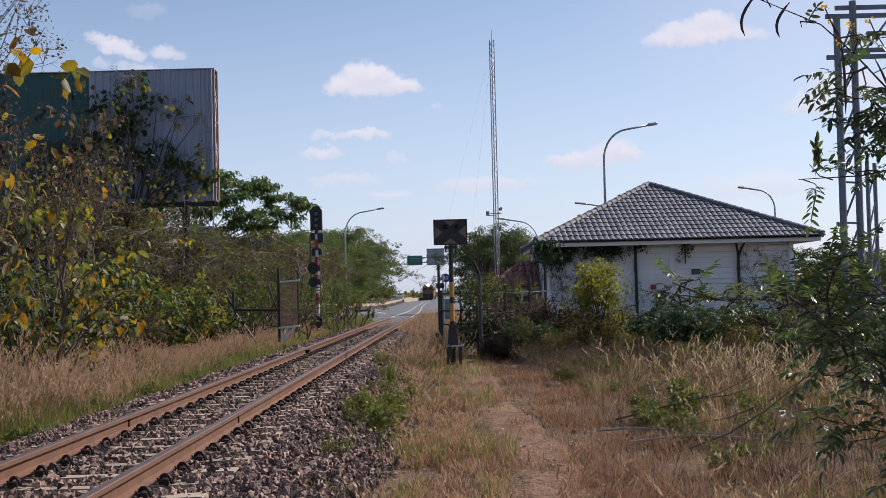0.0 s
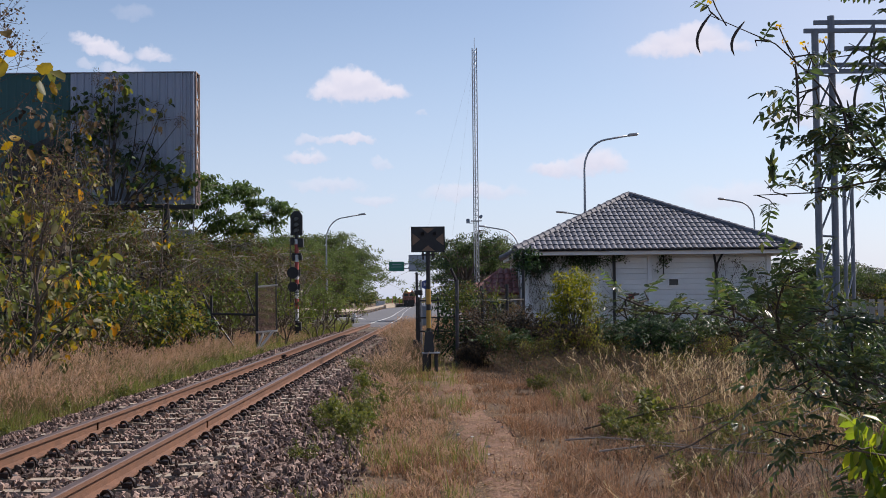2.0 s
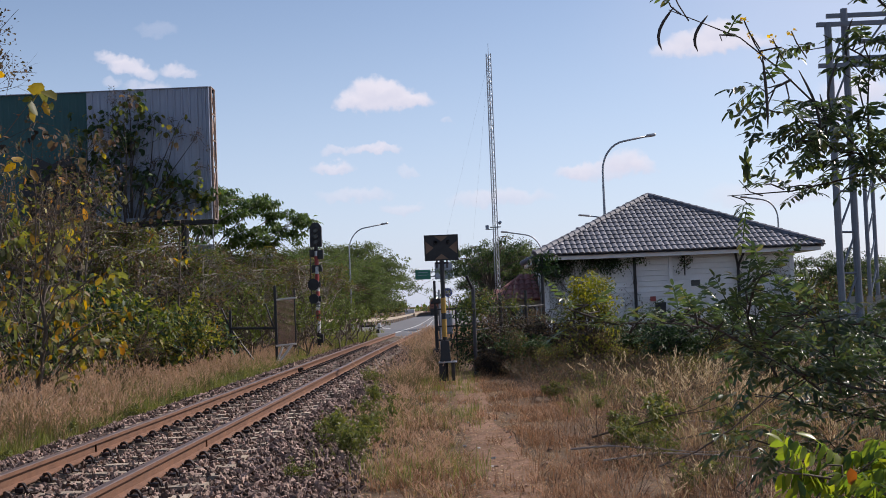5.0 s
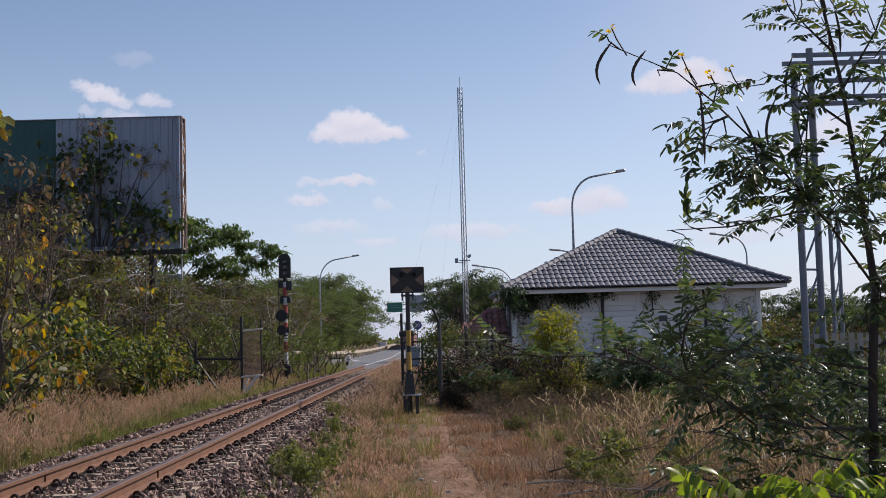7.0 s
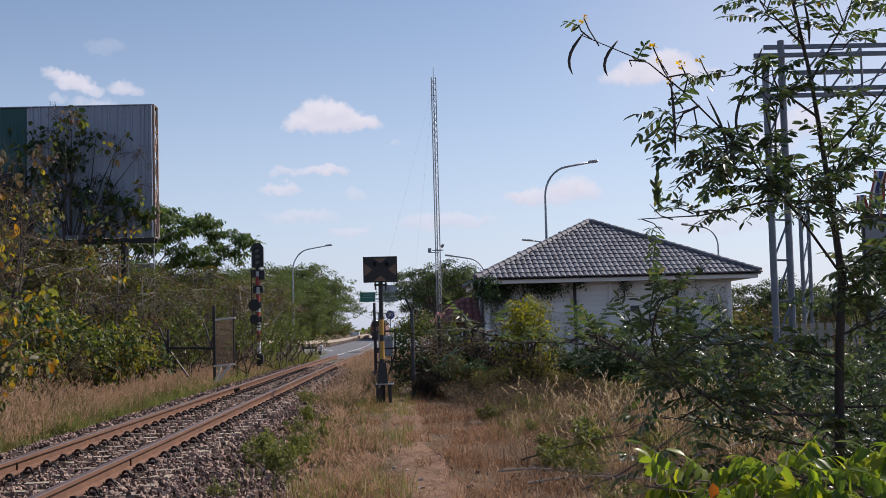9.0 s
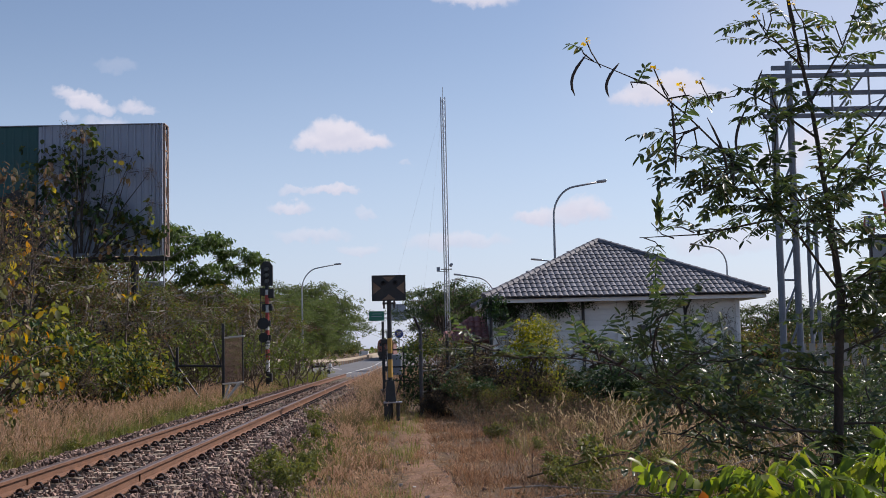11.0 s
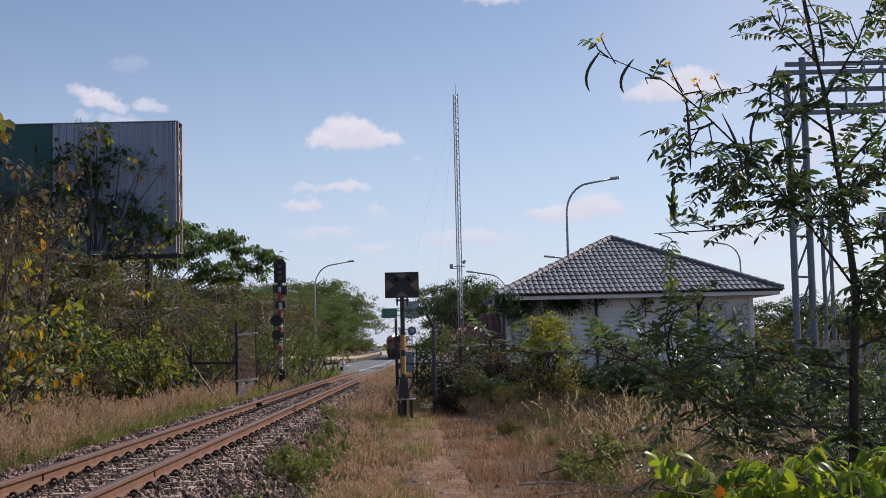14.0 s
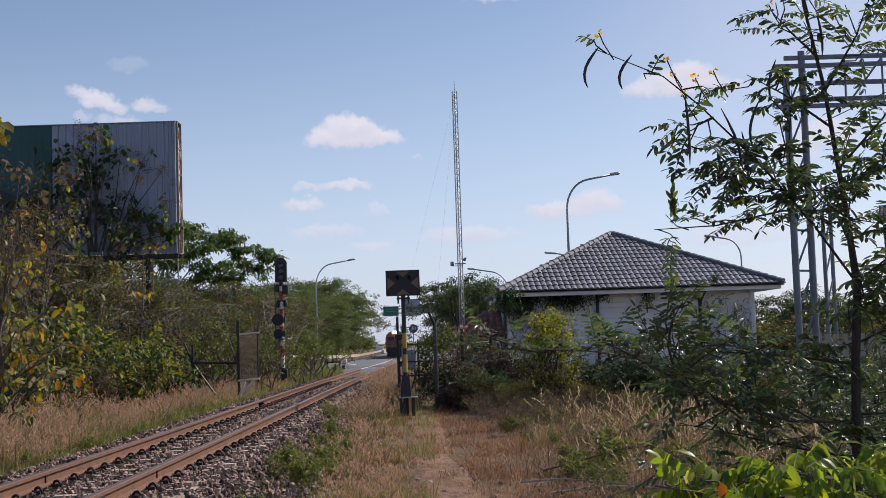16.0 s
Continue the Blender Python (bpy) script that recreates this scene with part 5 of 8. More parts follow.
            for _ in range(3):
                me.tube([p - np.array((0, 0, 0.15)), p + rng.normal(size=3) * 0.16], [0.004, 0.002], 3, caps=False)
        plant("young_tree", on_ground(x, y), "young tree with large yellow and brown leaves beside the track", "tree", wood, M_BARK, fol, "trunk", "crown", group="yellowing trees beside the track")


def make_board_creeper():
    """Large-leaved creeper that has climbed the face of the billboard."""
    rng = np.random.default_rng(57)
    t = thing("creeper", (0, 0, 0), "large-leaved creeper with dry flower heads on the billboard", "creeper")
    y = 40.22
    # x, height, spread, green leaves, leaves coloured dark as if backlit, dry heads
    clumps = ((-10.33, 7, 0.26, 3, 8, 0), (-9.76, 6.95, 0.26, 2, 9, 0), (-9.53, 5.41, 0.34, 2, 11, 2), (-8.62, 5.72, 0.26, 9, 4, 0), (-8.3, 5.29, 0.28, 7, 6, 0), (-7.87, 4.95, 0.26, 10, 4, 0), (-7.58, 4.81, 0.22, 9, 4, 0),
              (-10.49, 7.87, 0.2, 2, 0, 6), (-9.9, 7.58, 0.22, 4, 0, 4), (-9.93, 8.3, 0.25, 2, 0, 8), (-9.11, 7.5, 0.25, 4, 2, 4), (-11.23, 7.5, 0.35, 10, 2, 0), (-11.15, 6.32, 0.4, 5, 8, 4), (-10.6, 6.39, 0.35, 9, 4, 3), (-10.05, 6.3, 0.3, 9, 4, 0), (-10.34, 5.28, 0.4, 9, 5, 3),
              (-8.79, 4.69, 0.35, 7, 3, 3), (-9.1, 6.08, 0.2, 1, 0, 9), (-8.48, 6.89, 0.22, 2, 0, 7), (-7.74, 6.9, 0.2, 0, 0, 6), (-7.7, 5.9, 0.2, 2, 0, 4), (-11.54, 5.13, 0.45, 4, 6, 9), (-12.27, 5.7, 0.55, 4, 8, 12), (-12.9, 5, 0.5, 4, 6, 8), (-8.3, 7.4, 0.15, 1, 0, 3))
    me, green, dark, dry = Mesh(), [], [], []
    for x, z, spread, n, m, k in clumps:
        c = np.array((x, y, z))
        foot = np.array((-9.95 + 0.3 * (x + 9.95), y - 0.1, min(z - 0.6, 4.3)))
        me.tube([foot, foot + (c - foot) * 0.5 + np.array((0.12 * rng.normal(), -0.05, 0.1)), c], [0.028, 0.018, 0.007], 5, caps=False)
        for count, out in ((n, green), (m, dark), (k, dry)):
            for _ in range(count):
                q = c + rng.normal(size=3) * np.array((spread, 0.05, spread))
                q[1] = min(q[1], y + 0.05)
                out.append(q)
                if rng.random() < 0.35 or out is dry:
                    me.tube([c + (q - c) * 0.2, q], [0.007, 0.004], 3, caps=False)
    vine = part("vine", me, M_BARKDARK, t)
    for pts, n, size, m, lab in ((green, 4, 0.2, M_THICKET, "green leaves"), (dark, 5, 0.2, M_DEEP, "dark green leaves, coloured as if backlit"), (dry, 26, 0.045, M_DRYLEAF, "dry brown flower heads")):
        V, F = loose_leaves(rng, np.array(pts), 0.13, n, size, 0.62, 0.8)
        part("leaves" if size > 0.1 else "dry_bloom", np_mesh("leaves", V, F, m), None, vine, lab)


def umbrella_tree(seed):
    """A leaning pale trunk with a few long limbs, and a spreading crown of leafy pads whose leaves hang in tufts."""
    rng = np.random.default_rng(seed)
    me, C = Mesh(), []
    fork = np.array((-0.1, 0.0, 2.9))
    me.tube([(-0.1, 0, -0.3), (0.05, 0, 0.9), (-0.15, 0, 1.9), fork], [0.19, 0.16, 0.13, 0.11], 9, caps=False)
    for a, far, z in ((0.0, 4.75, 5.2), (0.22, 4.0, 5.55), (-0.35, 3.6, 5.75), (0.1, 2.9, 6.05), (-0.6, 2.5, 6.25), (0.75, 2.3, 6.3), (0.1, 4.1, 4.85), (-0.2, 3.1, 4.75), (0.5, 1.7, 5.4), (-0.8, 2.0, 4.9), (1.7, 1.9, 5.6), (2.9, 2.2, 5.0), (4.2, 2.0, 5.3), (0.0, 2.3, 4.45), (0.3, 3.2, 4.3), (-0.4, 1.6, 6.3), (0.3, 1.3, 5.9), (0.0, 0.8, 5.2), (3.4, 1.3, 5.9), (2.4, 2.6, 4.4)):
        end = np.array((far * math.cos(a), far * math.sin(a), z))
        mid = fork + (end - fork) * 0.55 + np.array((0, 0, 0.15)) + rng.normal(size=3) * 0.15
        me.tube([fork, (fork + mid) / 2 + rng.normal(size=3) * 0.08, mid, end], [0.045, 0.035, 0.028, 0.012], 6, caps=False)
        for _ in range(11):
            r = rng.normal(size=3)
            q = end + r * np.array((0.42, 0.6, 0.1)) - np.array((0, 0, 0.16 * (r[0] ** 2 + r[1] ** 2) * 0.5))
            me.tube([mid + (end - mid) * rng.uniform(0.5, 1), q], [0.014, 0.006], 4, caps=False)
            C.append(q)
    # tufts: leaves that fan out from a point and droop
    C = np.repeat(np.array(C), 52, 0) + rng.normal(size=(len(C) * 52, 3)) * np.array((0.14, 0.14, 0.07))
    k = len(C)
    a = rng.uniform(0, 6.283, k)
    D = np.stack([np.cos(a), np.sin(a), rng.uniform(-0.9, 0.25, k)], 1)
    ln = rng.uniform(0.13, 0.24, k)
    V, F = leaf_arrays(C, D, unit(np.array([0, 0, 1.0]) + rng.normal(size=(k, 3)) * 0.25), ln, ln * 0.36, curl=0.35)
    return me, [(V, F, M_RAIN)]


def make_trunks():
    """Bare stems that stand clear of the bushes."""
    for k, (x, y, h, lean, r) in enumerate(((-8.3, 29.4, 4.4, (0.1, 0), 0.055), (-9.3, 30.6, 4.6, (-0.3, 0), 0.06), (-7.7, 27.2, 3.8, (0.3, 0), 0.045), (-10.1, 28.8, 4.5, (0.2, 0), 0.06), (-6.9, 24.6, 3.4, (-0.3, 0), 0.04), (-8.1, 22.6, 3.4, (0.25, 0), 0.045), (-6.7, 20.2, 2.9, (0.4, 0), 0.035), (-11.3, 31.8, 4.8, (0.0, 0), 0.06), (-7.0, 33.4, 4.0, (0.2, 0), 0.05))):
        wood, fol = slim_tree(210 + k, h, r, [(M_AUTUMN, 0.05), (M_LEAFY, 0.07)], 0.15, 5, 0.18, 2, 3, 0.55, 0.9, 8, 0.5, 0.2, lean)
        plant("thin_tree", on_ground(x, y), "thin bare-stemmed tree among the bushes", "tree", wood, M_BARK, fol, "trunk", "crown", group="thin trees in the thicket")


def make_far_trees():
    wood, fol = umbrella_tree(6)
    plant("rain_tree", on_ground(-10.6, 50.0), "spreading tree with pads of fresh green leaves and a pale trunk", "tree", wood, M_BARKPALE, fol, "trunk", "crown")
    kinds = []
    for k in range(3):
        wood, fol = round_tree(20 + k, 5.4, 5.4, [(M_FARGREEN, 0.9)], 190, 190, 0.12, 0.16, 0.14)
        kinds.append(plant("roadside_tree", on_ground(-8 - 3 * k, 76), "feathery green tree beside the road", "tree", wood, M_BARK, fol, "trunk", "crown", group="trees beside the road"))
    for i, (x, y, k, s) in enumerate(((-12.6, 132.0, 0, 1.7), (-13.6, 120.0, 1, 1.5), (-14.2, 158.0, 2, 2.0), (-12.6, 104.0, 0, 1.2), (-13.2, 84.0, 1, 1.0), (-16.5, 126.0, 2, 1.6), (-13.5, 66.0, 2, 0.9), (-14.4, 186.0, 0, 2.25), (-17.0, 100.0, 1, 1.3), (-10.6, 70.0, 2, 0.75), (-9.9, 60.0, 0, 0.72), (-12.4, 56.0, 1, 0.8))):
        copy_thing(kinds[k], on_ground(x, y, 61.0 * i, s))
    for k, (x, y) in enumerate(((-14.5, 70.0), (-16.5, 62.0), (-18.5, 56.0))):
        kinds[k].matrix_basis = on_ground(x, y, 20.0 * k, 1.0)
    wood, fol = round_tree(31, 5.3, 5.0, [(M_FARGREEN, 0.5), (M_DEEP, 0.5)], 120, 150, 0.11, 0.12, 0.16)
    a = plant("tree", on_ground(2.1, 72.0, 0, 1.08), "round dark green tree behind the mast", "tree", wood, M_BARK, fol, "trunk", "crown", group="trees behind the mast")
    copy_thing(a, on_ground(4.0, 77.0, 90, 1.0))
    copy_thing(a, on_ground(2.9, 80.0, 200, 0.95))
    for i, (x, y, s) in enumerate(((11.9, 38.6, 0.55), (13.4, 39.5, 0.5), (12.6, 36.0, 0.45), (15.0, 41.0, 0.48))):
        copy_thing(a, on_ground(x, y, 75 * i, s))
    copy_thing(a, on_ground(13.6, 44.0, 140, 0.42))
    copy_thing(a, on_ground(15.4, 47.0, 20, 0.5))


def make_bare_shrubs():
    kinds = []
    for k in range(3):
        rng = np.random.default_rng(80 + k)
        me, tips = Mesh(), []
        for j in range(4):
            a = j * 1.6 + k
            branching(rng, me, (0.1 * math.cos(a), 0.1 * math.sin(a), -0.1), (0.5 * math.cos(a), 0.5 * math.sin(a), 1), 0.85, 0.031, 4, tips, 2, 0.55, 0.70, 0.10, 0.18, 5, 0.16)
        tips = np.array(tips)
        pick = tips[rng.random(len(tips)) < (0.07, 0.34, 0.20)[k]]
        fol = [(*loose_leaves(rng, pick, 0.14, 10, 0.12, 0.42), M_FEATHER if k else M_THICKET)]
        kinds.append(plant("bare_shrub", on_ground(-5 - k, 40), "grey many-branched shrub with few leaves", "shrub", me, M_BARK, fol, group="bare shrubs by the signal"))
    for i, (x, y, k, s) in enumerate(((-5.0, 40.2, 0, 1.0), (-3.75, 44.2, 1, 0.85), (-5.6, 36.9, 2, 1.0), (-3.3, 46.6, 2, 0.8), (-4.6, 46.8, 0, 0.85), (-5.3, 38.6, 1, 1.0), (-6.1, 36.6, 1, 0.9), (-4.75, 43.3, 2, 0.9), (-6.3, 38.5, 0, 1.25), (-5.4, 48.0, 1, 1.1), (-6.8, 41.5, 1, 1.3), (-4.3, 38.2, 0, 0.85), (-6.6, 45.0, 2, 1.3), (-4.6, 51.0, 0, 0.9), (-7.2, 37.5, 2, 1.15), (-6.6, 39.8, 0, 1.2), (-7.9, 40.5, 1, 1.25), (-5.8, 42.6, 0, 1.2), (-5.2, 45.2, 1, 1.1), (-7.4, 43.6, 2, 1.3), (-4.2, 49.5, 1, 1.05), (-5.2, 51.5, 2, 1.2), (-6.3, 49.0, 0, 1.3), (-8.4, 38.2, 0, 1.15), (-6.2, 18.2, 0, 0.9), (-6.8, 21.0, 2, 1.0), (-6.1, 24.2, 0, 0.85), (-7.6, 23.0, 0, 1.2), (-6.4, 13.4, 2, 0.9), (-8.0, 26.4, 0, 1.3), (-6.9, 26.6, 2, 1.1), (-9.0, 29.8, 0, 1.4), (-7.3, 15.4, 0, 1.1), (-7.4, 31.2, 0, 1.25), (-10.2, 25.6, 0, 1.4))):
        if i < 3:
            kinds[k].matrix_basis = on_ground(x, y, 40.0 * i, s)
        else:
            copy_thing(kinds[k], on_ground(x, y, 70.0 * i, s))


def make_saplings():
    """Thin dark stems that stand all through the thicket, and brownish trees behind it."""
    kinds = []
    for k in range(4):
        mats = ([(M_DRYLEAF, 0.25), (M_THICKET, 0.12)], [(M_THICKET, 0.3)], [(M_DRYLEAF, 0.35)], [(M_AUTUMN, 0.12), (M_DEEP, 0.2)])[k]
        wood, fol = slim_tree(120 + k, 4.2, 0.05, mats, 0.15, 6, 0.2, 3, 3, 0.55, 0.7, 9, 0.35, 0.17, (0.3 * (k - 1.5), 0))
        kinds.append(plant("sapling", on_ground(-8 - k, 22), "thin dark sapling with sparse leaves in the thicket", "tree", wood, M_BARKDARK, fol, "trunk", "crown", group="saplings in the thicket"))
    for i, (x, y, s) in enumerate(((-7.2, 20.5, 0.95), (-8.4, 23.2, 1.05), (-7.6, 25.8, 0.95), (-9.2, 25.5, 1.1), (-7.0, 28.2, 0.8), (-8.3, 30.2, 1.0), (-9.9, 31.5, 1.1), (-6.5, 17.8, 0.8), (-8.0, 16.0, 0.95), (-10.4, 22.3, 1.15), (-11.5, 26.8, 1.2), (-7.4, 33.5, 0.85), (-8.9, 36.0, 0.95), (-6.3, 15.2, 0.75), (-12.6, 32.2, 1.2), (-11.2, 18.2, 1.1))):
        if i < 4:
            kinds[i].matrix_basis = fitted(kinds[i % 4], x, y, 50.0 * i, s, 1.35)
        else:
            copy_thing(kinds[i % 4], fitted(kinds[i % 4], x, y, 50.0 * i, s, 1.35))
    wood, fol = round_tree(77, 3.9, 3.8, [(M_DRYLEAF, 0.4), (M_THICKET, 0.4)], 100, 70, 0.10, 0.5, 0.09)
    a = plant("brownish_tree", on_ground(-7.4, 48.0), "low spreading tree with brown and green leaves", "tree", wood, M_BARKPALE, fol, "trunk", "crown", group="brownish trees behind the thicket")
    for i, (x, y, s) in enumerate(((-9.0, 45.0, 0.95), (-6.4, 54.0, 0.95), (-8.2, 57.0, 1.05), (-11.0, 52.0, 1.1), (-6.4, 62.0, 0.95), (-7.6, 39.0, 0.9), (-9.4, 38.0, 1.0), (-11.2, 39, 1.22), (-13.2, 37.5, 1.22), (-15.2, 39, 1.28), (-17.2, 38, 1.28), (-10.2, 43.5, 1.28), (-13, 43.5, 1.33), (-16, 43.5, 1.33), (-19.5, 40, 1.39))):
        copy_thing(a, on_ground(x, y, 75.0 * i, s))


make_thicket()
make_saplings()
make_left_trees()
make_board_creeper()
make_trunks()
make_far_trees()
make_bare_shrubs()

# ---- right of the track: fence, sign posts, frame ----
M_RUSTMESH = mat("rusty_wire_mesh", (0.36, 0.22, 0.16), (0.24, 0.15, 0.11), 0.85, 4, 0.3)
M_PALEPIPE = mat("pale_painted_pipe", (0.74, 0.68, 0.60), (0.58, 0.51, 0.43), 0.7, 6, 0.1)
M_KERB = mat("tan_concrete", (0.44, 0.36, 0.26), (0.33, 0.27, 0.2), 0.85, 2, 0.2)
M_PIPE = mat("weathered_grey_pipe", (0.10, 0.105, 0.115), (0.06, 0.055, 0.055), 0.7, 7, 0.2, metal=0.2)
M_CABINET = mat("blue_grey_cabinet", (0.27, 0.30, 0.33), (0.20, 0.22, 0.24), 0.6, 4, 0.1)


def make_left_gate():
    y = 33.0
    g = thing("fence_gate", (0, y, 0), "broken rusty wire mesh gate on dark posts", "gate")
    for x, z, w in ((-4.28, 1.8, 0.07), (-3.77, 1.72, 0.035), (-5.48, 1.2, 0.06)):
        low = 0.2 if w < 0.05 else -0.55
        part("post", Mesh().box((x, 0, (z + low) / 2), (w, w, z - low), bevel=0.008), M_DARK, g)
    for z, yy in ((1.42, 0.0), (0.22, -0.2)):
        part("pale_bar", Mesh().cyl((-4.27, yy, z), (-3.72, yy, z + 0.04), 0.03, n=6), M_PALEPIPE, g)
    part("pale_brace", Mesh().cyl((-4.26, -0.45, -0.32), (-3.83, -0.3, 0.24), 0.036, n=6), M_PALEPIPE, g)
    part("pale_brace", Mesh().cyl((-4.27, -0.4, -0.32), (-4.07, -0.3, 0.2), 0.03, n=6), M_PALEPIPE, g)
    part("cross_bar", Mesh().cyl((-5.48, 0, 0.72), (-4.30, 0, 0.68), 0.035, n=6), M_DARK, g)
    part("cross_bar", Mesh().cyl((-5.45, 0, 0.66), (-4.85, 0, -0.2), 0.025, n=6), M_DARK, g)
    part("cross_bar", Mesh().cyl((-5.7, 0, 1.25), (-5.45, 0, 0.6), 0.025, n=6), M_DARK, g)
    part("cross_bar", Mesh().cyl((-4.55, 0, 1.35), (-4.33, 0, 0.66), 0.02, n=6), M_DARK, g)
    me = Mesh()
    for u in np.linspace(0, 1, 18):
        me.cyl((-4.25 + 0.45 * u, 0.01, 0.22), (-4.25 + 0.45 * u, 0.01, 1.42), 0.005, n=4)
    for u in np.linspace(0, 1, 40):
        me.cyl((-4.25, 0.012, 0.22 + 1.2 * u), (-3.8, 0.012, 0.22 + 1.2 * u), 0.005, n=4)
    part("mesh_panel", me, M_RUSTMESH, g, "rusty mesh panel")


def make_right_fence():
    f = thing("fence", (0, 0, 0), "old wire fence on dark pipe posts, overgrown with creepers", "fence")
    posts = [(0.91, 27.0, 1.46, 0), (1.55, 29.0, 1.35, 3), (2.2, 31.0, 1.4, -2), (2.78, 33.2, 2.35, 0)]
    for x, y, z, lean in posts:
        g = ground_z(x, y) - 0.2
        part("post", Mesh().cyl((x, y, g), (x - 0.01 * lean, y, z), 0.04, n=10), M_PIPE if y < 28 else M_DARK, f, "grey pipe post" if y < 28 else "dark pipe post")
    for (x0, y0, *_), (x1, y1, *_) in zip(posts, posts[1:]):
        for z in (1.0, 0.55, 0.1):
            part("rail", Mesh().cyl((x0, y0, z), (x1, y1, z + 0.02), 0.022, n=6), M_DARK, f)
    part("arm", Mesh().cyl((0.91, 27.0, 1.42), (0.78, 26.9, 1.72), 0.03, n=8), M_DARK, f, "slanting arm of the post")
    b = thing("railing", (0, 0, 0), "dark steel railing beside the crossing", "railing")
    for x in (0.05, 0.5, 0.88):
        part("post", Mesh().box((x, 29.4, 0.3), (0.045, 0.045, 1.6), bevel=0.006), M_DARK, b)
    for z in (1.02, 0.62, 0.3):
        part("bar", Mesh().cyl((0.05, 29.4, z), (1.3, 29.4, z), 0.02, n=8), M_DARK, b)
    for x in (0.25, 0.7):
        part("stay", Mesh().cyl((x, 29.4, -0.2), (x + 0.3, 29.4, 0.65), 0.02, n=6), M_DARK, b)
    p = thing("warning_post", (-0.02, 31.0, -0.4), "dark post with black lamp units beside the crossing", "signal post")
    part("post", Mesh().cyl((0, 0, 0), (0, 0, 2.12), 0.033, n=10), M_BLACK, p)
    for z, w in ((1.62, 0.2), (1.35, 0.1), (0.95, 0.12)):
        part("lamp_unit", Mesh().box((0.04, -0.05, z), (w, 0.16, 0.13), bevel=0.02), M_BLACK, p)
    part("foot", Mesh().box((0, 0, 0.2), (0.2, 0.2, 0.5), bevel=0.02), M_DARK, p)
    part("wire_post", Mesh().cyl((0.1, 0.3, 0), (0.1, 0.3, 1.9), 0.025, n=6), M_GALV, p)
    c = thing("cabinet", (0.1, 38.0, -0.4), "blue-grey steel switch cabinet on legs", "cabinet")
    part("body", Mesh().box((0, 0, 0.95), (0.42, 0.3, 0.62), bevel=0.02), M_CABINET, c)
    part("door", Mesh().box((0, -0.16, 0.95), (0.36, 0.02, 0.54), bevel=0.006), M_CABINET, c)
    for x in (-0.15, 0.15):
        part("leg", Mesh().box((x, 0, 0.3), (0.05, 0.2, 0.7)), M_DARK, c)
    c2 = thing("cabinet", (-0.28, 52.0, -0.5), "small grey cabinet beside the crossing", "cabinet")
    part("body", Mesh().box((0, 0, 0.55), (0.3, 0.3, 0.4), bevel=0.02), M_CABINET, c2)
    part("leg", Mesh().cyl((0, 0, 0), (0, 0, 0.4), 0.05, n=8), M_DARK, c2)
    s = thing("speed_sign", (0.02, 50.0, -0.45), "round blue sign with the white number 30 on a thin post", "traffic sign")
    part("post", Mesh().cyl((0, 0.03, 0), (0, 0.03, 2.25), 0.025, n=8), M_GALV, s)
    disc = part("disc", Mesh().cyl((0, 0.0, 2.06), (0, -0.02, 2.06), 0.175, n=28), M_BLUE, s)
    cu = bpy.data.curves.new("number", "FONT")
    cu.body, cu.size, cu.extrude, cu.align_x, cu.align_y = "30", 0.2, 0.003, "CENTER", "CENTER"
    cu.materials.append(M_WHITE)
    num = new("number", cu)
    num.parent = disc
    num.matrix_basis = pose(0, -0.026, 2.06, 90)




FLAGS = []


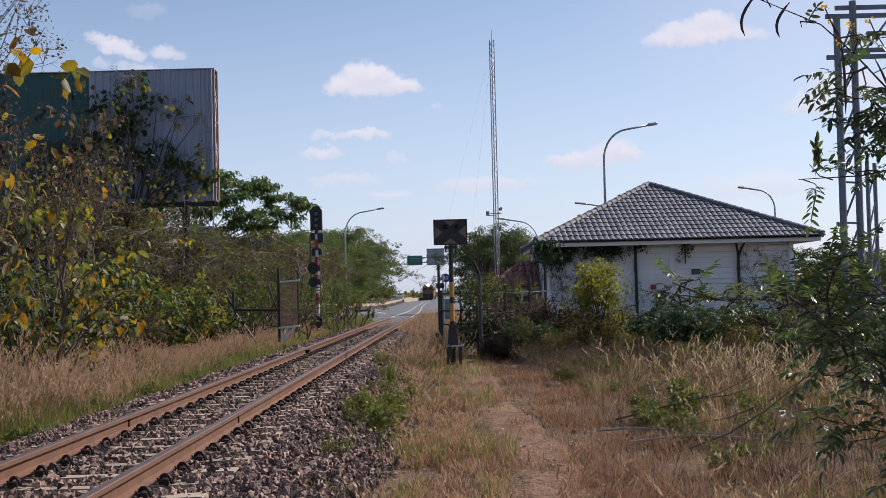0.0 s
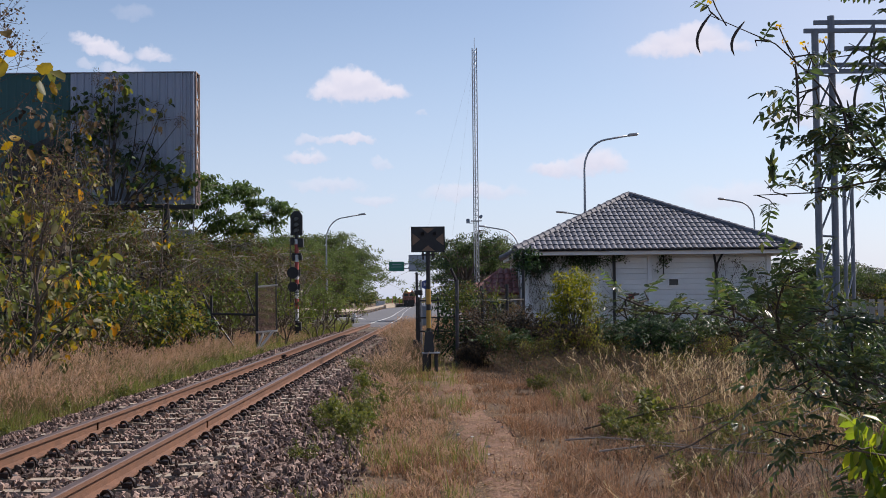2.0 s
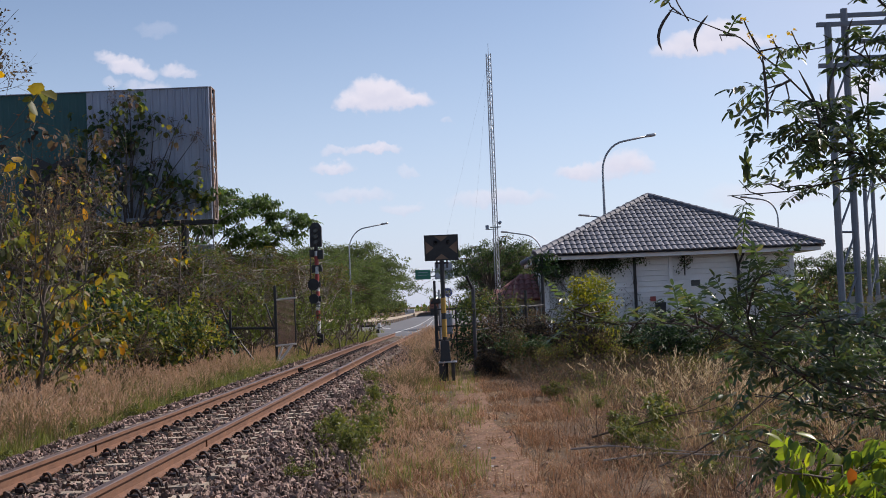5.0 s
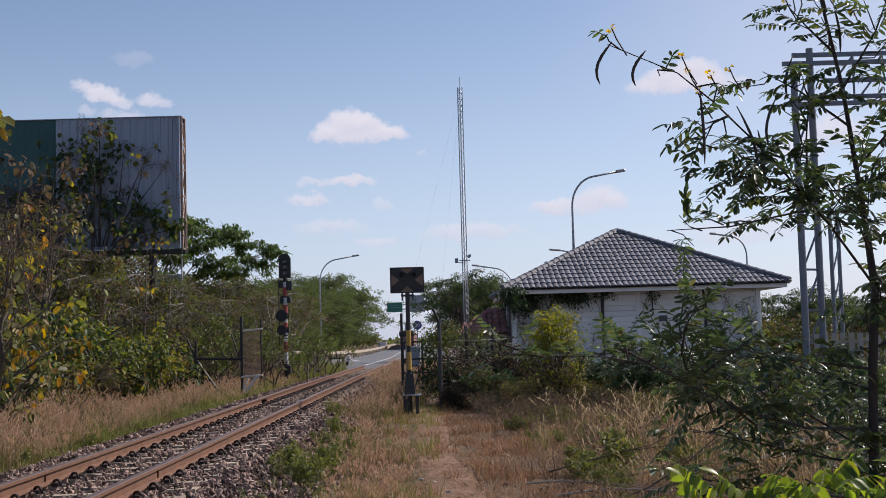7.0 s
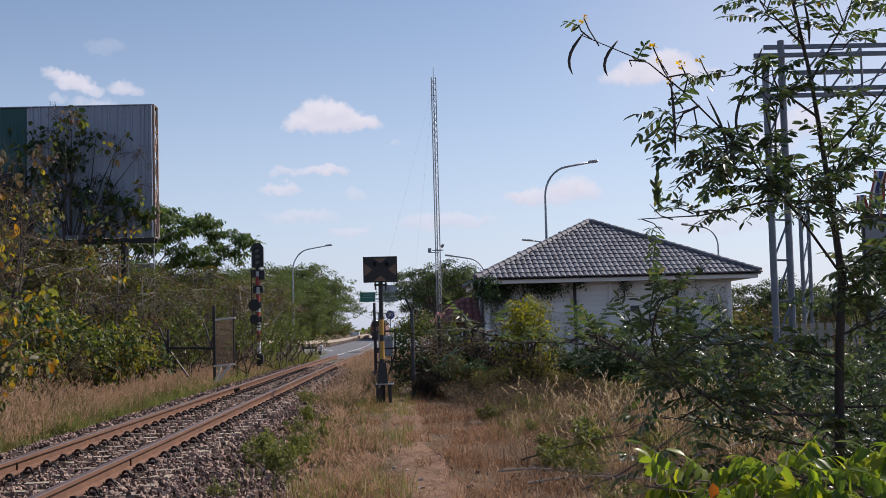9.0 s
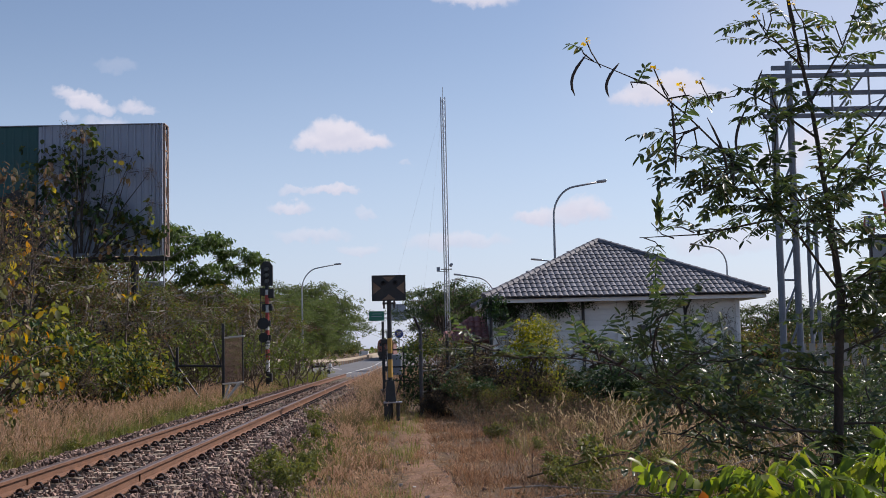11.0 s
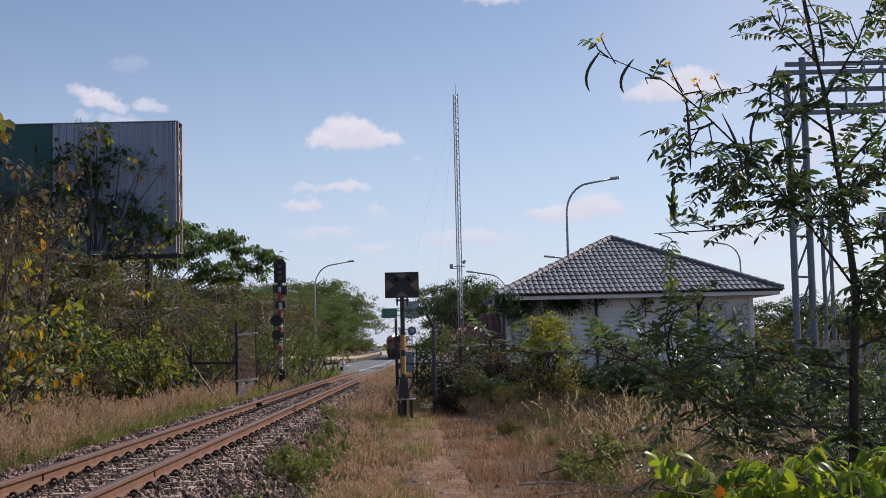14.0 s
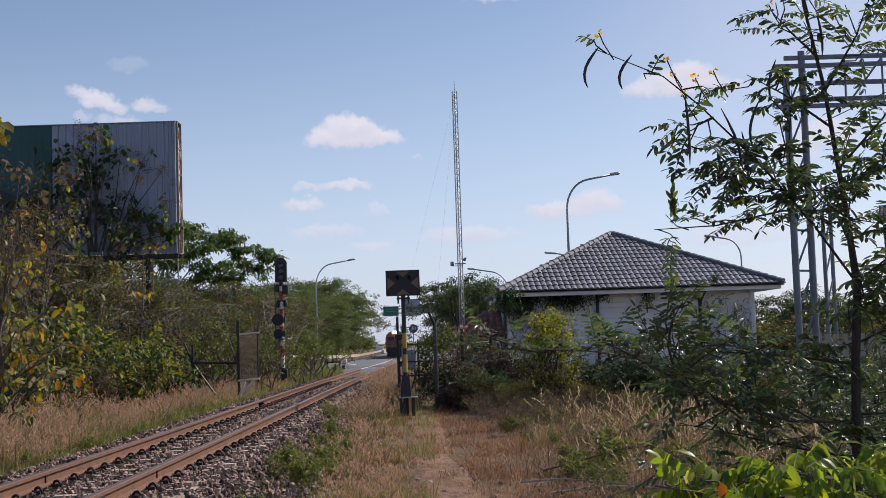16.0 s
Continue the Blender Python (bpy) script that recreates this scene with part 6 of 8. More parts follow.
def make_frame():
    f = thing("steel_frame", (0, 0, 0), "tall grey lattice steel frame with horizontal beams", "steel frame")
    for x, y, z in ((8.48, 26.0, 6.62), (8.92, 26.3, 7.0), (10.5, 30.5, 4.0), (10.85, 31.0, 4.0), (12.9, 26.3, 7.0)):
        part("column", Mesh().cyl((x, y, -0.7), (x, y, z), 0.075 if z > 5 else 0.05, n=12), M_FRAME, f)
    for z, y, x0 in ((6.62, 26.0, 8.25), (6.86, 26.3, 8.55), (5.76, 26.0, 8.25), (5.95, 26.3, 8.7), (6.3, 26.3, 9.2)):
        part("beam", Mesh().box(((x0 + 13.2) / 2, y, z), (13.2 - x0, 0.07, 0.09)), M_FRAME, f)
    def brace(p, q):
        part("brace", Mesh().cyl(p, q, 0.024, n=5), M_FRAME, f)
    for k in range(7):
        z = 0.6 + k * 0.85
        brace((8.48, 26.0, z), (8.92, 26.3, z + 0.85))
        brace((8.48, 26.0, z), (8.92, 26.3, z))
    for k in range(5):
        x = 9.0 + k * 0.8
        brace((x, 26.1, 5.8), (x + 0.8, 26.2, 6.8))
        brace((x + 0.8, 26.2, 5.8), (x + 0.8, 26.2, 6.8))
        brace((10.5, 30.5, 0.2 + k * 0.72), (10.85, 31.0, 0.92 + k * 0.72))
    part("cable", Mesh().tube([(9.2, 26.0, 5.4), (14.0, 22.0, 7.4), (22.0, 16.0, 11.0)], 0.012, 4), M_BLACK, f)
    # two small flags of five stripes, red white blue white red, hanging in folds from the frame
    for x, z, wide, long, name in ((9.57, 3.42, 0.2, 0.36, "small"), (9.93, 3.9, 0.26, 0.8, "larger")):
        r = thing("flag", (x, 24.0, z), name + " limp flag striped red, white and blue", "flag", "flags at the steel frame")
        part("rod", Mesh().cyl((-0.05, 0.02, 0.03), (wide + 0.9, 0.05, 0.1), 0.01, n=5), M_FRAME, r)
        edges = (0.0, 0.17, 0.33, 0.67, 0.83, 1.0)
        for k, m in enumerate((M_RED, M_WHITE, M_BLUE, M_WHITE, M_RED)):
            me = Mesh()
            vs = []
            for u in np.linspace(edges[k], edges[k + 1], 3):
                for q in np.linspace(0, 1, 6):
                    vs.append((wide * u + 0.02 * math.sin(7 * q + 3 * u), 0.05 * math.sin(9 * u + 4 * q), -long * q * (1 - 0.12 * math.sin(5 * u))))
            fs = [(a * 6 + b, a * 6 + b + 1, (a + 1) * 6 + b + 1, (a + 1) * 6 + b) for a in range(2) for b in range(5)]
            me.add(vs, fs)
            me.add([(p[0], p[1] + 0.006, p[2]) for p in vs], [f[::-1] for f in fs])
            part("stripe", me, m, r)
        FLAGS.append(r)
    w = thing("slatted_fence", (0, 0, 0), "low grey slatted fence behind the trees", "fence")
    for k in range(26):
        part("slat", Mesh().box((9.6 + k * 0.2, 29.0, 0.3), (0.13, 0.03, 1.3)), M_CONC, w)
    for z in (0.0, 0.75):
        part("rail", Mesh().box((12.1, 29.05, z), (5.4, 0.05, 0.08)), M_CONC, w)
    b = thing("board_on_posts", (10.65, 26.6, 0), "blue-grey sheet board in a dark frame on posts", "board")
    part("sheet", Mesh().box((1.3, 0, 2.45), (2.6, 0.05, 1.5), bevel=0.01), M_CABINET, b)
    for x in (0.0, 0.95, 2.6):
        part("post", Mesh().box((x, 0.03, 1.3), (0.09, 0.09, 3.9)), M_DARK, b)
    part("top_bar", Mesh().box((1.3, -0.02, 3.22), (2.75, 0.1, 0.08)), M_DARK, b)
    d = thing("shed", (2.2, 50, -0.35), "long low pale grey shed behind the bushes", "shed")
    part("wall", Mesh().box((19.5, 2.0, 0.6), (8.0, 4.0, 2.6)), M_CABINET, d)
    part("roof", Mesh().box((19.5, 2.0, 2.1), (8.6, 4.6, 0.3), bevel=0.02), M_SIGNBACK, d)


def make_far_road():
    b = thing("boom_barrier", (0, 62, 0), "level crossing barrier with a white arm", "barrier")
    part("body", Mesh().box((-4.2, 0, 0.22), (0.8, 0.2, 0.1), bevel=0.03), M_DARK, b)
    for x in (-4.5, -3.9):
        part("leg", Mesh().box((x, 0, -0.1), (0.07, 0.12, 0.6)), M_DARK, b)
    part("counterweight", Mesh().box((-3.7, 0, -0.05), (0.14, 0.2, 0.2), bevel=0.02), M_DARK, b)
    part("arm", Mesh().tube([(-3.62, 0, 0.24), (-3.45, 0.2, 0.08), (-3.1, 0.5, 0.03)], [0.04, 0.034, 0.02], 6), M_WHITE, b)
    part("pivot", Mesh().box((-3.62, 0, 0.2), (0.16, 0.18, 0.3), bevel=0.03), M_WHITE, b, "white pivot housing")
    g = thing("guard_rail", (0, 0, 0), "pale low guard rail along the edge of the road", "guard rail")
    ys = np.arange(66, 330, 6.0)
    part("rail", Mesh().sweep([(-0.04, 0.45), (0.04, 0.45), (0.04, 0.8), (-0.04, 0.8)], [(road_left(y) - 0.3, y, track_z(y)) for y in ys]), M_KERB, g)
    for y in ys[:30]:
        part("post", Mesh().box((road_left(y) - 0.36, y, track_z(y) + 0.2), (0.1, 0.1, 1.0)), M_CONC, g)
    k = thing("concrete_block", (-12.6, 290, track_z(290) - 0.05), "white concrete block at the roadside", "block")
    part("body", Mesh().box((0, 0, 0.75), (2.1, 1.5, 1.5), bevel=0.06), M_WHITE, k)
    h = thing("low_wall", pose(-9.0, 294, track_z(294) - 0.05, 0, 0, -2.5), "yellowish low kerb wall along the road", "barrier")
    part("body", Mesh().box((0.3, 0, 0.35), (0.5, 72, 0.7), bevel=0.06), M_KERB, h)
    for i in range(14):
        x = -11.5 + i * 0.62 + 0.2 * math.sin(i * 2.1)
        p = thing("bridge_post", (x, 335 + 3 * (i % 3), track_z(335) - 0.1), "thin upright post on the far bridge", "post", "posts on the far bridge")
        part("shaft", Mesh().cyl((0, 0, 0), (0, 0, 2.6 + 0.7 * math.sin(i * 1.7)), 0.09, 0.05, 6), M_DARK if i % 3 else M_RED, p)
    # hazy tree line far behind
    rng = np.random.default_rng(5)
    C = np.stack([rng.uniform(-420, 420, 900), rng.uniform(480, 560, 900), rng.uniform(-1.5, 0.3, 900)], 1)
    V, F = loose_leaves(rng, C, 3.0, 9, 1.5, 0.7, 0.1, 0.7)
    tagged(part("far_trees", np_mesh("far_trees", V, F, M_FEATHER), None), "distant line of trees", "trees", kind="stuff")
    # hanging cabinet below the billboard
    s = thing("junction_box", (-8.75, 44.6, 3.18), "grey flat box hanging below the billboard on a rod", "box")
    part("body", Mesh().box((0, 0, 0.22), (1.05, 0.12, 0.42), bevel=0.02), M_CABINET, s)
    part("rod", Mesh().cyl((0.6, 0, 0.0), (0.6, -3.0, 1.2), 0.02, n=6), M_GALV, s)
    part("rod", Mesh().cyl((0.55, 0, -3.6), (0.55, 0, 1.2), 0.025, n=6), M_GALV, s)


make_left_gate()
make_right_fence()
make_frame()
make_far_road()

# ---- plants on the right ----
def along(pts, n, rng, j=0.03):
    """n places along a line of points, and the way of the line there."""
    pts = [np.array(p, float) for p in pts]
    out, way = [], []
    for k in range(n):
        u = (k + rng.random()) / n * (len(pts) - 1)
        i = min(int(u), len(pts) - 2)
        out.append(pts[i] + (pts[i + 1] - pts[i]) * (u - i) + rng.normal(size=3) * j)
        way.append(unit(pts[i + 1] - pts[i]))
    return np.array(out), np.array(way)


def senna_twigs(rng, me, pts, r0, r1, twigs, reach, leaves, length=0.27, pairs=7, leaflet=0.085, start=0.15, hang=0.35, aspect=0.34, tight=0.0, droop=0.25):
    """A branch with short twigs that carry pinnate leaves."""
    n = len(pts)
    me.tube(pts, [r0 + (r1 - r0) * k / (n - 1) for k in range(n)], 7, caps=False)
    P, W = along(pts, twigs, rng, 0.005)
    keep = int(twigs * start)
    LP, LD = [], []
    for p, w in zip(P[keep:], W[keep:]):
        a = unit(rng.normal(size=3) * np.array((1, 1, 0.6)) + w * 0.5 + np.array((0, 0, 0.25)))
        q = p + a * reach * rng.uniform(0.5, 1.1)
        me.tube([p, (p + q) / 2 + rng.normal(size=3) * 0.02, q], [0.004, 0.0032, 0.002], 4, caps=False)
        for k in range(leaves):
            u = rng.uniform(0.3, 1.0)
            LP.append(p + (q - p) * u)
            LD.append(unit(a * 0.5 + rng.normal(size=3) * np.array((0.9, 0.9, 0.45)) * (1 - 0.5 * tight) + w * 1.2 * tight + np.array((0, 0, 0.15))))
    return pinnate(rng, LP, LD, length, pairs, leaflet, aspect, droop, hang)


def make_senna():
    rng = np.random.default_rng(21)
    t = thing("senna_tree", (0, 0, 0), "young senna tree with pinnate leaves, yellow flowers and long dark pods", "tree")
    trunk = [(2.95, 6.0, -0.5), (2.93, 6.0, 0.3), (2.955, 6.0, 0.9), (2.985, 6.0, 1.27), (2.95, 6.0, 1.64), (2.88, 6.0, 2.23), (2.80, 6.0, 2.65), (2.74, 6.0, 3.1)]
    me = Mesh()
    me.tube(trunk, [0.030, 0.025, 0.022, 0.020, 0.014, 0.010, 0.007, 0.004], 9, caps=False)
    part("trunk", me, M_BARKDARK, t, "slender dark trunk", smooth=True)
    rows = (
        # path of the branch, twigs, reach, leaves a twig
        ([(2.98, 6.0, 1.29), (2.72, 5.8, 1.57), (2.42, 5.6, 1.85), (2.13, 5.4, 2.07), (1.96, 5.3, 2.18), (1.67, 5.3, 2.31)], 9, 0.10, 1, 0.15, 0.11, 4, 0.045),
        ([(2.95, 6.0, 1.64), (2.59, 5.8, 1.63), (2.27, 5.8, 1.57), (1.98, 5.8, 1.56)], 9, 0.12, 2, 0.3, 0.18, 6, 0.055),
        ([(2.9, 6.0, 2.05), (2.65, 5.9, 2.2), (2.45, 5.8, 2.28)], 5, 0.18, 2, 0.2, 0.2, 7, 0.058),
        ([(2.94, 6.0, 0.62), (2.54, 5.7, 0.66), (2.16, 5.5, 0.77), (1.92, 5.3, 0.9), (1.71, 4.8, 0.985), (1.5, 4.55, 1.02), (1.28, 4.35, 1.03), (1.1, 4.2, 1.05)], 40, 0.05, 1, 0.1, 0.13, 6, 0.038),
        ([(2.3, 5.6, 0.68), (2.1, 5.6, 0.85), (1.95, 5.6, 0.95)], 7, 0.18, 3, 0.05, 0.22, 7, 0.06),
        ([(2.4, 5.65, 0.66), (2.38, 5.65, 0.86), (2.3, 5.6, 1.04)], 7, 0.16, 2, 0.15, 0.2, 7, 0.058),
        ([(2.1, 5.55, 0.75), (2.03, 5.55, 0.92), (1.96, 5.5, 1.05)], 7, 0.14, 2, 0.2, 0.19, 7, 0.056),
        ([(1.28, 4.35, 1.03), (1.18, 4.25, 1.06), (1.1, 4.2, 1.09)], 5, 0.05, 1, 0.2, 0.11, 6, 0.036),
        ([(1.96, 5.3, 0.88), (1.9, 5.15, 1.02), (1.9, 5.05, 1.12), (1.94, 5.0, 1.2)], 7, 0.09, 2, 0.1, 0.17, 7, 0.048),
        ([(1.96, 5.3, 0.88), (2.05, 5.2, 0.97), (2.16, 5.1, 1.05)], 6, 0.1, 2, 0.1, 0.17, 7, 0.048),
        ([(1.71, 4.8, 0.985), (1.62, 4.7, 1.03), (1.52, 4.6, 1.06)], 5, 0.06, 1, 0.1, 0.12, 6, 0.04),
        ([(2.95, 6.0, 0.9), (2.6, 5.9, 0.95), (2.3, 5.9, 0.98), (2.05, 5.9, 1.02)], 9, 0.2, 2, 0.1, 0.22, 7, 0.058),
        ([(2.98, 6.0, 1.29), (3.12, 6.0, 1.39), (3.33, 6.0, 1.58), (3.6, 6.0, 1.7)], 10, 0.24, 3, 0.1, 0.24, 7, 0.068),
        ([(2.95, 6.0, 0.66), (3.2, 6.0, 0.66), (3.6, 6.1, 0.75)], 12, 0.26, 3, 0.1, 0.22, 7, 0.06),
        ([(2.93, 6.0, 1.85), (3.1, 5.9, 2.05), (3.3, 5.8, 2.3), (3.4, 5.8, 2.5)], 9, 0.22, 3, 0.1, 0.22, 7, 0.06),
        ([(2.85, 6.0, 2.4), (2.7, 5.9, 2.5), (2.6, 5.9, 2.62)], 5, 0.16, 2, 0.1, 0.19, 7, 0.055),
        ([(2.88, 6.0, 2.23), (3.05, 6.0, 2.5), (3.15, 6.0, 2.75)], 7, 0.2, 3, 0.1, 0.21, 7, 0.06),
        ([(2.42, 5.6, 1.85), (2.3, 5.5, 1.82), (2.2, 5.45, 1.74)], 9, 0.14, 3, 0.1, 0.19, 6, 0.058),
        ([(2.2, 5.45, 2.02), (2.12, 5.4, 1.98), (2.06, 5.4, 1.86)], 5, 0.12, 2, 0.1, 0.17, 5, 0.065),
        ([(2.72, 5.8, 1.57), (2.55, 5.7, 1.72), (2.42, 5.6, 1.72)], 9, 0.18, 3, 0.1, 0.2, 7, 0.058),
        ([(2.6, 5.7, 1.68), (2.62, 5.75, 1.95), (2.66, 5.8, 2.2)], 7, 0.16, 3, 0.1, 0.2, 7, 0.058),
        ([(2.97, 6.0, 1.0), (3.2, 6.1, 1.08), (3.5, 6.2, 1.2)], 13, 0.26, 3, 0.05, 0.22, 7, 0.06),
        ([(2.97, 6.0, 1.2), (3.25, 6.3, 1.3), (3.5, 6.5, 1.35)], 14, 0.24, 3, 0.1, 0.24, 7, 0.066),
        ([(2.93, 6.0, 1.75), (3.15, 6.1, 1.85), (3.4, 6.1, 1.95)], 9, 0.22, 3, 0.1, 0.22, 7, 0.062),
        ([(2.82, 6.0, 2.6), (2.76, 6.0, 2.9), (2.74, 6.0, 3.1)], 5, 0.16, 2, 0.1, 0.19, 7, 0.055),
        ([(2.97, 6.0, 1.45), (2.8, 5.7, 1.62), (2.62, 5.5, 1.72)], 10, 0.2, 3, 0.1, 0.22, 7, 0.06),
        ([(2.94, 6.0, 0.45), (2.6, 6.0, 0.52), (2.3, 5.9, 0.6), (2.05, 5.8, 0.66)], 12, 0.2, 3, 0.05, 0.22, 6, 0.066),
        ([(2.94, 6.0, 0.5), (2.7, 6.3, 0.7), (2.4, 6.5, 0.85), (2.2, 6.5, 0.95)], 12, 0.22, 3, 0.05, 0.22, 6, 0.068),
        ([(2.94, 6.0, 0.3), (2.7, 5.9, 0.3), (2.4, 5.9, 0.36), (2.15, 5.9, 0.42)], 11, 0.2, 3, 0.05, 0.22, 6, 0.068),
        ([(2.94, 6.0, 0.4), (3.2, 6.2, 0.42), (3.5, 6.3, 0.5)], 10, 0.24, 3, 0.05, 0.22, 6, 0.066),
        ([(2.95, 6.0, 0.8), (2.75, 6.4, 0.9), (2.5, 6.6, 0.98)], 8, 0.2, 2, 0.05, 0.22, 6, 0.066),
        ([(2.94, 6.0, 0.2), (2.75, 5.7, 0.15), (2.5, 5.6, 0.12), (2.3, 5.6, 0.15)], 9, 0.2, 3, 0.05, 0.22, 6, 0.066),
    )
    for pts, twigs, reach, leaves, start, length, pairs, leaflet in rows:
        b = Mesh()
        low = pts[-1][1] < 5.15 and pts[-1][2] < 1.3
        V, F = senna_twigs(rng, b, pts, 0.0068, 0.0018, twigs, reach, leaves, length, pairs, leaflet, start, *((0.05, 0.3, 0.8, 0.02) if low else (0.3, 0.31)))
        br = part("branch", b, M_BARKDARK, t, smooth=True)
        part("leaves", np_mesh("leaves", V, F, M_SENNA), None, br)
    # flowers
    for x, y, z in ((1.69, 5.3, 2.38), (1.98, 5.3, 2.25), (2.0, 5.3, 2.2), (2.12, 5.4, 2.19), (2.2, 5.4, 2.22), (2.6, 5.9, 2.64), (2.95, 6.0, 2.6), (2.78, 5.9, 2.7), (2.06, 5.4, 2.12)):
        V, F = loose_leaves(rng, [(x, y, z)], 0.014, 9, 0.017, 0.8, 0.0)
        fl = part("flower", np_mesh("flower", V, F, M_FLOWER), None, t, "small yellow flower")
        part("stalk", Mesh().tube([(x, y, z), (x + 0.02, y, z - 0.05), (x + 0.06, y, z - 0.12)], 0.003, 4), M_BARKDARK, fl)
    # pods, flat and curved
    for x, y, z, long, bend in ((1.69, 5.3, 2.30, 0.18, -0.07), (1.83, 5.3, 2.26, 0.15, -0.06), (2.06, 5.35, 2.1, 0.32, 0.01), (2.25, 5.5, 2.05, 0.36, 0.08), (2.45, 5.6, 2.1, 0.22, -0.05), (2.35, 5.55, 1.95, 0.22, 0.02), (2.86, 6.0, 2.6, 0.22, 0.02), (2.62, 5.9, 2.35, 0.2, -0.04)):
        pts = [(x + bend * math.sin(u * 2.2), y, z + 0.02 - long * u) for u in np.linspace(0, 1, 7)]
        me = Mesh()
        me.tube(pts, [0.002, 0.005, 0.0065, 0.0065, 0.0065, 0.0055, 0.0015], 6)
        part("pod", me, M_POD, t, "long dark curved seed pod", smooth=True)


def senna_bush(rng, high, stems, twigs, leafm, length=0.26, pairs=7, leaflet=0.075, leaves=4, spread=0.55):
    wood, parts_ = Mesh(), []
    for k in range(stems):
        a = k * 2.4 + rng.uniform(-0.4, 0.4)
        pts, _, _ = limb(rng, (0.05 * math.cos(a), 0.05 * math.sin(a), -0.1), (spread * math.cos(a), spread * math.sin(a), 1), high * rng.uniform(0.8, 1.1), 0.02, 5, 0.12, 0.0)
        parts_.append(senna_twigs(rng, wood, pts, 0.017, 0.005, twigs, 0.32, leaves, length, pairs, leaflet, 0.2))
    V, F = join(parts_)
    return wood, [(V, F, leafm)]


def make_right_bushes():
    rng = np.random.default_rng(33)
    wood, fol = senna_bush(rng, 1.5, 7, 12, M_SENNA)
    a = plant("senna_bush", on_ground(4.6, 8.6, 0, 0.9), "dark green senna bush with pinnate leaves", "bush", wood, M_BARKDARK, fol, group="senna bushes in the field")
    wood, fol = senna_bush(rng, 1.35, 7, 12, M_DEEP, 0.28, 6, 0.09)
    b = plant("senna_bush", on_ground(6.2, 12.5, 0, 0.85), "low dark senna bush with pinnate leaves", "bush", wood, M_BARKDARK, fol, group="senna bushes in the field")
    for i, (x, y, k, s) in enumerate(((4.6, 9.8, 0, 0.8), (5.9, 15.5, 0, 0.8), (7.1, 17.5, 1, 0.95), (4.5, 24.0, 1, 1.15), (5.5, 25.2, 0, 1.1), (6.6, 26.0, 1, 1.1), (5.8, 19.5, 1, 0.85), (8.5, 20.0, 0, 0.9), (7.4, 22.0, 1, 1.15), (9.6, 17.0, 1, 1.0), (6.4, 12.0, 0, 0.8), (8.0, 13.5, 0, 0.9), (10.5, 22.5, 1, 1.1), (9.6, 25.5, 0, 1.05), (6.5, 25.0, 0, 0.85), (11.5, 26.5, 1, 1.4), (5.6, 13.0, 0, 0.95), (7.0, 16.0, 0, 1.1), (1.95, 26.4, 1, 0.85), (2.5, 25.4, 1, 0.8), (3.9, 25.6, 1, 1.05), (4.4, 26.6, 1, 1.2), (5.1, 24.6, 0, 1.1), (1.5, 28.4, 1, 0.95))):
        copy_thing((a, b)[k], on_ground(x, y, 83.0 * i, s))
    # bright leaves close to the camera
    rng = np.random.default_rng(52)
    near = 0.79
    t = thing("bright_shrub", pose(0.92 * (1 - near), 0.094 * (1 - near), 1.086 * (1 - near)) @ Matrix.Scale(near, 4), "low shrub with bright green drooping leaves", "shrub")
    root = (2.15, 3.95, -0.85)
    for k in range(12):
        u = (k + 0.5) / 12
        end = np.array((1.55 + 0.92 * u + rng.normal() * 0.03, 3.5 + rng.normal() * 0.16, 0.69 + rng.uniform(-0.17, 0.06) - 0.03 * u))
        base = np.array(root) + rng.normal(size=3) * np.array((0.06, 0.06, 0))
        mid = np.array((base[0] * 0.5 + end[0] * 0.5 + 0.12, 3.72, 0.42 + rng.uniform(-0.06, 0.06)))
        pts = [base, (base + mid) / 2 + np.array((0.05, 0, 0.08)), mid, (mid + end) / 2 + np.array((0, 0, 0.07)), end]
        me = Mesh()
        V, F = senna_twigs(rng, me, pts, 0.008, 0.003, 10, 0.07, 2, 0.2, 7, 0.062, 0.6, 1.3, 0.38)
        s = part("stem", me, M_BARK, t, smooth=True)
        part("leaves", np_mesh("leaves", V, F, M_BRIGHT), None, s)
    V, F = leaf_arrays(np.array([(1.72, 3.4, 0.66)]), np.array([(0.1, 0, -1.0)]), np.array([(0, -1.0, 0.1)]), np.array([0.05]), np.array([0.028]))
    part("withered_leaf", np_mesh("withered_leaf", V, F, leafmat("orange_brown_leaf", [(0.36, 0.12, 0.03), (0.28, 0.10, 0.03)])), None, t, "orange withered leaf")
    # bushes by the fence and before the house
    me, C, low = Mesh(), [], []
    for k in range(70):
        d = unit(rng.normal(size=3)) * rng.random() ** 0.4
        q = np.array((0.02 + d[0] * 0.6, d[1] * 0.42, 1.36 + d[2] * 0.44 - 0.4 * d[0] * d[0]))
        C.append(q)
        d = unit(rng.normal(size=3)) * rng.random() ** 0.4
        p = np.array((d[0] * 0.62, d[1] * 0.5, 0.62 + d[2] * 0.62))
        low.append(p)
        me.tube([(rng.normal() * 0.08, rng.normal() * 0.08, -0.1), (p[0] * 0.6, p[1] * 0.6, 0.5 * p[2]), p if k % 2 else q], [0.012, 0.009, 0.004], 4, caps=False)
    low = np.array(low)
    C = np.array(C)
    top = C[:, 2] > 1.2
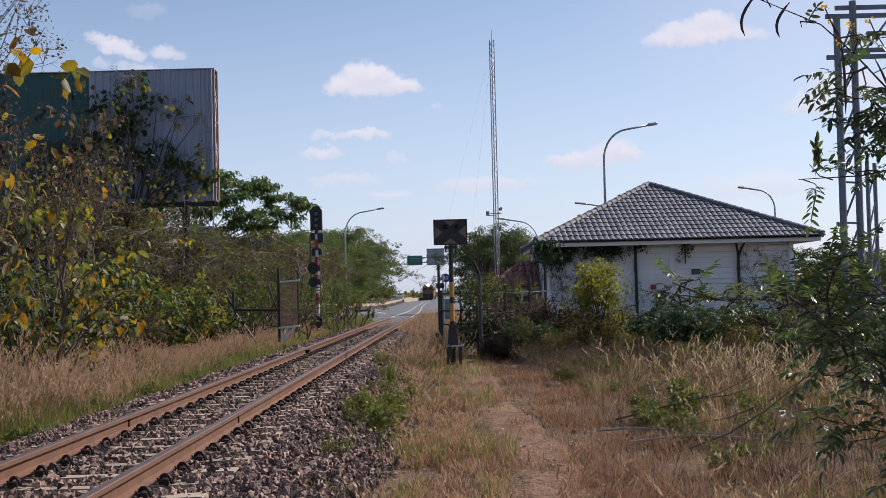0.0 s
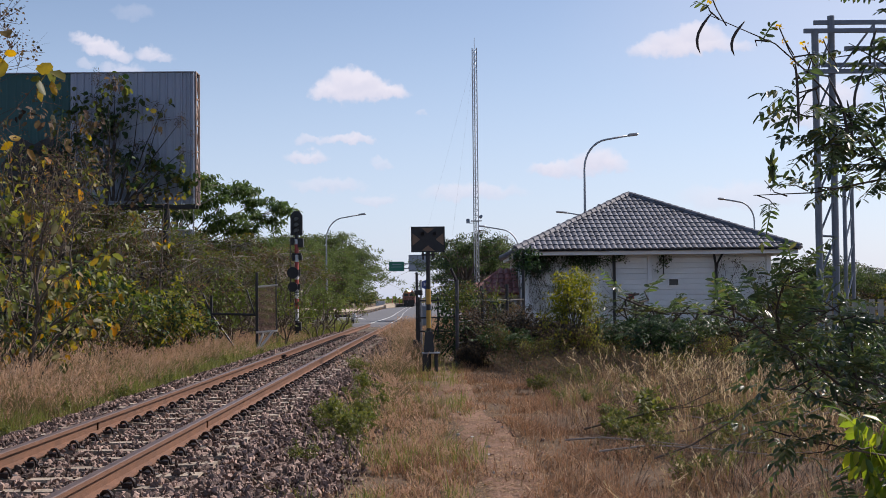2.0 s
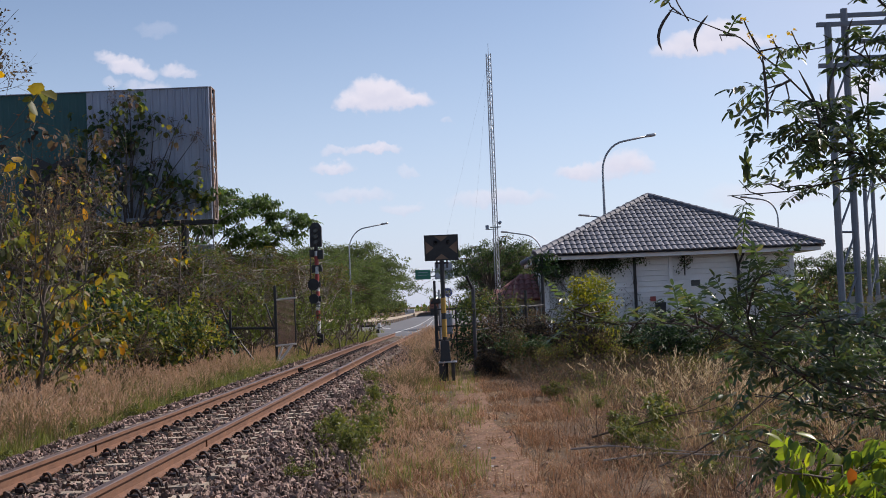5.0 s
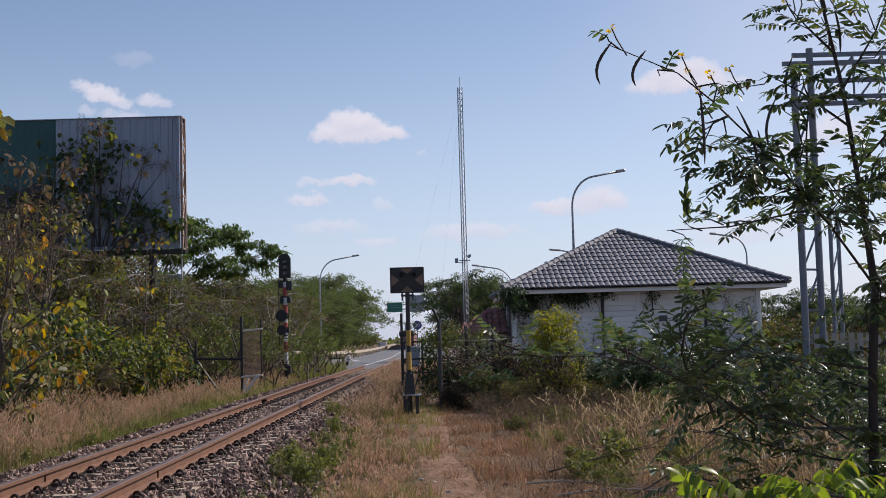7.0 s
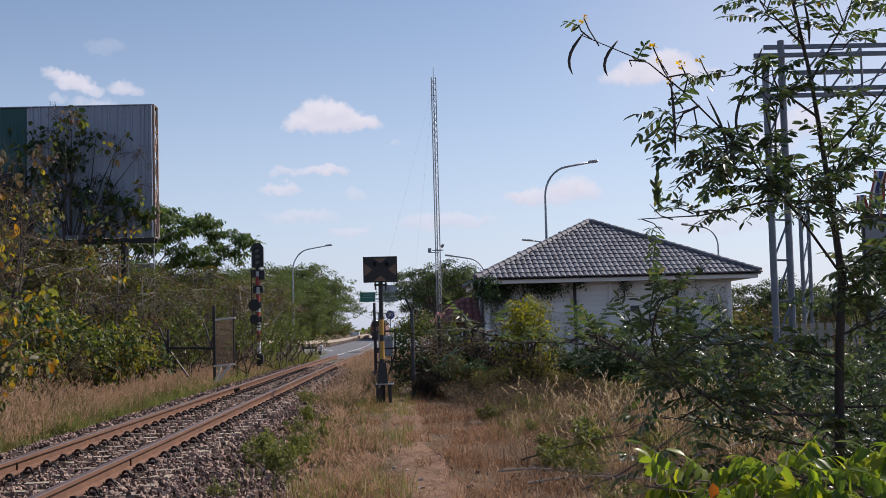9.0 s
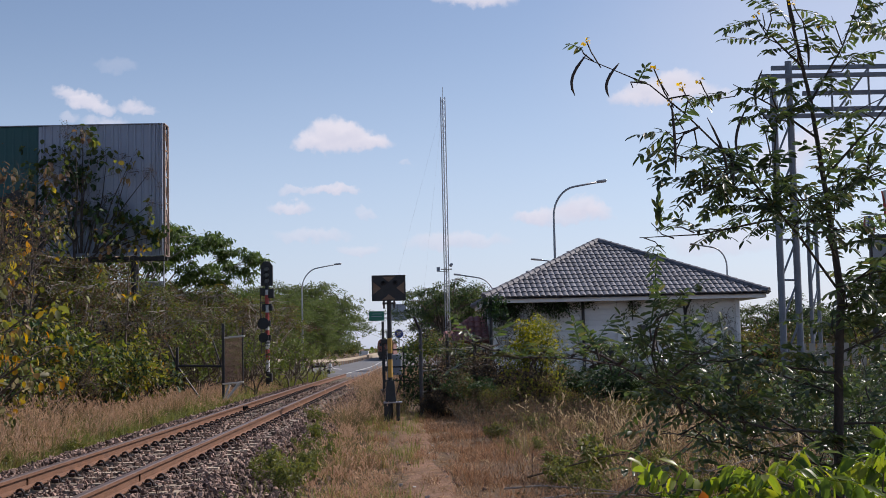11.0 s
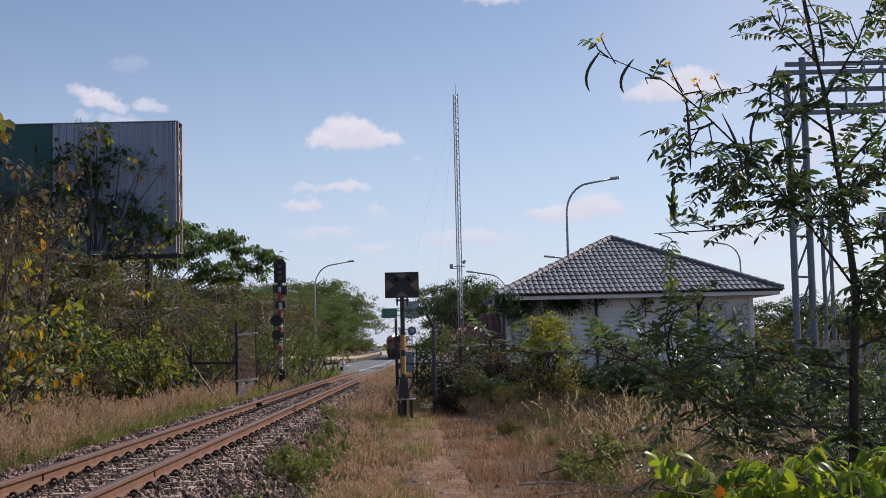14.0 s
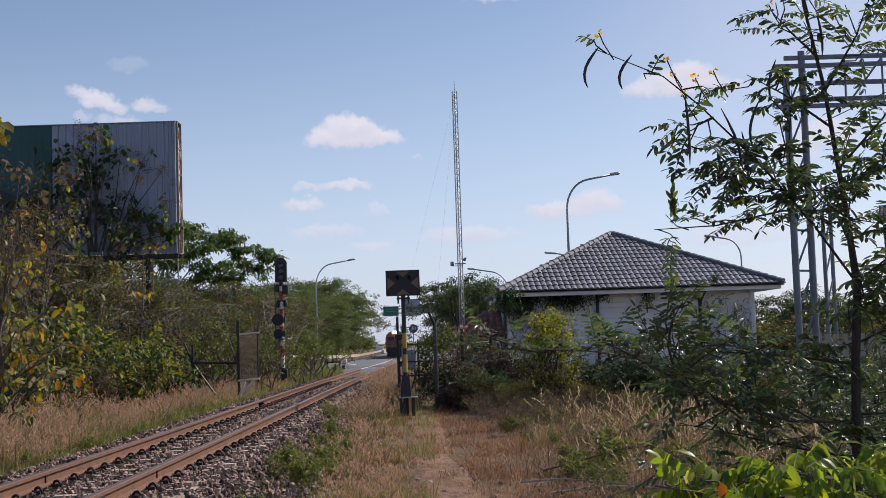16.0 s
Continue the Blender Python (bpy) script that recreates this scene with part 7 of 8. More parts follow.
    fol = [(*loose_leaves(rng, C[top], 0.13, 34, 0.062, 0.5, 0.5), M_LIME), (*loose_leaves(rng, C[~top], 0.14, 30, 0.058, 0.5, 0.5), M_LEAFY), (*loose_leaves(rng, C[~top], 0.14, 14, 0.058, 0.5, 0.5), M_LIME), (*loose_leaves(rng, low[:35], 0.16, 30, 0.052, 0.5, 0.4), M_LEAFY), (*loose_leaves(rng, low[20:50], 0.16, 22, 0.05, 0.5, 0.4), M_DRYLEAF), (*loose_leaves(rng, low[45:], 0.16, 12, 0.06, 0.5, 0.4), M_BANK)]
    plant("lime_bush", on_ground(3.14, 24.2, 0, 1.14), "bush with lime yellow top leaves before the house", "bush", me, M_BARKDARK, fol)
    wood, fol = shrub(rng, 1.7, 1.5, 0.2, 9, [(M_DEEP, 0.4), (M_THICKET, 0.3), (M_DRYLEAF, 0.5)], 12, 0.09)
    c = plant("bush", on_ground(1.9, 26.2, 0, 0.55), "dark tangled bush by the fence", "bush", wood, M_BARKDARK, fol, group="bushes by the fence")
    wood, fol = shrub(rng, 1.5, 1.4, 0.22, 9, [(M_LEAFY, 0.4), (M_DRYLEAF, 0.6)], 12, 0.07)
    d = plant("bush", on_ground(2.9, 24.2, 0, 0.6), "half dry tangled bush by the fence", "bush", wood, M_BARK, fol, group="bushes by the fence")
    # heaps of dead creeper whose shade is put into the leaf colour
    wood, fol = shrub(rng, 1.1, 1.1, 0.18, 14, [(M_SHADEDRY, 0.9), (M_DRYLEAF, 0.2)], 12, 0.07)
    e = plant("creeper_heap", on_ground(2.25, 27.2), "heap of dead creeper by the fence, with shade put into its colour", "creeper", wood, M_BARKDARK, fol, group="heaps of dead creeper")
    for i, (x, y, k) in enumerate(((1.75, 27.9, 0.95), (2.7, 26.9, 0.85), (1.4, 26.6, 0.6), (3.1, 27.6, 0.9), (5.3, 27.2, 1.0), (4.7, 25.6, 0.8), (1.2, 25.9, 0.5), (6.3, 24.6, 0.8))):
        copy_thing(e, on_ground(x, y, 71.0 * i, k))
    for i, (x, y, k, s) in enumerate(((1.75, 29.3, 0, 0.62), (2.2, 31.5, 0, 0.6), (2.7, 28.0, 0, 0.6), (2.5, 24.8, 1, 0.55), (4.4, 27.5, 1, 0.7), (5.4, 28.5, 0, 0.7), (6.6, 29.0, 1, 0.75), (7.8, 30.0, 0, 0.7), (1.75, 27.3, 0, 0.5), (3.9, 24.0, 1, 0.55), (3.4, 29.5, 1, 0.6), (5.6, 23.8, 1, 0.65), (7.8, 26.0, 1, 0.75), (3.0, 25.2, 0, 0.6), (4.2, 25.4, 0, 0.62), (5.0, 26.4, 0, 0.7), (2.3, 25.9, 0, 0.55), (3.9, 26.8, 0, 0.75), (4.2, 20.0, 1, 0.5), (3.4, 31.5, 0, 0.75), (4.3, 32.0, 0, 0.7), (5.2, 31.0, 1, 0.8), (6.2, 32.0, 0, 0.75), (7.3, 31.5, 0, 0.8), (8.6, 31.0, 0, 0.9), (9.6, 32.0, 1, 0.9), (2.9, 26.8, 0, 0.6), (11.2, 33.0, 0, 1.8), (12.6, 35.5, 1, 2.2), (12.0, 30.5, 1, 1.5), (10.6, 36.2, 0, 2.05), (11.2, 37.0, 1, 2.1), (10.3, 38.5, 1, 2.1), (12.6, 38.0, 0, 1.7), (14.5, 36.0, 0, 1.4), (13.2, 31.5, 0, 1.4), (15.5, 34.0, 1, 1.5), (10.2, 27.5, 1, 1.1), (8.9, 28.8, 0, 1.1))):
        copy_thing((c, d)[k], on_ground(x, y, 67.0 * i, s * (1.3 if s < 1 else 1.0)))


def make_creepers():
    """Creepers on the fence and on the wall of the house."""
    rng = np.random.default_rng(91)
    t = thing("creeper", (0, 0, 0), "dark creeper hanging from the eaves of the house", "creeper")
    y = HY + 0.42
    for x0, x1, low, n in ((2.72, 3.75, 0.42, 90), (2.75, 3.6, 1.2, 30), (4.3, 5.15, 0.45, 24), (3.6, 4.3, 0.5, 12), (5.2, 5.9, 0.2, 10), (4.2, 5.1, 0.25, 40), (6.9, 7.2, 0.45, 10)):
        me, C = Mesh(), []
        for _ in range(n):
            x = rng.uniform(x0, x1)
            long = low * rng.random() ** 0.6 + 0.08
            p = [(x, y, HZ - 0.08), (x + rng.normal() * 0.08, y, HZ - 0.08 - long * 0.5), (x + rng.normal() * 0.12, y + 0.02, HZ - 0.08 - long)]
            me.tube(p, 0.006, 3, caps=False)
            C += [p[0], p[1], p[2]][: 2 if long > 0.8 else 3]
        s = part("vine", me, M_BARKDARK, t)
        V, F = loose_leaves(rng, C, 0.09, 6, 0.06, 0.7, 0.6)
        part("leaves", np_mesh("leaves", V, F, M_DEEP), None, s)
    # thin dead tendrils on the wall
    me, C = Mesh(), []
    for _ in range(110):
        x = rng.choice([rng.uniform(3.1, 6.0), rng.uniform(8.6, 10.0), rng.uniform(3.1, 4.2)])
        p = np.array((x, HY + 0.58, rng.uniform(0.2, 1.6)))
        q = [p]
        for _ in range(4):
            q.append(q[-1] + np.array((rng.normal() * 0.09, 0.0, rng.uniform(0.05, 0.24))))
        me.tube(q, 0.005, 3, caps=False)
        C += [q[-1], q[2]]
    s = part("dry_vine", me, M_BARKDARK, t, "thin dry tendrils on the wall")
    V, F = loose_leaves(rng, C, 0.2, 9, 0.04, 0.7, 0.6)
    part("leaves", np_mesh("leaves", V, F, M_DRYLEAF), None, s)
    V, F = loose_leaves(rng, C[::2], 0.14, 8, 0.045, 0.7, 0.6)
    part("leaves", np_mesh("leaves", V, F, M_DEEP), None, s)
    f = thing("creeper", (0, 0, 0), "creeper covering the old fence", "creeper")
    me, C = Mesh(), []
    for k in range(520):
        u = rng.random() ** 1.2
        x, yy = 0.95 + 1.8 * u, 27.35 + 5.6 * u
        p = np.array((x + rng.normal() * 0.08, yy + rng.normal() * 0.2, rng.uniform(-0.3, 1.35 - 0.75 * u + 0.2 * math.sin(u * 9))))
        C.append(p)
        if k % 2 == 0:
            me.tube([p, p + rng.normal(size=3) * 0.2, p + rng.normal(size=3) * 0.35], 0.007, 3, caps=False)
    s = part("vine", me, M_BARKDARK, f)
    C = np.array(C)
    lump = np.array([noise.noise((p[0] * 2.3, p[1] * 0.9, p[2] * 2.6)) for p in C])
    V, F = loose_leaves(rng, C[lump > 0.08], 0.19, 20, 0.05, 0.65, 0.4)
    part("leaves", np_mesh("leaves", V, F, M_DEEP), None, s)
    V, F = loose_leaves(rng, C[lump < 0.05], 0.17, 16, 0.045, 0.6, 0.4)
    part("leaves", np_mesh("leaves", V, F, M_DRYLEAF), None, s)
    C = [np.array((0.98 + rng.normal() * 0.22, 27.3 + rng.normal() * 0.15, 1.08 + rng.normal() * 0.17)) for _ in range(70)] + [np.array((1.5 + rng.normal() * 0.35, 29.2 + rng.normal() * 0.3, 1.15 + rng.normal() * 0.14)) for _ in range(60)]
    V, F = loose_leaves(rng, C, 0.11, 13, 0.05, 0.65, 0.5)
    part("leaves", np_mesh("leaves", V, F, M_THICKET), None, s)
    C = [np.array((0.68 + rng.normal() * 0.14, 28.2 + rng.normal() * 0.2, rng.uniform(-0.2, 1.0))) for _ in range(90)]
    V, F = loose_leaves(rng, C, 0.12, 14, 0.06, 0.65, 0.5)
    part("leaves", np_mesh("leaves", V, F, M_DEEP), None, s)
    g = thing("creeper", (0, 0, 0), "large-leaved vine on the dark post at the house", "creeper")
    C = [np.array((2.86 + rng.normal() * 0.16, 33.15 + rng.normal() * 0.1, rng.uniform(1.9, 2.4))) for _ in range(45)]
    V, F = loose_leaves(rng, C, 0.12, 9, 0.085, 0.7, 0.7)
    part("leaves", np_mesh("leaves", V, F, M_DEEP), None, g)


make_senna()
make_right_bushes()
make_creepers()

# ---- grass, weeds, litter ----
def blades(rng, B, high, width, lean=0.35, per=10, tuft=0.05):
    """Tufts of bent blades at the places B (n, 3)."""
    n, per, width = len(B), int(per * 1.45), width * 0.58
    P = np.repeat(B, per, 0) + rng.normal(size=(n * per, 3)) * np.array([tuft, tuft, 0])
    h = np.repeat(high, per) * rng.uniform(0.5, 1.15, n * per)
    a = rng.uniform(0, 6.283, n * per)
    l = np.abs(rng.normal(size=n * per)) * lean * h
    d = np.stack([np.cos(a), np.sin(a), 0 * a], 1)
    s = np.stack([-np.sin(a + 0.6), np.cos(a + 0.6), 0 * a], 1) * (width * rng.uniform(0.6, 1.3, n * per))[:, None] * 0.5
    up = np.array([0, 0, 1.0])
    rows = []
    for u, w in ((0.0, 1.0), (0.4, 0.9), (0.75, 0.6)):
        Q = P + d * (l * u ** 1.8)[:, None] + up * (h * (1.35 * u - 0.35 * u * u))[:, None]
        rows += [Q - s * w, Q + s * w]
    T = P + d * l[:, None] + up * h[:, None]
    V = np.stack([*rows, T], 1).reshape(-1, 3)
    b = (np.arange(n * per) * 7)[:, None, None]
    F = (np.array([[0, 1, 3], [0, 3, 2], [2, 3, 5], [2, 5, 4], [4, 5, 6]])[None] + b).reshape(-1, 3)
    return (V, F), T, d


def plumes(rng, T, d, long, wide):
    """Feathery heads: short fine spikelets set along the top of each stalk."""
    n, k = len(T), 9
    D = unit(d * 0.5 + np.array([0, 0, 1.0]) + rng.normal(size=T.shape) * 0.2)
    L = long * rng.uniform(0.6, 1.35, n)
    out = []
    for j in range(k):
        u = j / (k - 1)
        P = T + D * (L * (u - 0.45))[:, None] - np.array([0, 0, 1.0]) * (L * 0.25 * u * u)[:, None]
        side = unit(rng.normal(size=T.shape))
        a = unit(D + side * (0.75 - 0.45 * u))
        l = (0.30 * L * (1.1 - 0.6 * abs(u - 0.35)))[:, None]
        s = unit(np.cross(a, rng.normal(size=T.shape))) * (wide * 0.24)
        M = P + a * l * 0.5
        out.append(np.stack([P, M + s, P + a * l, M - s], 1))
    V = np.stack(out, 1).reshape(-1, 3)
    F = np.array([[0, 1, 2], [0, 2, 3]])[None] + (np.arange(n * k) * 4)[:, None, None]
    return V, F.reshape(-1, 3)


def scatter(rng, n, x0, x1, y0, y1, keep=None):
    out = []
    while len(out) < n:
        x, y = rng.uniform(x0, x1), y0 + (y1 - y0) * rng.random() ** 1.35
        if keep is None or rng.random() < keep(x, y):
            out.append((x, y, ground_z(x, y) - 0.02))
    return np.array(out)


def patchy(x, y, f=0.8, seed=0):
    return min(1.0, max(0.0, 0.48 + 1.4 * noise.noise((x * f, y * f * 0.7, seed)) + 0.9 * noise.noise((x * f * 3.4, y * f * 2.4, seed + 40))))


def clumped(rng, n, k, spread, x0, x1, y0, y1, keep=None):
    """n clumps of k tufts each, with bare ground between."""
    C = np.repeat(scatter(rng, n, x0, x1, y0, y1, keep), k, 0)
    C[:, :2] += rng.normal(size=(len(C), 2)) * spread
    return np.array([(x, y, ground_z(x, y) - 0.02) for x, y, _ in C])


def grass(name, rng, B, high, width, m, label, per=10, lean=0.35, plume=0.0, pm=None, plong=0.16, pwide=0.02, tuft=0.05):
    (V, F), T, d = blades(rng, B, high, width, lean, per, tuft)
    tagged(part(name, np_mesh(name, V, F, m), None), label, "grass", kind="stuff")
    if plume:
        k = rng.random(len(T)) < plume
        V, F = plumes(rng, T[k], d[k], plong, pwide)
        tagged(part("seed_heads", np_mesh("seed_heads", V, F, pm or M_PLUME), None), "pinkish straw-coloured seed heads of the dry grass", "grass", kind="stuff")


def make_grass():
    rng = np.random.default_rng(3)
    # left bank: tall straw with plumes
    B = clumped(rng, 560, 4, 0.08, -6.3, -4.05, 8, 46, lambda x, y: 0.1 + 0.9 * patchy(x, y, 0.7, 1))
    hi = 0.30 + 0.38 * np.array([patchy(x, y, 0.5, 2) for x, y, _ in B]) + 0.10 * np.clip(-(B[:, 0] + 4.2), 0, 1)
    hi = hi * np.interp(B[:, 1], (24, 30), (1.0, 0.55))
    grass("dry_grass", rng, B, hi * np.repeat(0.6 + 0.7 * rng.random(len(B) // 4), 4), 0.010, M_BANK, "tall dry straw grass on the bank beside the rails", 9, 0.5, 0.36, M_PLUME, 0.2, 0.022, 0.05)
    B = scatter(rng, 1500, -6.2, -4.0, 8, 46, lambda x, y: patchy(x, y, 0.6, 21))
    grass("green_grass", rng, B, 0.22 + 0.24 * rng.random(len(B)), 0.009, M_GREENGRASS, "half green grass among the straw on the bank", 9, 0.35)
    B = scatter(rng, 1500, -4.75, -3.75, 8, 56, lambda x, y: patchy(x, y, 0.6, 8))
    grass("green_grass", rng, B, 0.16 + 0.18 * rng.random(len(B)), 0.011, M_GREENGRASS, "green and yellowish grass beside the ballast", 11, 0.5)
    B = scatter(rng, 900, -3.95, -3.6, 9, 50, lambda x, y: patchy(x, y, 1.2, 4))
    grass("dry_grass", rng, B, 0.10 + 0.1 * rng.random(len(B)), 0.008, M_STRAW, "short dry grass at the foot of the ballast", 8, 0.6)
    # verge between the ballast and the path
    def verge(x, y):
        edge = -0.05 if y < 13 else -0.5
        clear = 0.12 if abs(x - 0.31) < 0.5 and 18 < y < 25 else 1.0
        return clear * (1.0 if x > edge else 0.25) * (0.10 + 0.90 * patchy(x, y, 0.9, 5)) * (0.12 if abs(x - path_x(y)) < 0.42 else 1.0)
    B = clumped(rng, 430, 3, 0.06, -1.0, 0.62, 8.0, 58, verge)
    hi = 0.07 + 0.50 * np.clip((B[:, 1] - 12) / 13, 0, 1) * np.array([0.4 + 0.6 * patchy(x, y, 0.6, 6) for x, y, _ in B])
    grass("dry_grass", rng, B, hi, 0.011, M_BANK, "straw-coloured grass between the ballast and the path", 9, 0.75, 0.26, M_PLUME, 0.15, 0.02, 0.05)
    B = scatter(rng, 520, -0.9, 0.9, 8.5, 50, lambda x, y: patchy(x, y, 0.8, 22) ** 2)
    grass("green_grass", rng, B, 0.10 + 0.22 * rng.random(len(B)), 0.009, M_GREENGRASS, "green grass blades on the verge", 8, 0.6)
    # short reddish dead grass by the path, in mats with bare earth between
    B = clumped(rng, 780, 4, 0.07, -0.1, 3.0, 7.5, 30, lambda x, y: (0.14 if abs(x - path_x(y)) < 0.34 else 0.95) * (0.06 + 0.94 * patchy(x, y, 1.1, 7)))
    grass("dead_grass", rng, B, 0.04 + 0.13 * rng.random(len(B)), 0.013, M_REDSTRAW, "short reddish dead grass along the path", 9, 1.4, tuft=0.05)
    # field on the right: separate clumps of arching stalks, with dark gaps
    def field(x, y):
        return (0.1 + 0.9 * patchy(x, y, 0.9, 9)) * min(1, max(0, x - 1.45) / 1.1)
    B = clumped(rng, 270, 3, 0.07, 1.6, 8.5, 7.5, 27, field)
    grass("dry_grass", rng, B, (0.14 + 0.34 * rng.random(len(B))) * np.interp(B[:, 1], (8, 12), (0.6, 1)), 0.008, M_STRAW, "clumps of arching dry grass in the field", 9, 1.1, 0.07, M_STRAWPLUME, 0.15, 0.018, 0.03)
    B = clumped(rng, 420, 2, 0.08, 1.5, 8.5, 7.5, 27, field)
    grass("dry_stalks", rng, B, (0.14 + 0.4 * rng.random(len(B))) * np.interp(B[:, 1], (8, 12), (0.6, 1)), 0.009, M_BROWNSTEM, "dark brown dead stalks in the field", 8, 1.5, tuft=0.08)
    B = scatter(rng, 1300, 1.4, 8.5, 7.5, 27, field)
    grass("dry_stalks", rng, B, 0.1 + 0.24 * rng.random(len(B)), 0.009, M_GREYSTEM, "bent reddish brown stalks in the field", 6, 2.4)
    B = clumped(rng, 520, 3, 0.09, 1.3, 6.5, 7.5, 24, lambda x, y: 0.2 + 0.8 * patchy(x, y, 1.0, 41))
    grass("dead_grass", rng, B, 0.06 + 0.16 * rng.random(len(B)), 0.009, M_REDSTRAW, "matted reddish dead grass in the field", 8, 1.7, tuft=0.07)
    B = []
    for cx, cy, n, sp in ((3.3, 15.6, 14, 0.22), (4.1, 15.0, 16, 0.25), (4.1, 17.4, 16, 0.3), (2.9, 13.0, 6, 0.2), (3.6, 11.8, 14, 0.22), (3.9, 10.6, 14, 0.22), (4.6, 16.5, 18, 0.3), (3.3, 18.0, 12, 0.3), (5.4, 19.0, 18, 0.4)):
        for _ in range(n):
            x, y = cx + rng.normal() * sp, cy + rng.normal() * sp
            B.append((x, y, ground_z(x, y) - 0.02))
    B = np.array(B)
    grass("tall_grass", rng, B, 0.45 + 0.35 * rng.random(len(B)), 0.008, M_STRAW, "pale tall grass clumps with feathery heads", 8, 0.6, 0.25, M_STRAWPLUME, 0.22, 0.02, 0.05)
    B = clumped(rng, 430, 3, 0.06, 2.2, 8.5, 7.5, 26, lambda x, y: patchy(x, y, 0.9, 12) ** 2 * min(1, max(0.05, x - 1.6)))
    grass("green_grass", rng, B, 0.1 + 0.2 * rng.random(len(B)), 0.012, M_GREENGRASS, "green grass in the field", 6, 1.1)
    # around the place where the path begins
    B = scatter(rng, 1500, -0.3, 6.0, -6.0, 7.6, lambda x, y: (0.1 + 0.9 * patchy(x, y, 0.8, 71)) * (0.1 if abs(x - path_x(y)) < 0.9 else 1.0))
    grass("dead_grass", rng, B, 0.05 + 0.16 * rng.random(len(B)), 0.009, M_REDSTRAW, "short dead grass beside the path", 8, 1.0, tuft=0.1)
    # far verges
    B = scatter(rng, 1500, -12, -3.6, 44, 66, lambda x, y: 0.6)
    grass("dry_grass", rng, B, 0.25 + 0.25 * rng.random(len(B)), 0.02, M_GREENGRASS, "yellowish grass beside the crossing", 8, 0.5)
    B = scatter(rng, 900, -1.4, 4, 40, 60, lambda x, y: 0.6)
    grass("dry_grass", rng, B, 0.3 + 0.3 * rng.random(len(B)), 0.016, M_STRAW, "straw grass beside the crossing", 9, 0.4, 0.3)


def make_weeds():
    rng = np.random.default_rng(14)
    kinds = []
    for k in range(2):
        wood, fol = shrub(rng, 0.5, 0.4, 0.05, 4, [(M_HERB, 0.9)], 5, 0.055, thick=0.003)
        kinds.append(plant("weed", on_ground(-0.6, 12 + k), "small green leafy weed on the ballast", "weed", wood, M_BARK, fol, "stem", "leaves", "weeds on the ballast"))
    spots = [(-0.62, 12.6), (-0.5, 13.0), (-0.72, 13.3), (-0.42, 14.3), (-0.36, 14.9), (-0.35, 13.9), (-0.62, 16.4), (-0.5, 17.5), (-0.75, 19.0), (-0.35, 12.2), (-0.62, 10.3), (-0.3, 15.6), (-0.9, 21.5)]
    for i, (x, y) in enumerate(spots):
        z = max(ground_z(x, y), bed_z(x, y)) - 0.02
        m = pose(x, y, z, 0, 0, 55.0 * i) @ Matrix.Scale(0.65 + 0.35 * ((i * 7) % 5) / 4, 4)
        if i < 2:
            kinds[i].matrix_basis = m
        else:
            copy_thing(kinds[i % 2], m)
    # herbs among the field grass and on the left bank
    wood, fol = shrub(rng, 0.6, 0.5, 0.09, 6, [(M_HERB, 0.9)], 3, 0.07, thick=0.004)
    a = plant("herb", on_ground(2.6, 13), "leafy green herb among dry grass", "herb", wood, M_BARK, fol, "stem", "leaves", "green herbs in the grass")
    for i in range(170):
        x, y = (rng.uniform(2.0, 8.0), rng.uniform(9.5, 24)) if i % 3 else (rng.uniform(-4.5, -3.95), rng.uniform(10, 34))
        copy_thing(a, on_ground(x, y, 33.0 * i, rng.uniform(0.3, 0.65) if x > 0 else rng.uniform(0.3, 0.6)))
    # low leafless twiggy bushes, dead and brown
    wood, fol = shrub(rng, 0.7, 0.6, 0.06, 2, [(M_DRYLEAF, 0.4)], 5, 0.045, thick=0.005)
    b = plant("dead_herb", on_ground(2.9, 14), "brown twiggy dead herb in the field", "herb", wood, M_BARK, fol, "stem", "leaves", "dead herbs in the field")
    for i in range(95):
        x, y = rng.uniform(1.8, 7.0), rng.uniform(9.5, 25)
        copy_thing(b, on_ground(x, y, 47.0 * i, rng.uniform(0.4, 0.85)))
    for i in range(46):
        x, y = rng.uniform(1.3, 6.0), rng.uniform(19.5, 24.5)
        copy_thing(b, on_ground(x, y, 29.0 * i, rng.uniform(0.6, 1.05)))
    # dead branches on the ground
    for k, (x, y, dx, dy, long) in enumerate(((2.0, 13.0, 1.0, -0.5, 1.6), (1.7, 12.0, 0.9, -0.9, 1.9), (2.3, 10.5, 0.9, -0.4, 1.5), (3.0, 11.5, 1.0, 0.3, 1.7), (2.5, 9.6, 0.8, -0.7, 1.3), (3.6, 14.0, -0.6, 0.6, 1.5), (2.8, 16.0, 1.0, -0.2, 1.4), (1.9, 11.0, 1.0, -0.45, 2.0), (2.6, 12.4, 0.9, -0.6, 1.8), (3.3, 13.0, 0.4, -0.9, 1.6))):
        me, tips = Mesh(), []
        branching(rng, me, (0, 0, 0.1), (dx, dy, 0.14), long, 0.012, 3, tips, 2, 0.4, 0.6, 0.01, 0.12, 5)
        t = thing("dead_branch", on_ground(x, y), "thin dry branch lying in the grass", "branch", "dead branches in the grass")
        part("limb", me, M_BARKPALE if k % 2 else M_BARK, t, smooth=True)


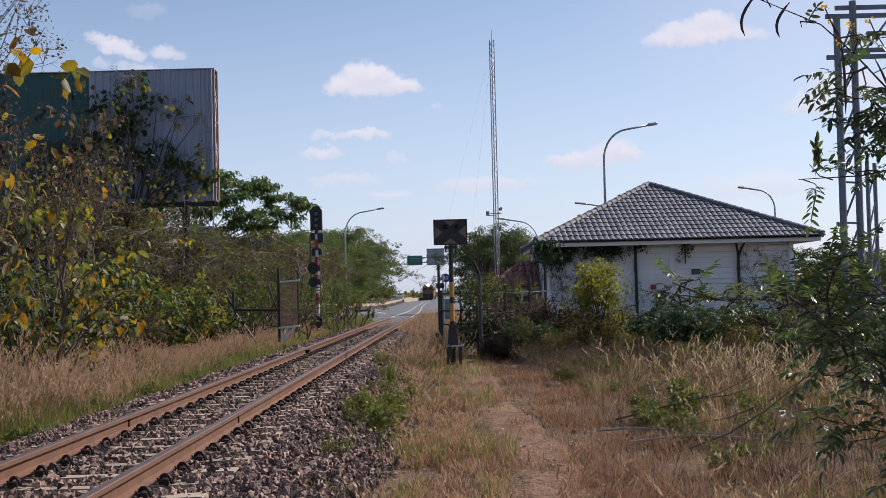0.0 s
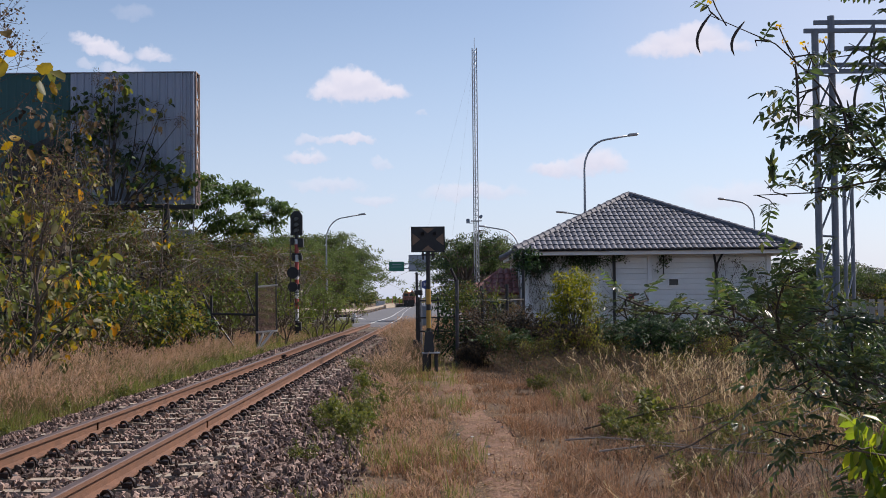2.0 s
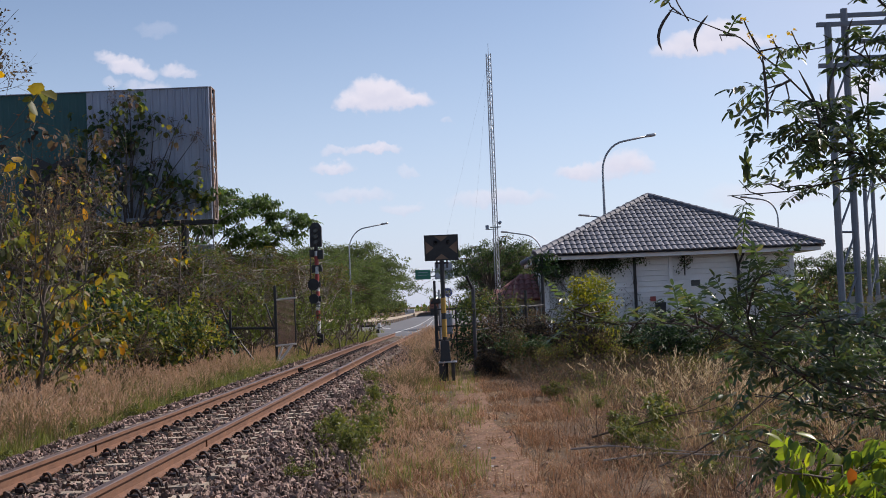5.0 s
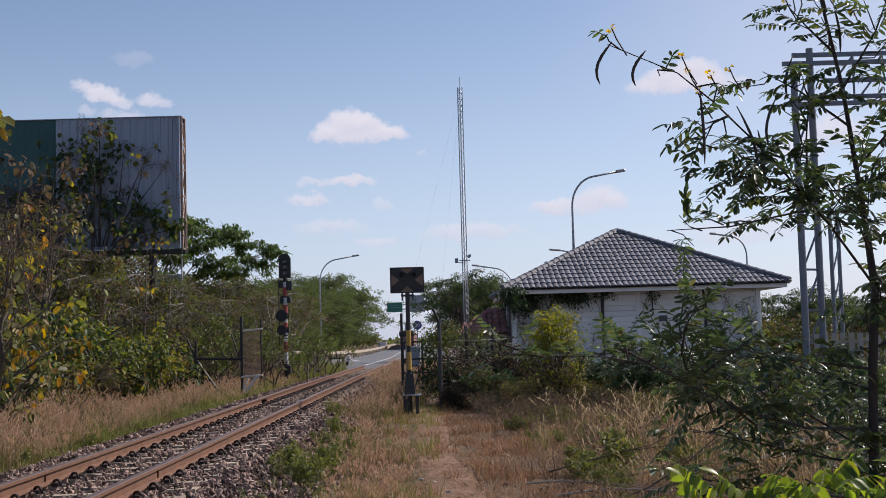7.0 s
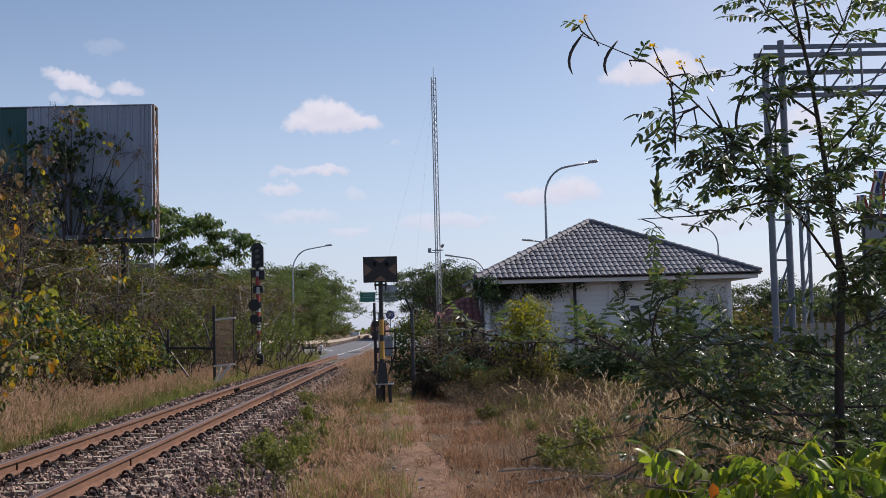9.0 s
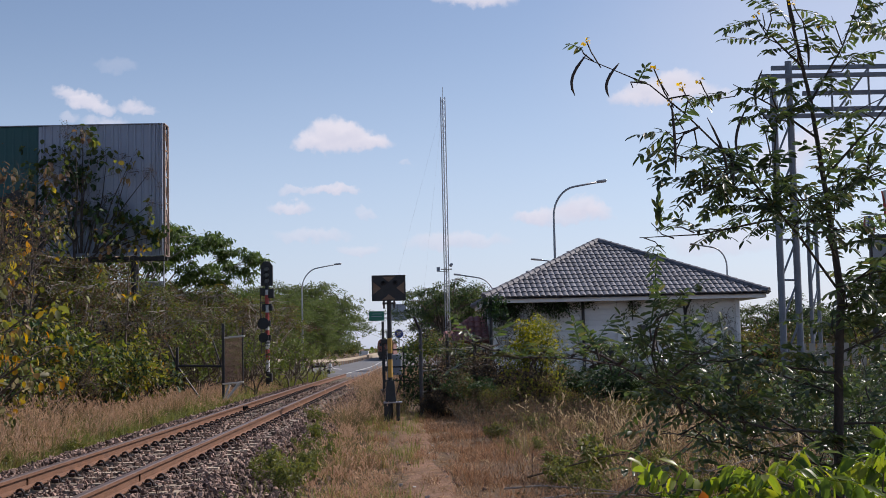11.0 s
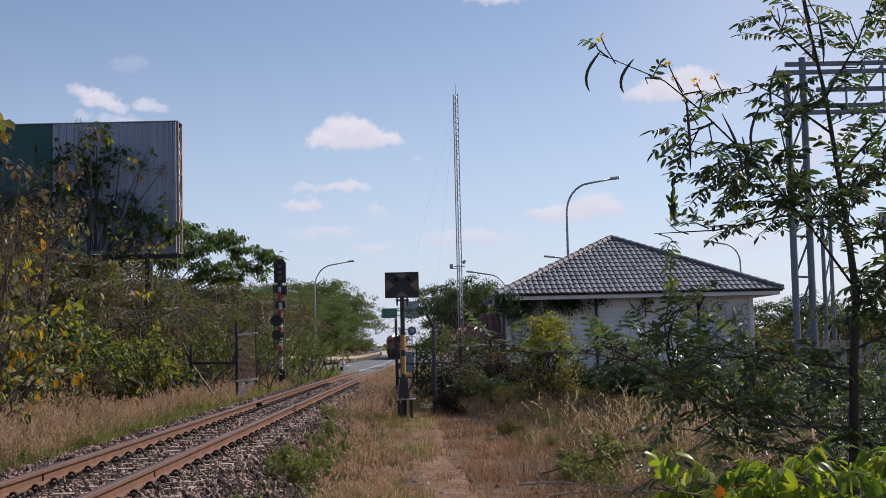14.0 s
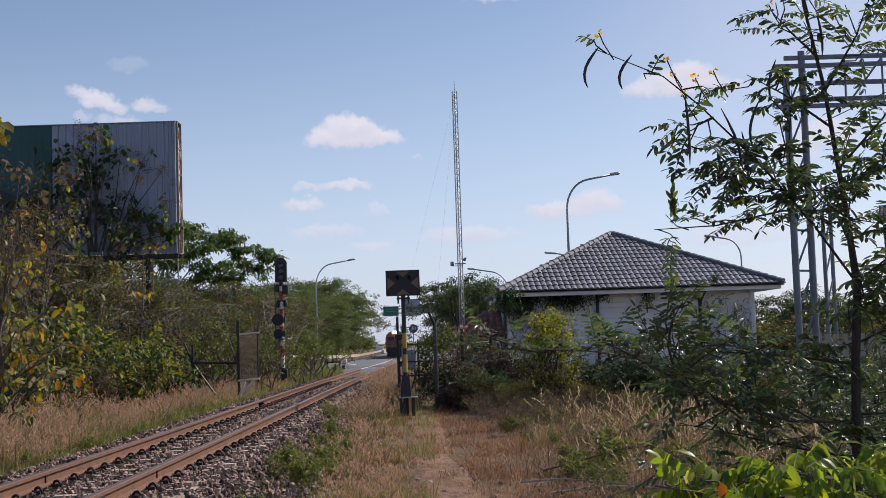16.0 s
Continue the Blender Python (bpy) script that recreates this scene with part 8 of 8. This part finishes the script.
def make_litter():
    """Straw, dry leaves and pebbles strewn over the ground."""
    rng = np.random.default_rng(17)
    n = 30000
    x, y = rng.uniform(-0.3, 3.2, n), 8 + 20 * rng.random(n) ** 1.6
    # most of it lies along the path
    on = rng.random(n) < 0.55
    x = np.where(on, np.array([path_x(v) for v in y]) + rng.normal(size=n) * 0.4, x)
    z = np.array([ground_z(a, b) for a, b in zip(x, y)]) + 0.014
    d = unit(np.stack([rng.normal(size=n), rng.normal(size=n), 0.12 * rng.normal(size=n)], 1))
    L = rng.uniform(0.015, 0.075, n)
    V, F = leaf_arrays(np.stack([x, y, z], 1), d, np.tile([0, 0, 1.0], (n, 1)), L, np.where(rng.random(n) < 0.7, 0.006, 0.015), 0.1, 0.05)
    tagged(part("straw_litter", np_mesh("straw_litter", V, F, M_STRAW), None), "straw and dry leaves strewn over the ground", "litter", kind="stuff")
    r = random.Random(9)
    for k in range(64):
        yy = r.uniform(8.6, 24)
        xx = path_x(yy) + r.uniform(-0.6, 0.6)
        bm = bmesh.new()
        for _ in range(10):
            bm.verts.new(Vector((r.uniform(-1, 1), r.uniform(-1, 1), r.uniform(-0.6, 0.6))).normalized() * r.uniform(0.8, 1.1))
        bmesh.ops.convex_hull(bm, input=bm.verts)
        me = bpy.data.meshes.new("pebble")
        bm.to_mesh(me)
        bm.free()
        me.materials.append(M_STONE if k % 3 else M_CONC)
        ob = new("pebble", me)
        ob.matrix_basis = pose(xx, yy, ground_z(xx, yy) + 0.015, 0, 0, k * 40) @ Matrix.Scale(r.uniform(0.010, 0.040), 4)
        tagged(ob, "small stone lying on the dirt path", "stone", "stones on the path")


make_grass()
make_weeds()
make_litter()

# ---- what moves ----
def motions():
    rows = []
    for k in range(33):
        t = 0.5 * k
        y = 300.0 - 7.8 * t
        a = math.degrees(math.atan2(track_x(y - 4) - track_x(y + 4), 8.0))
        rows.append((t, pose(track_x(y), y, track_z(y), 0, 0, a)))
    walk(train, rows)
    # the flags sway a little in the wind
    for n, f in enumerate(FLAGS):
        home = f.matrix_basis.copy()
        walk(f, [(0.8 * k, home @ pose(0, 0, 0, 6 * math.sin(1.7 * k + n), 9 * math.sin(1.1 * k + 2 * n), 14 * math.sin(1.4 * k + n))) for k in range(21)])


motions()
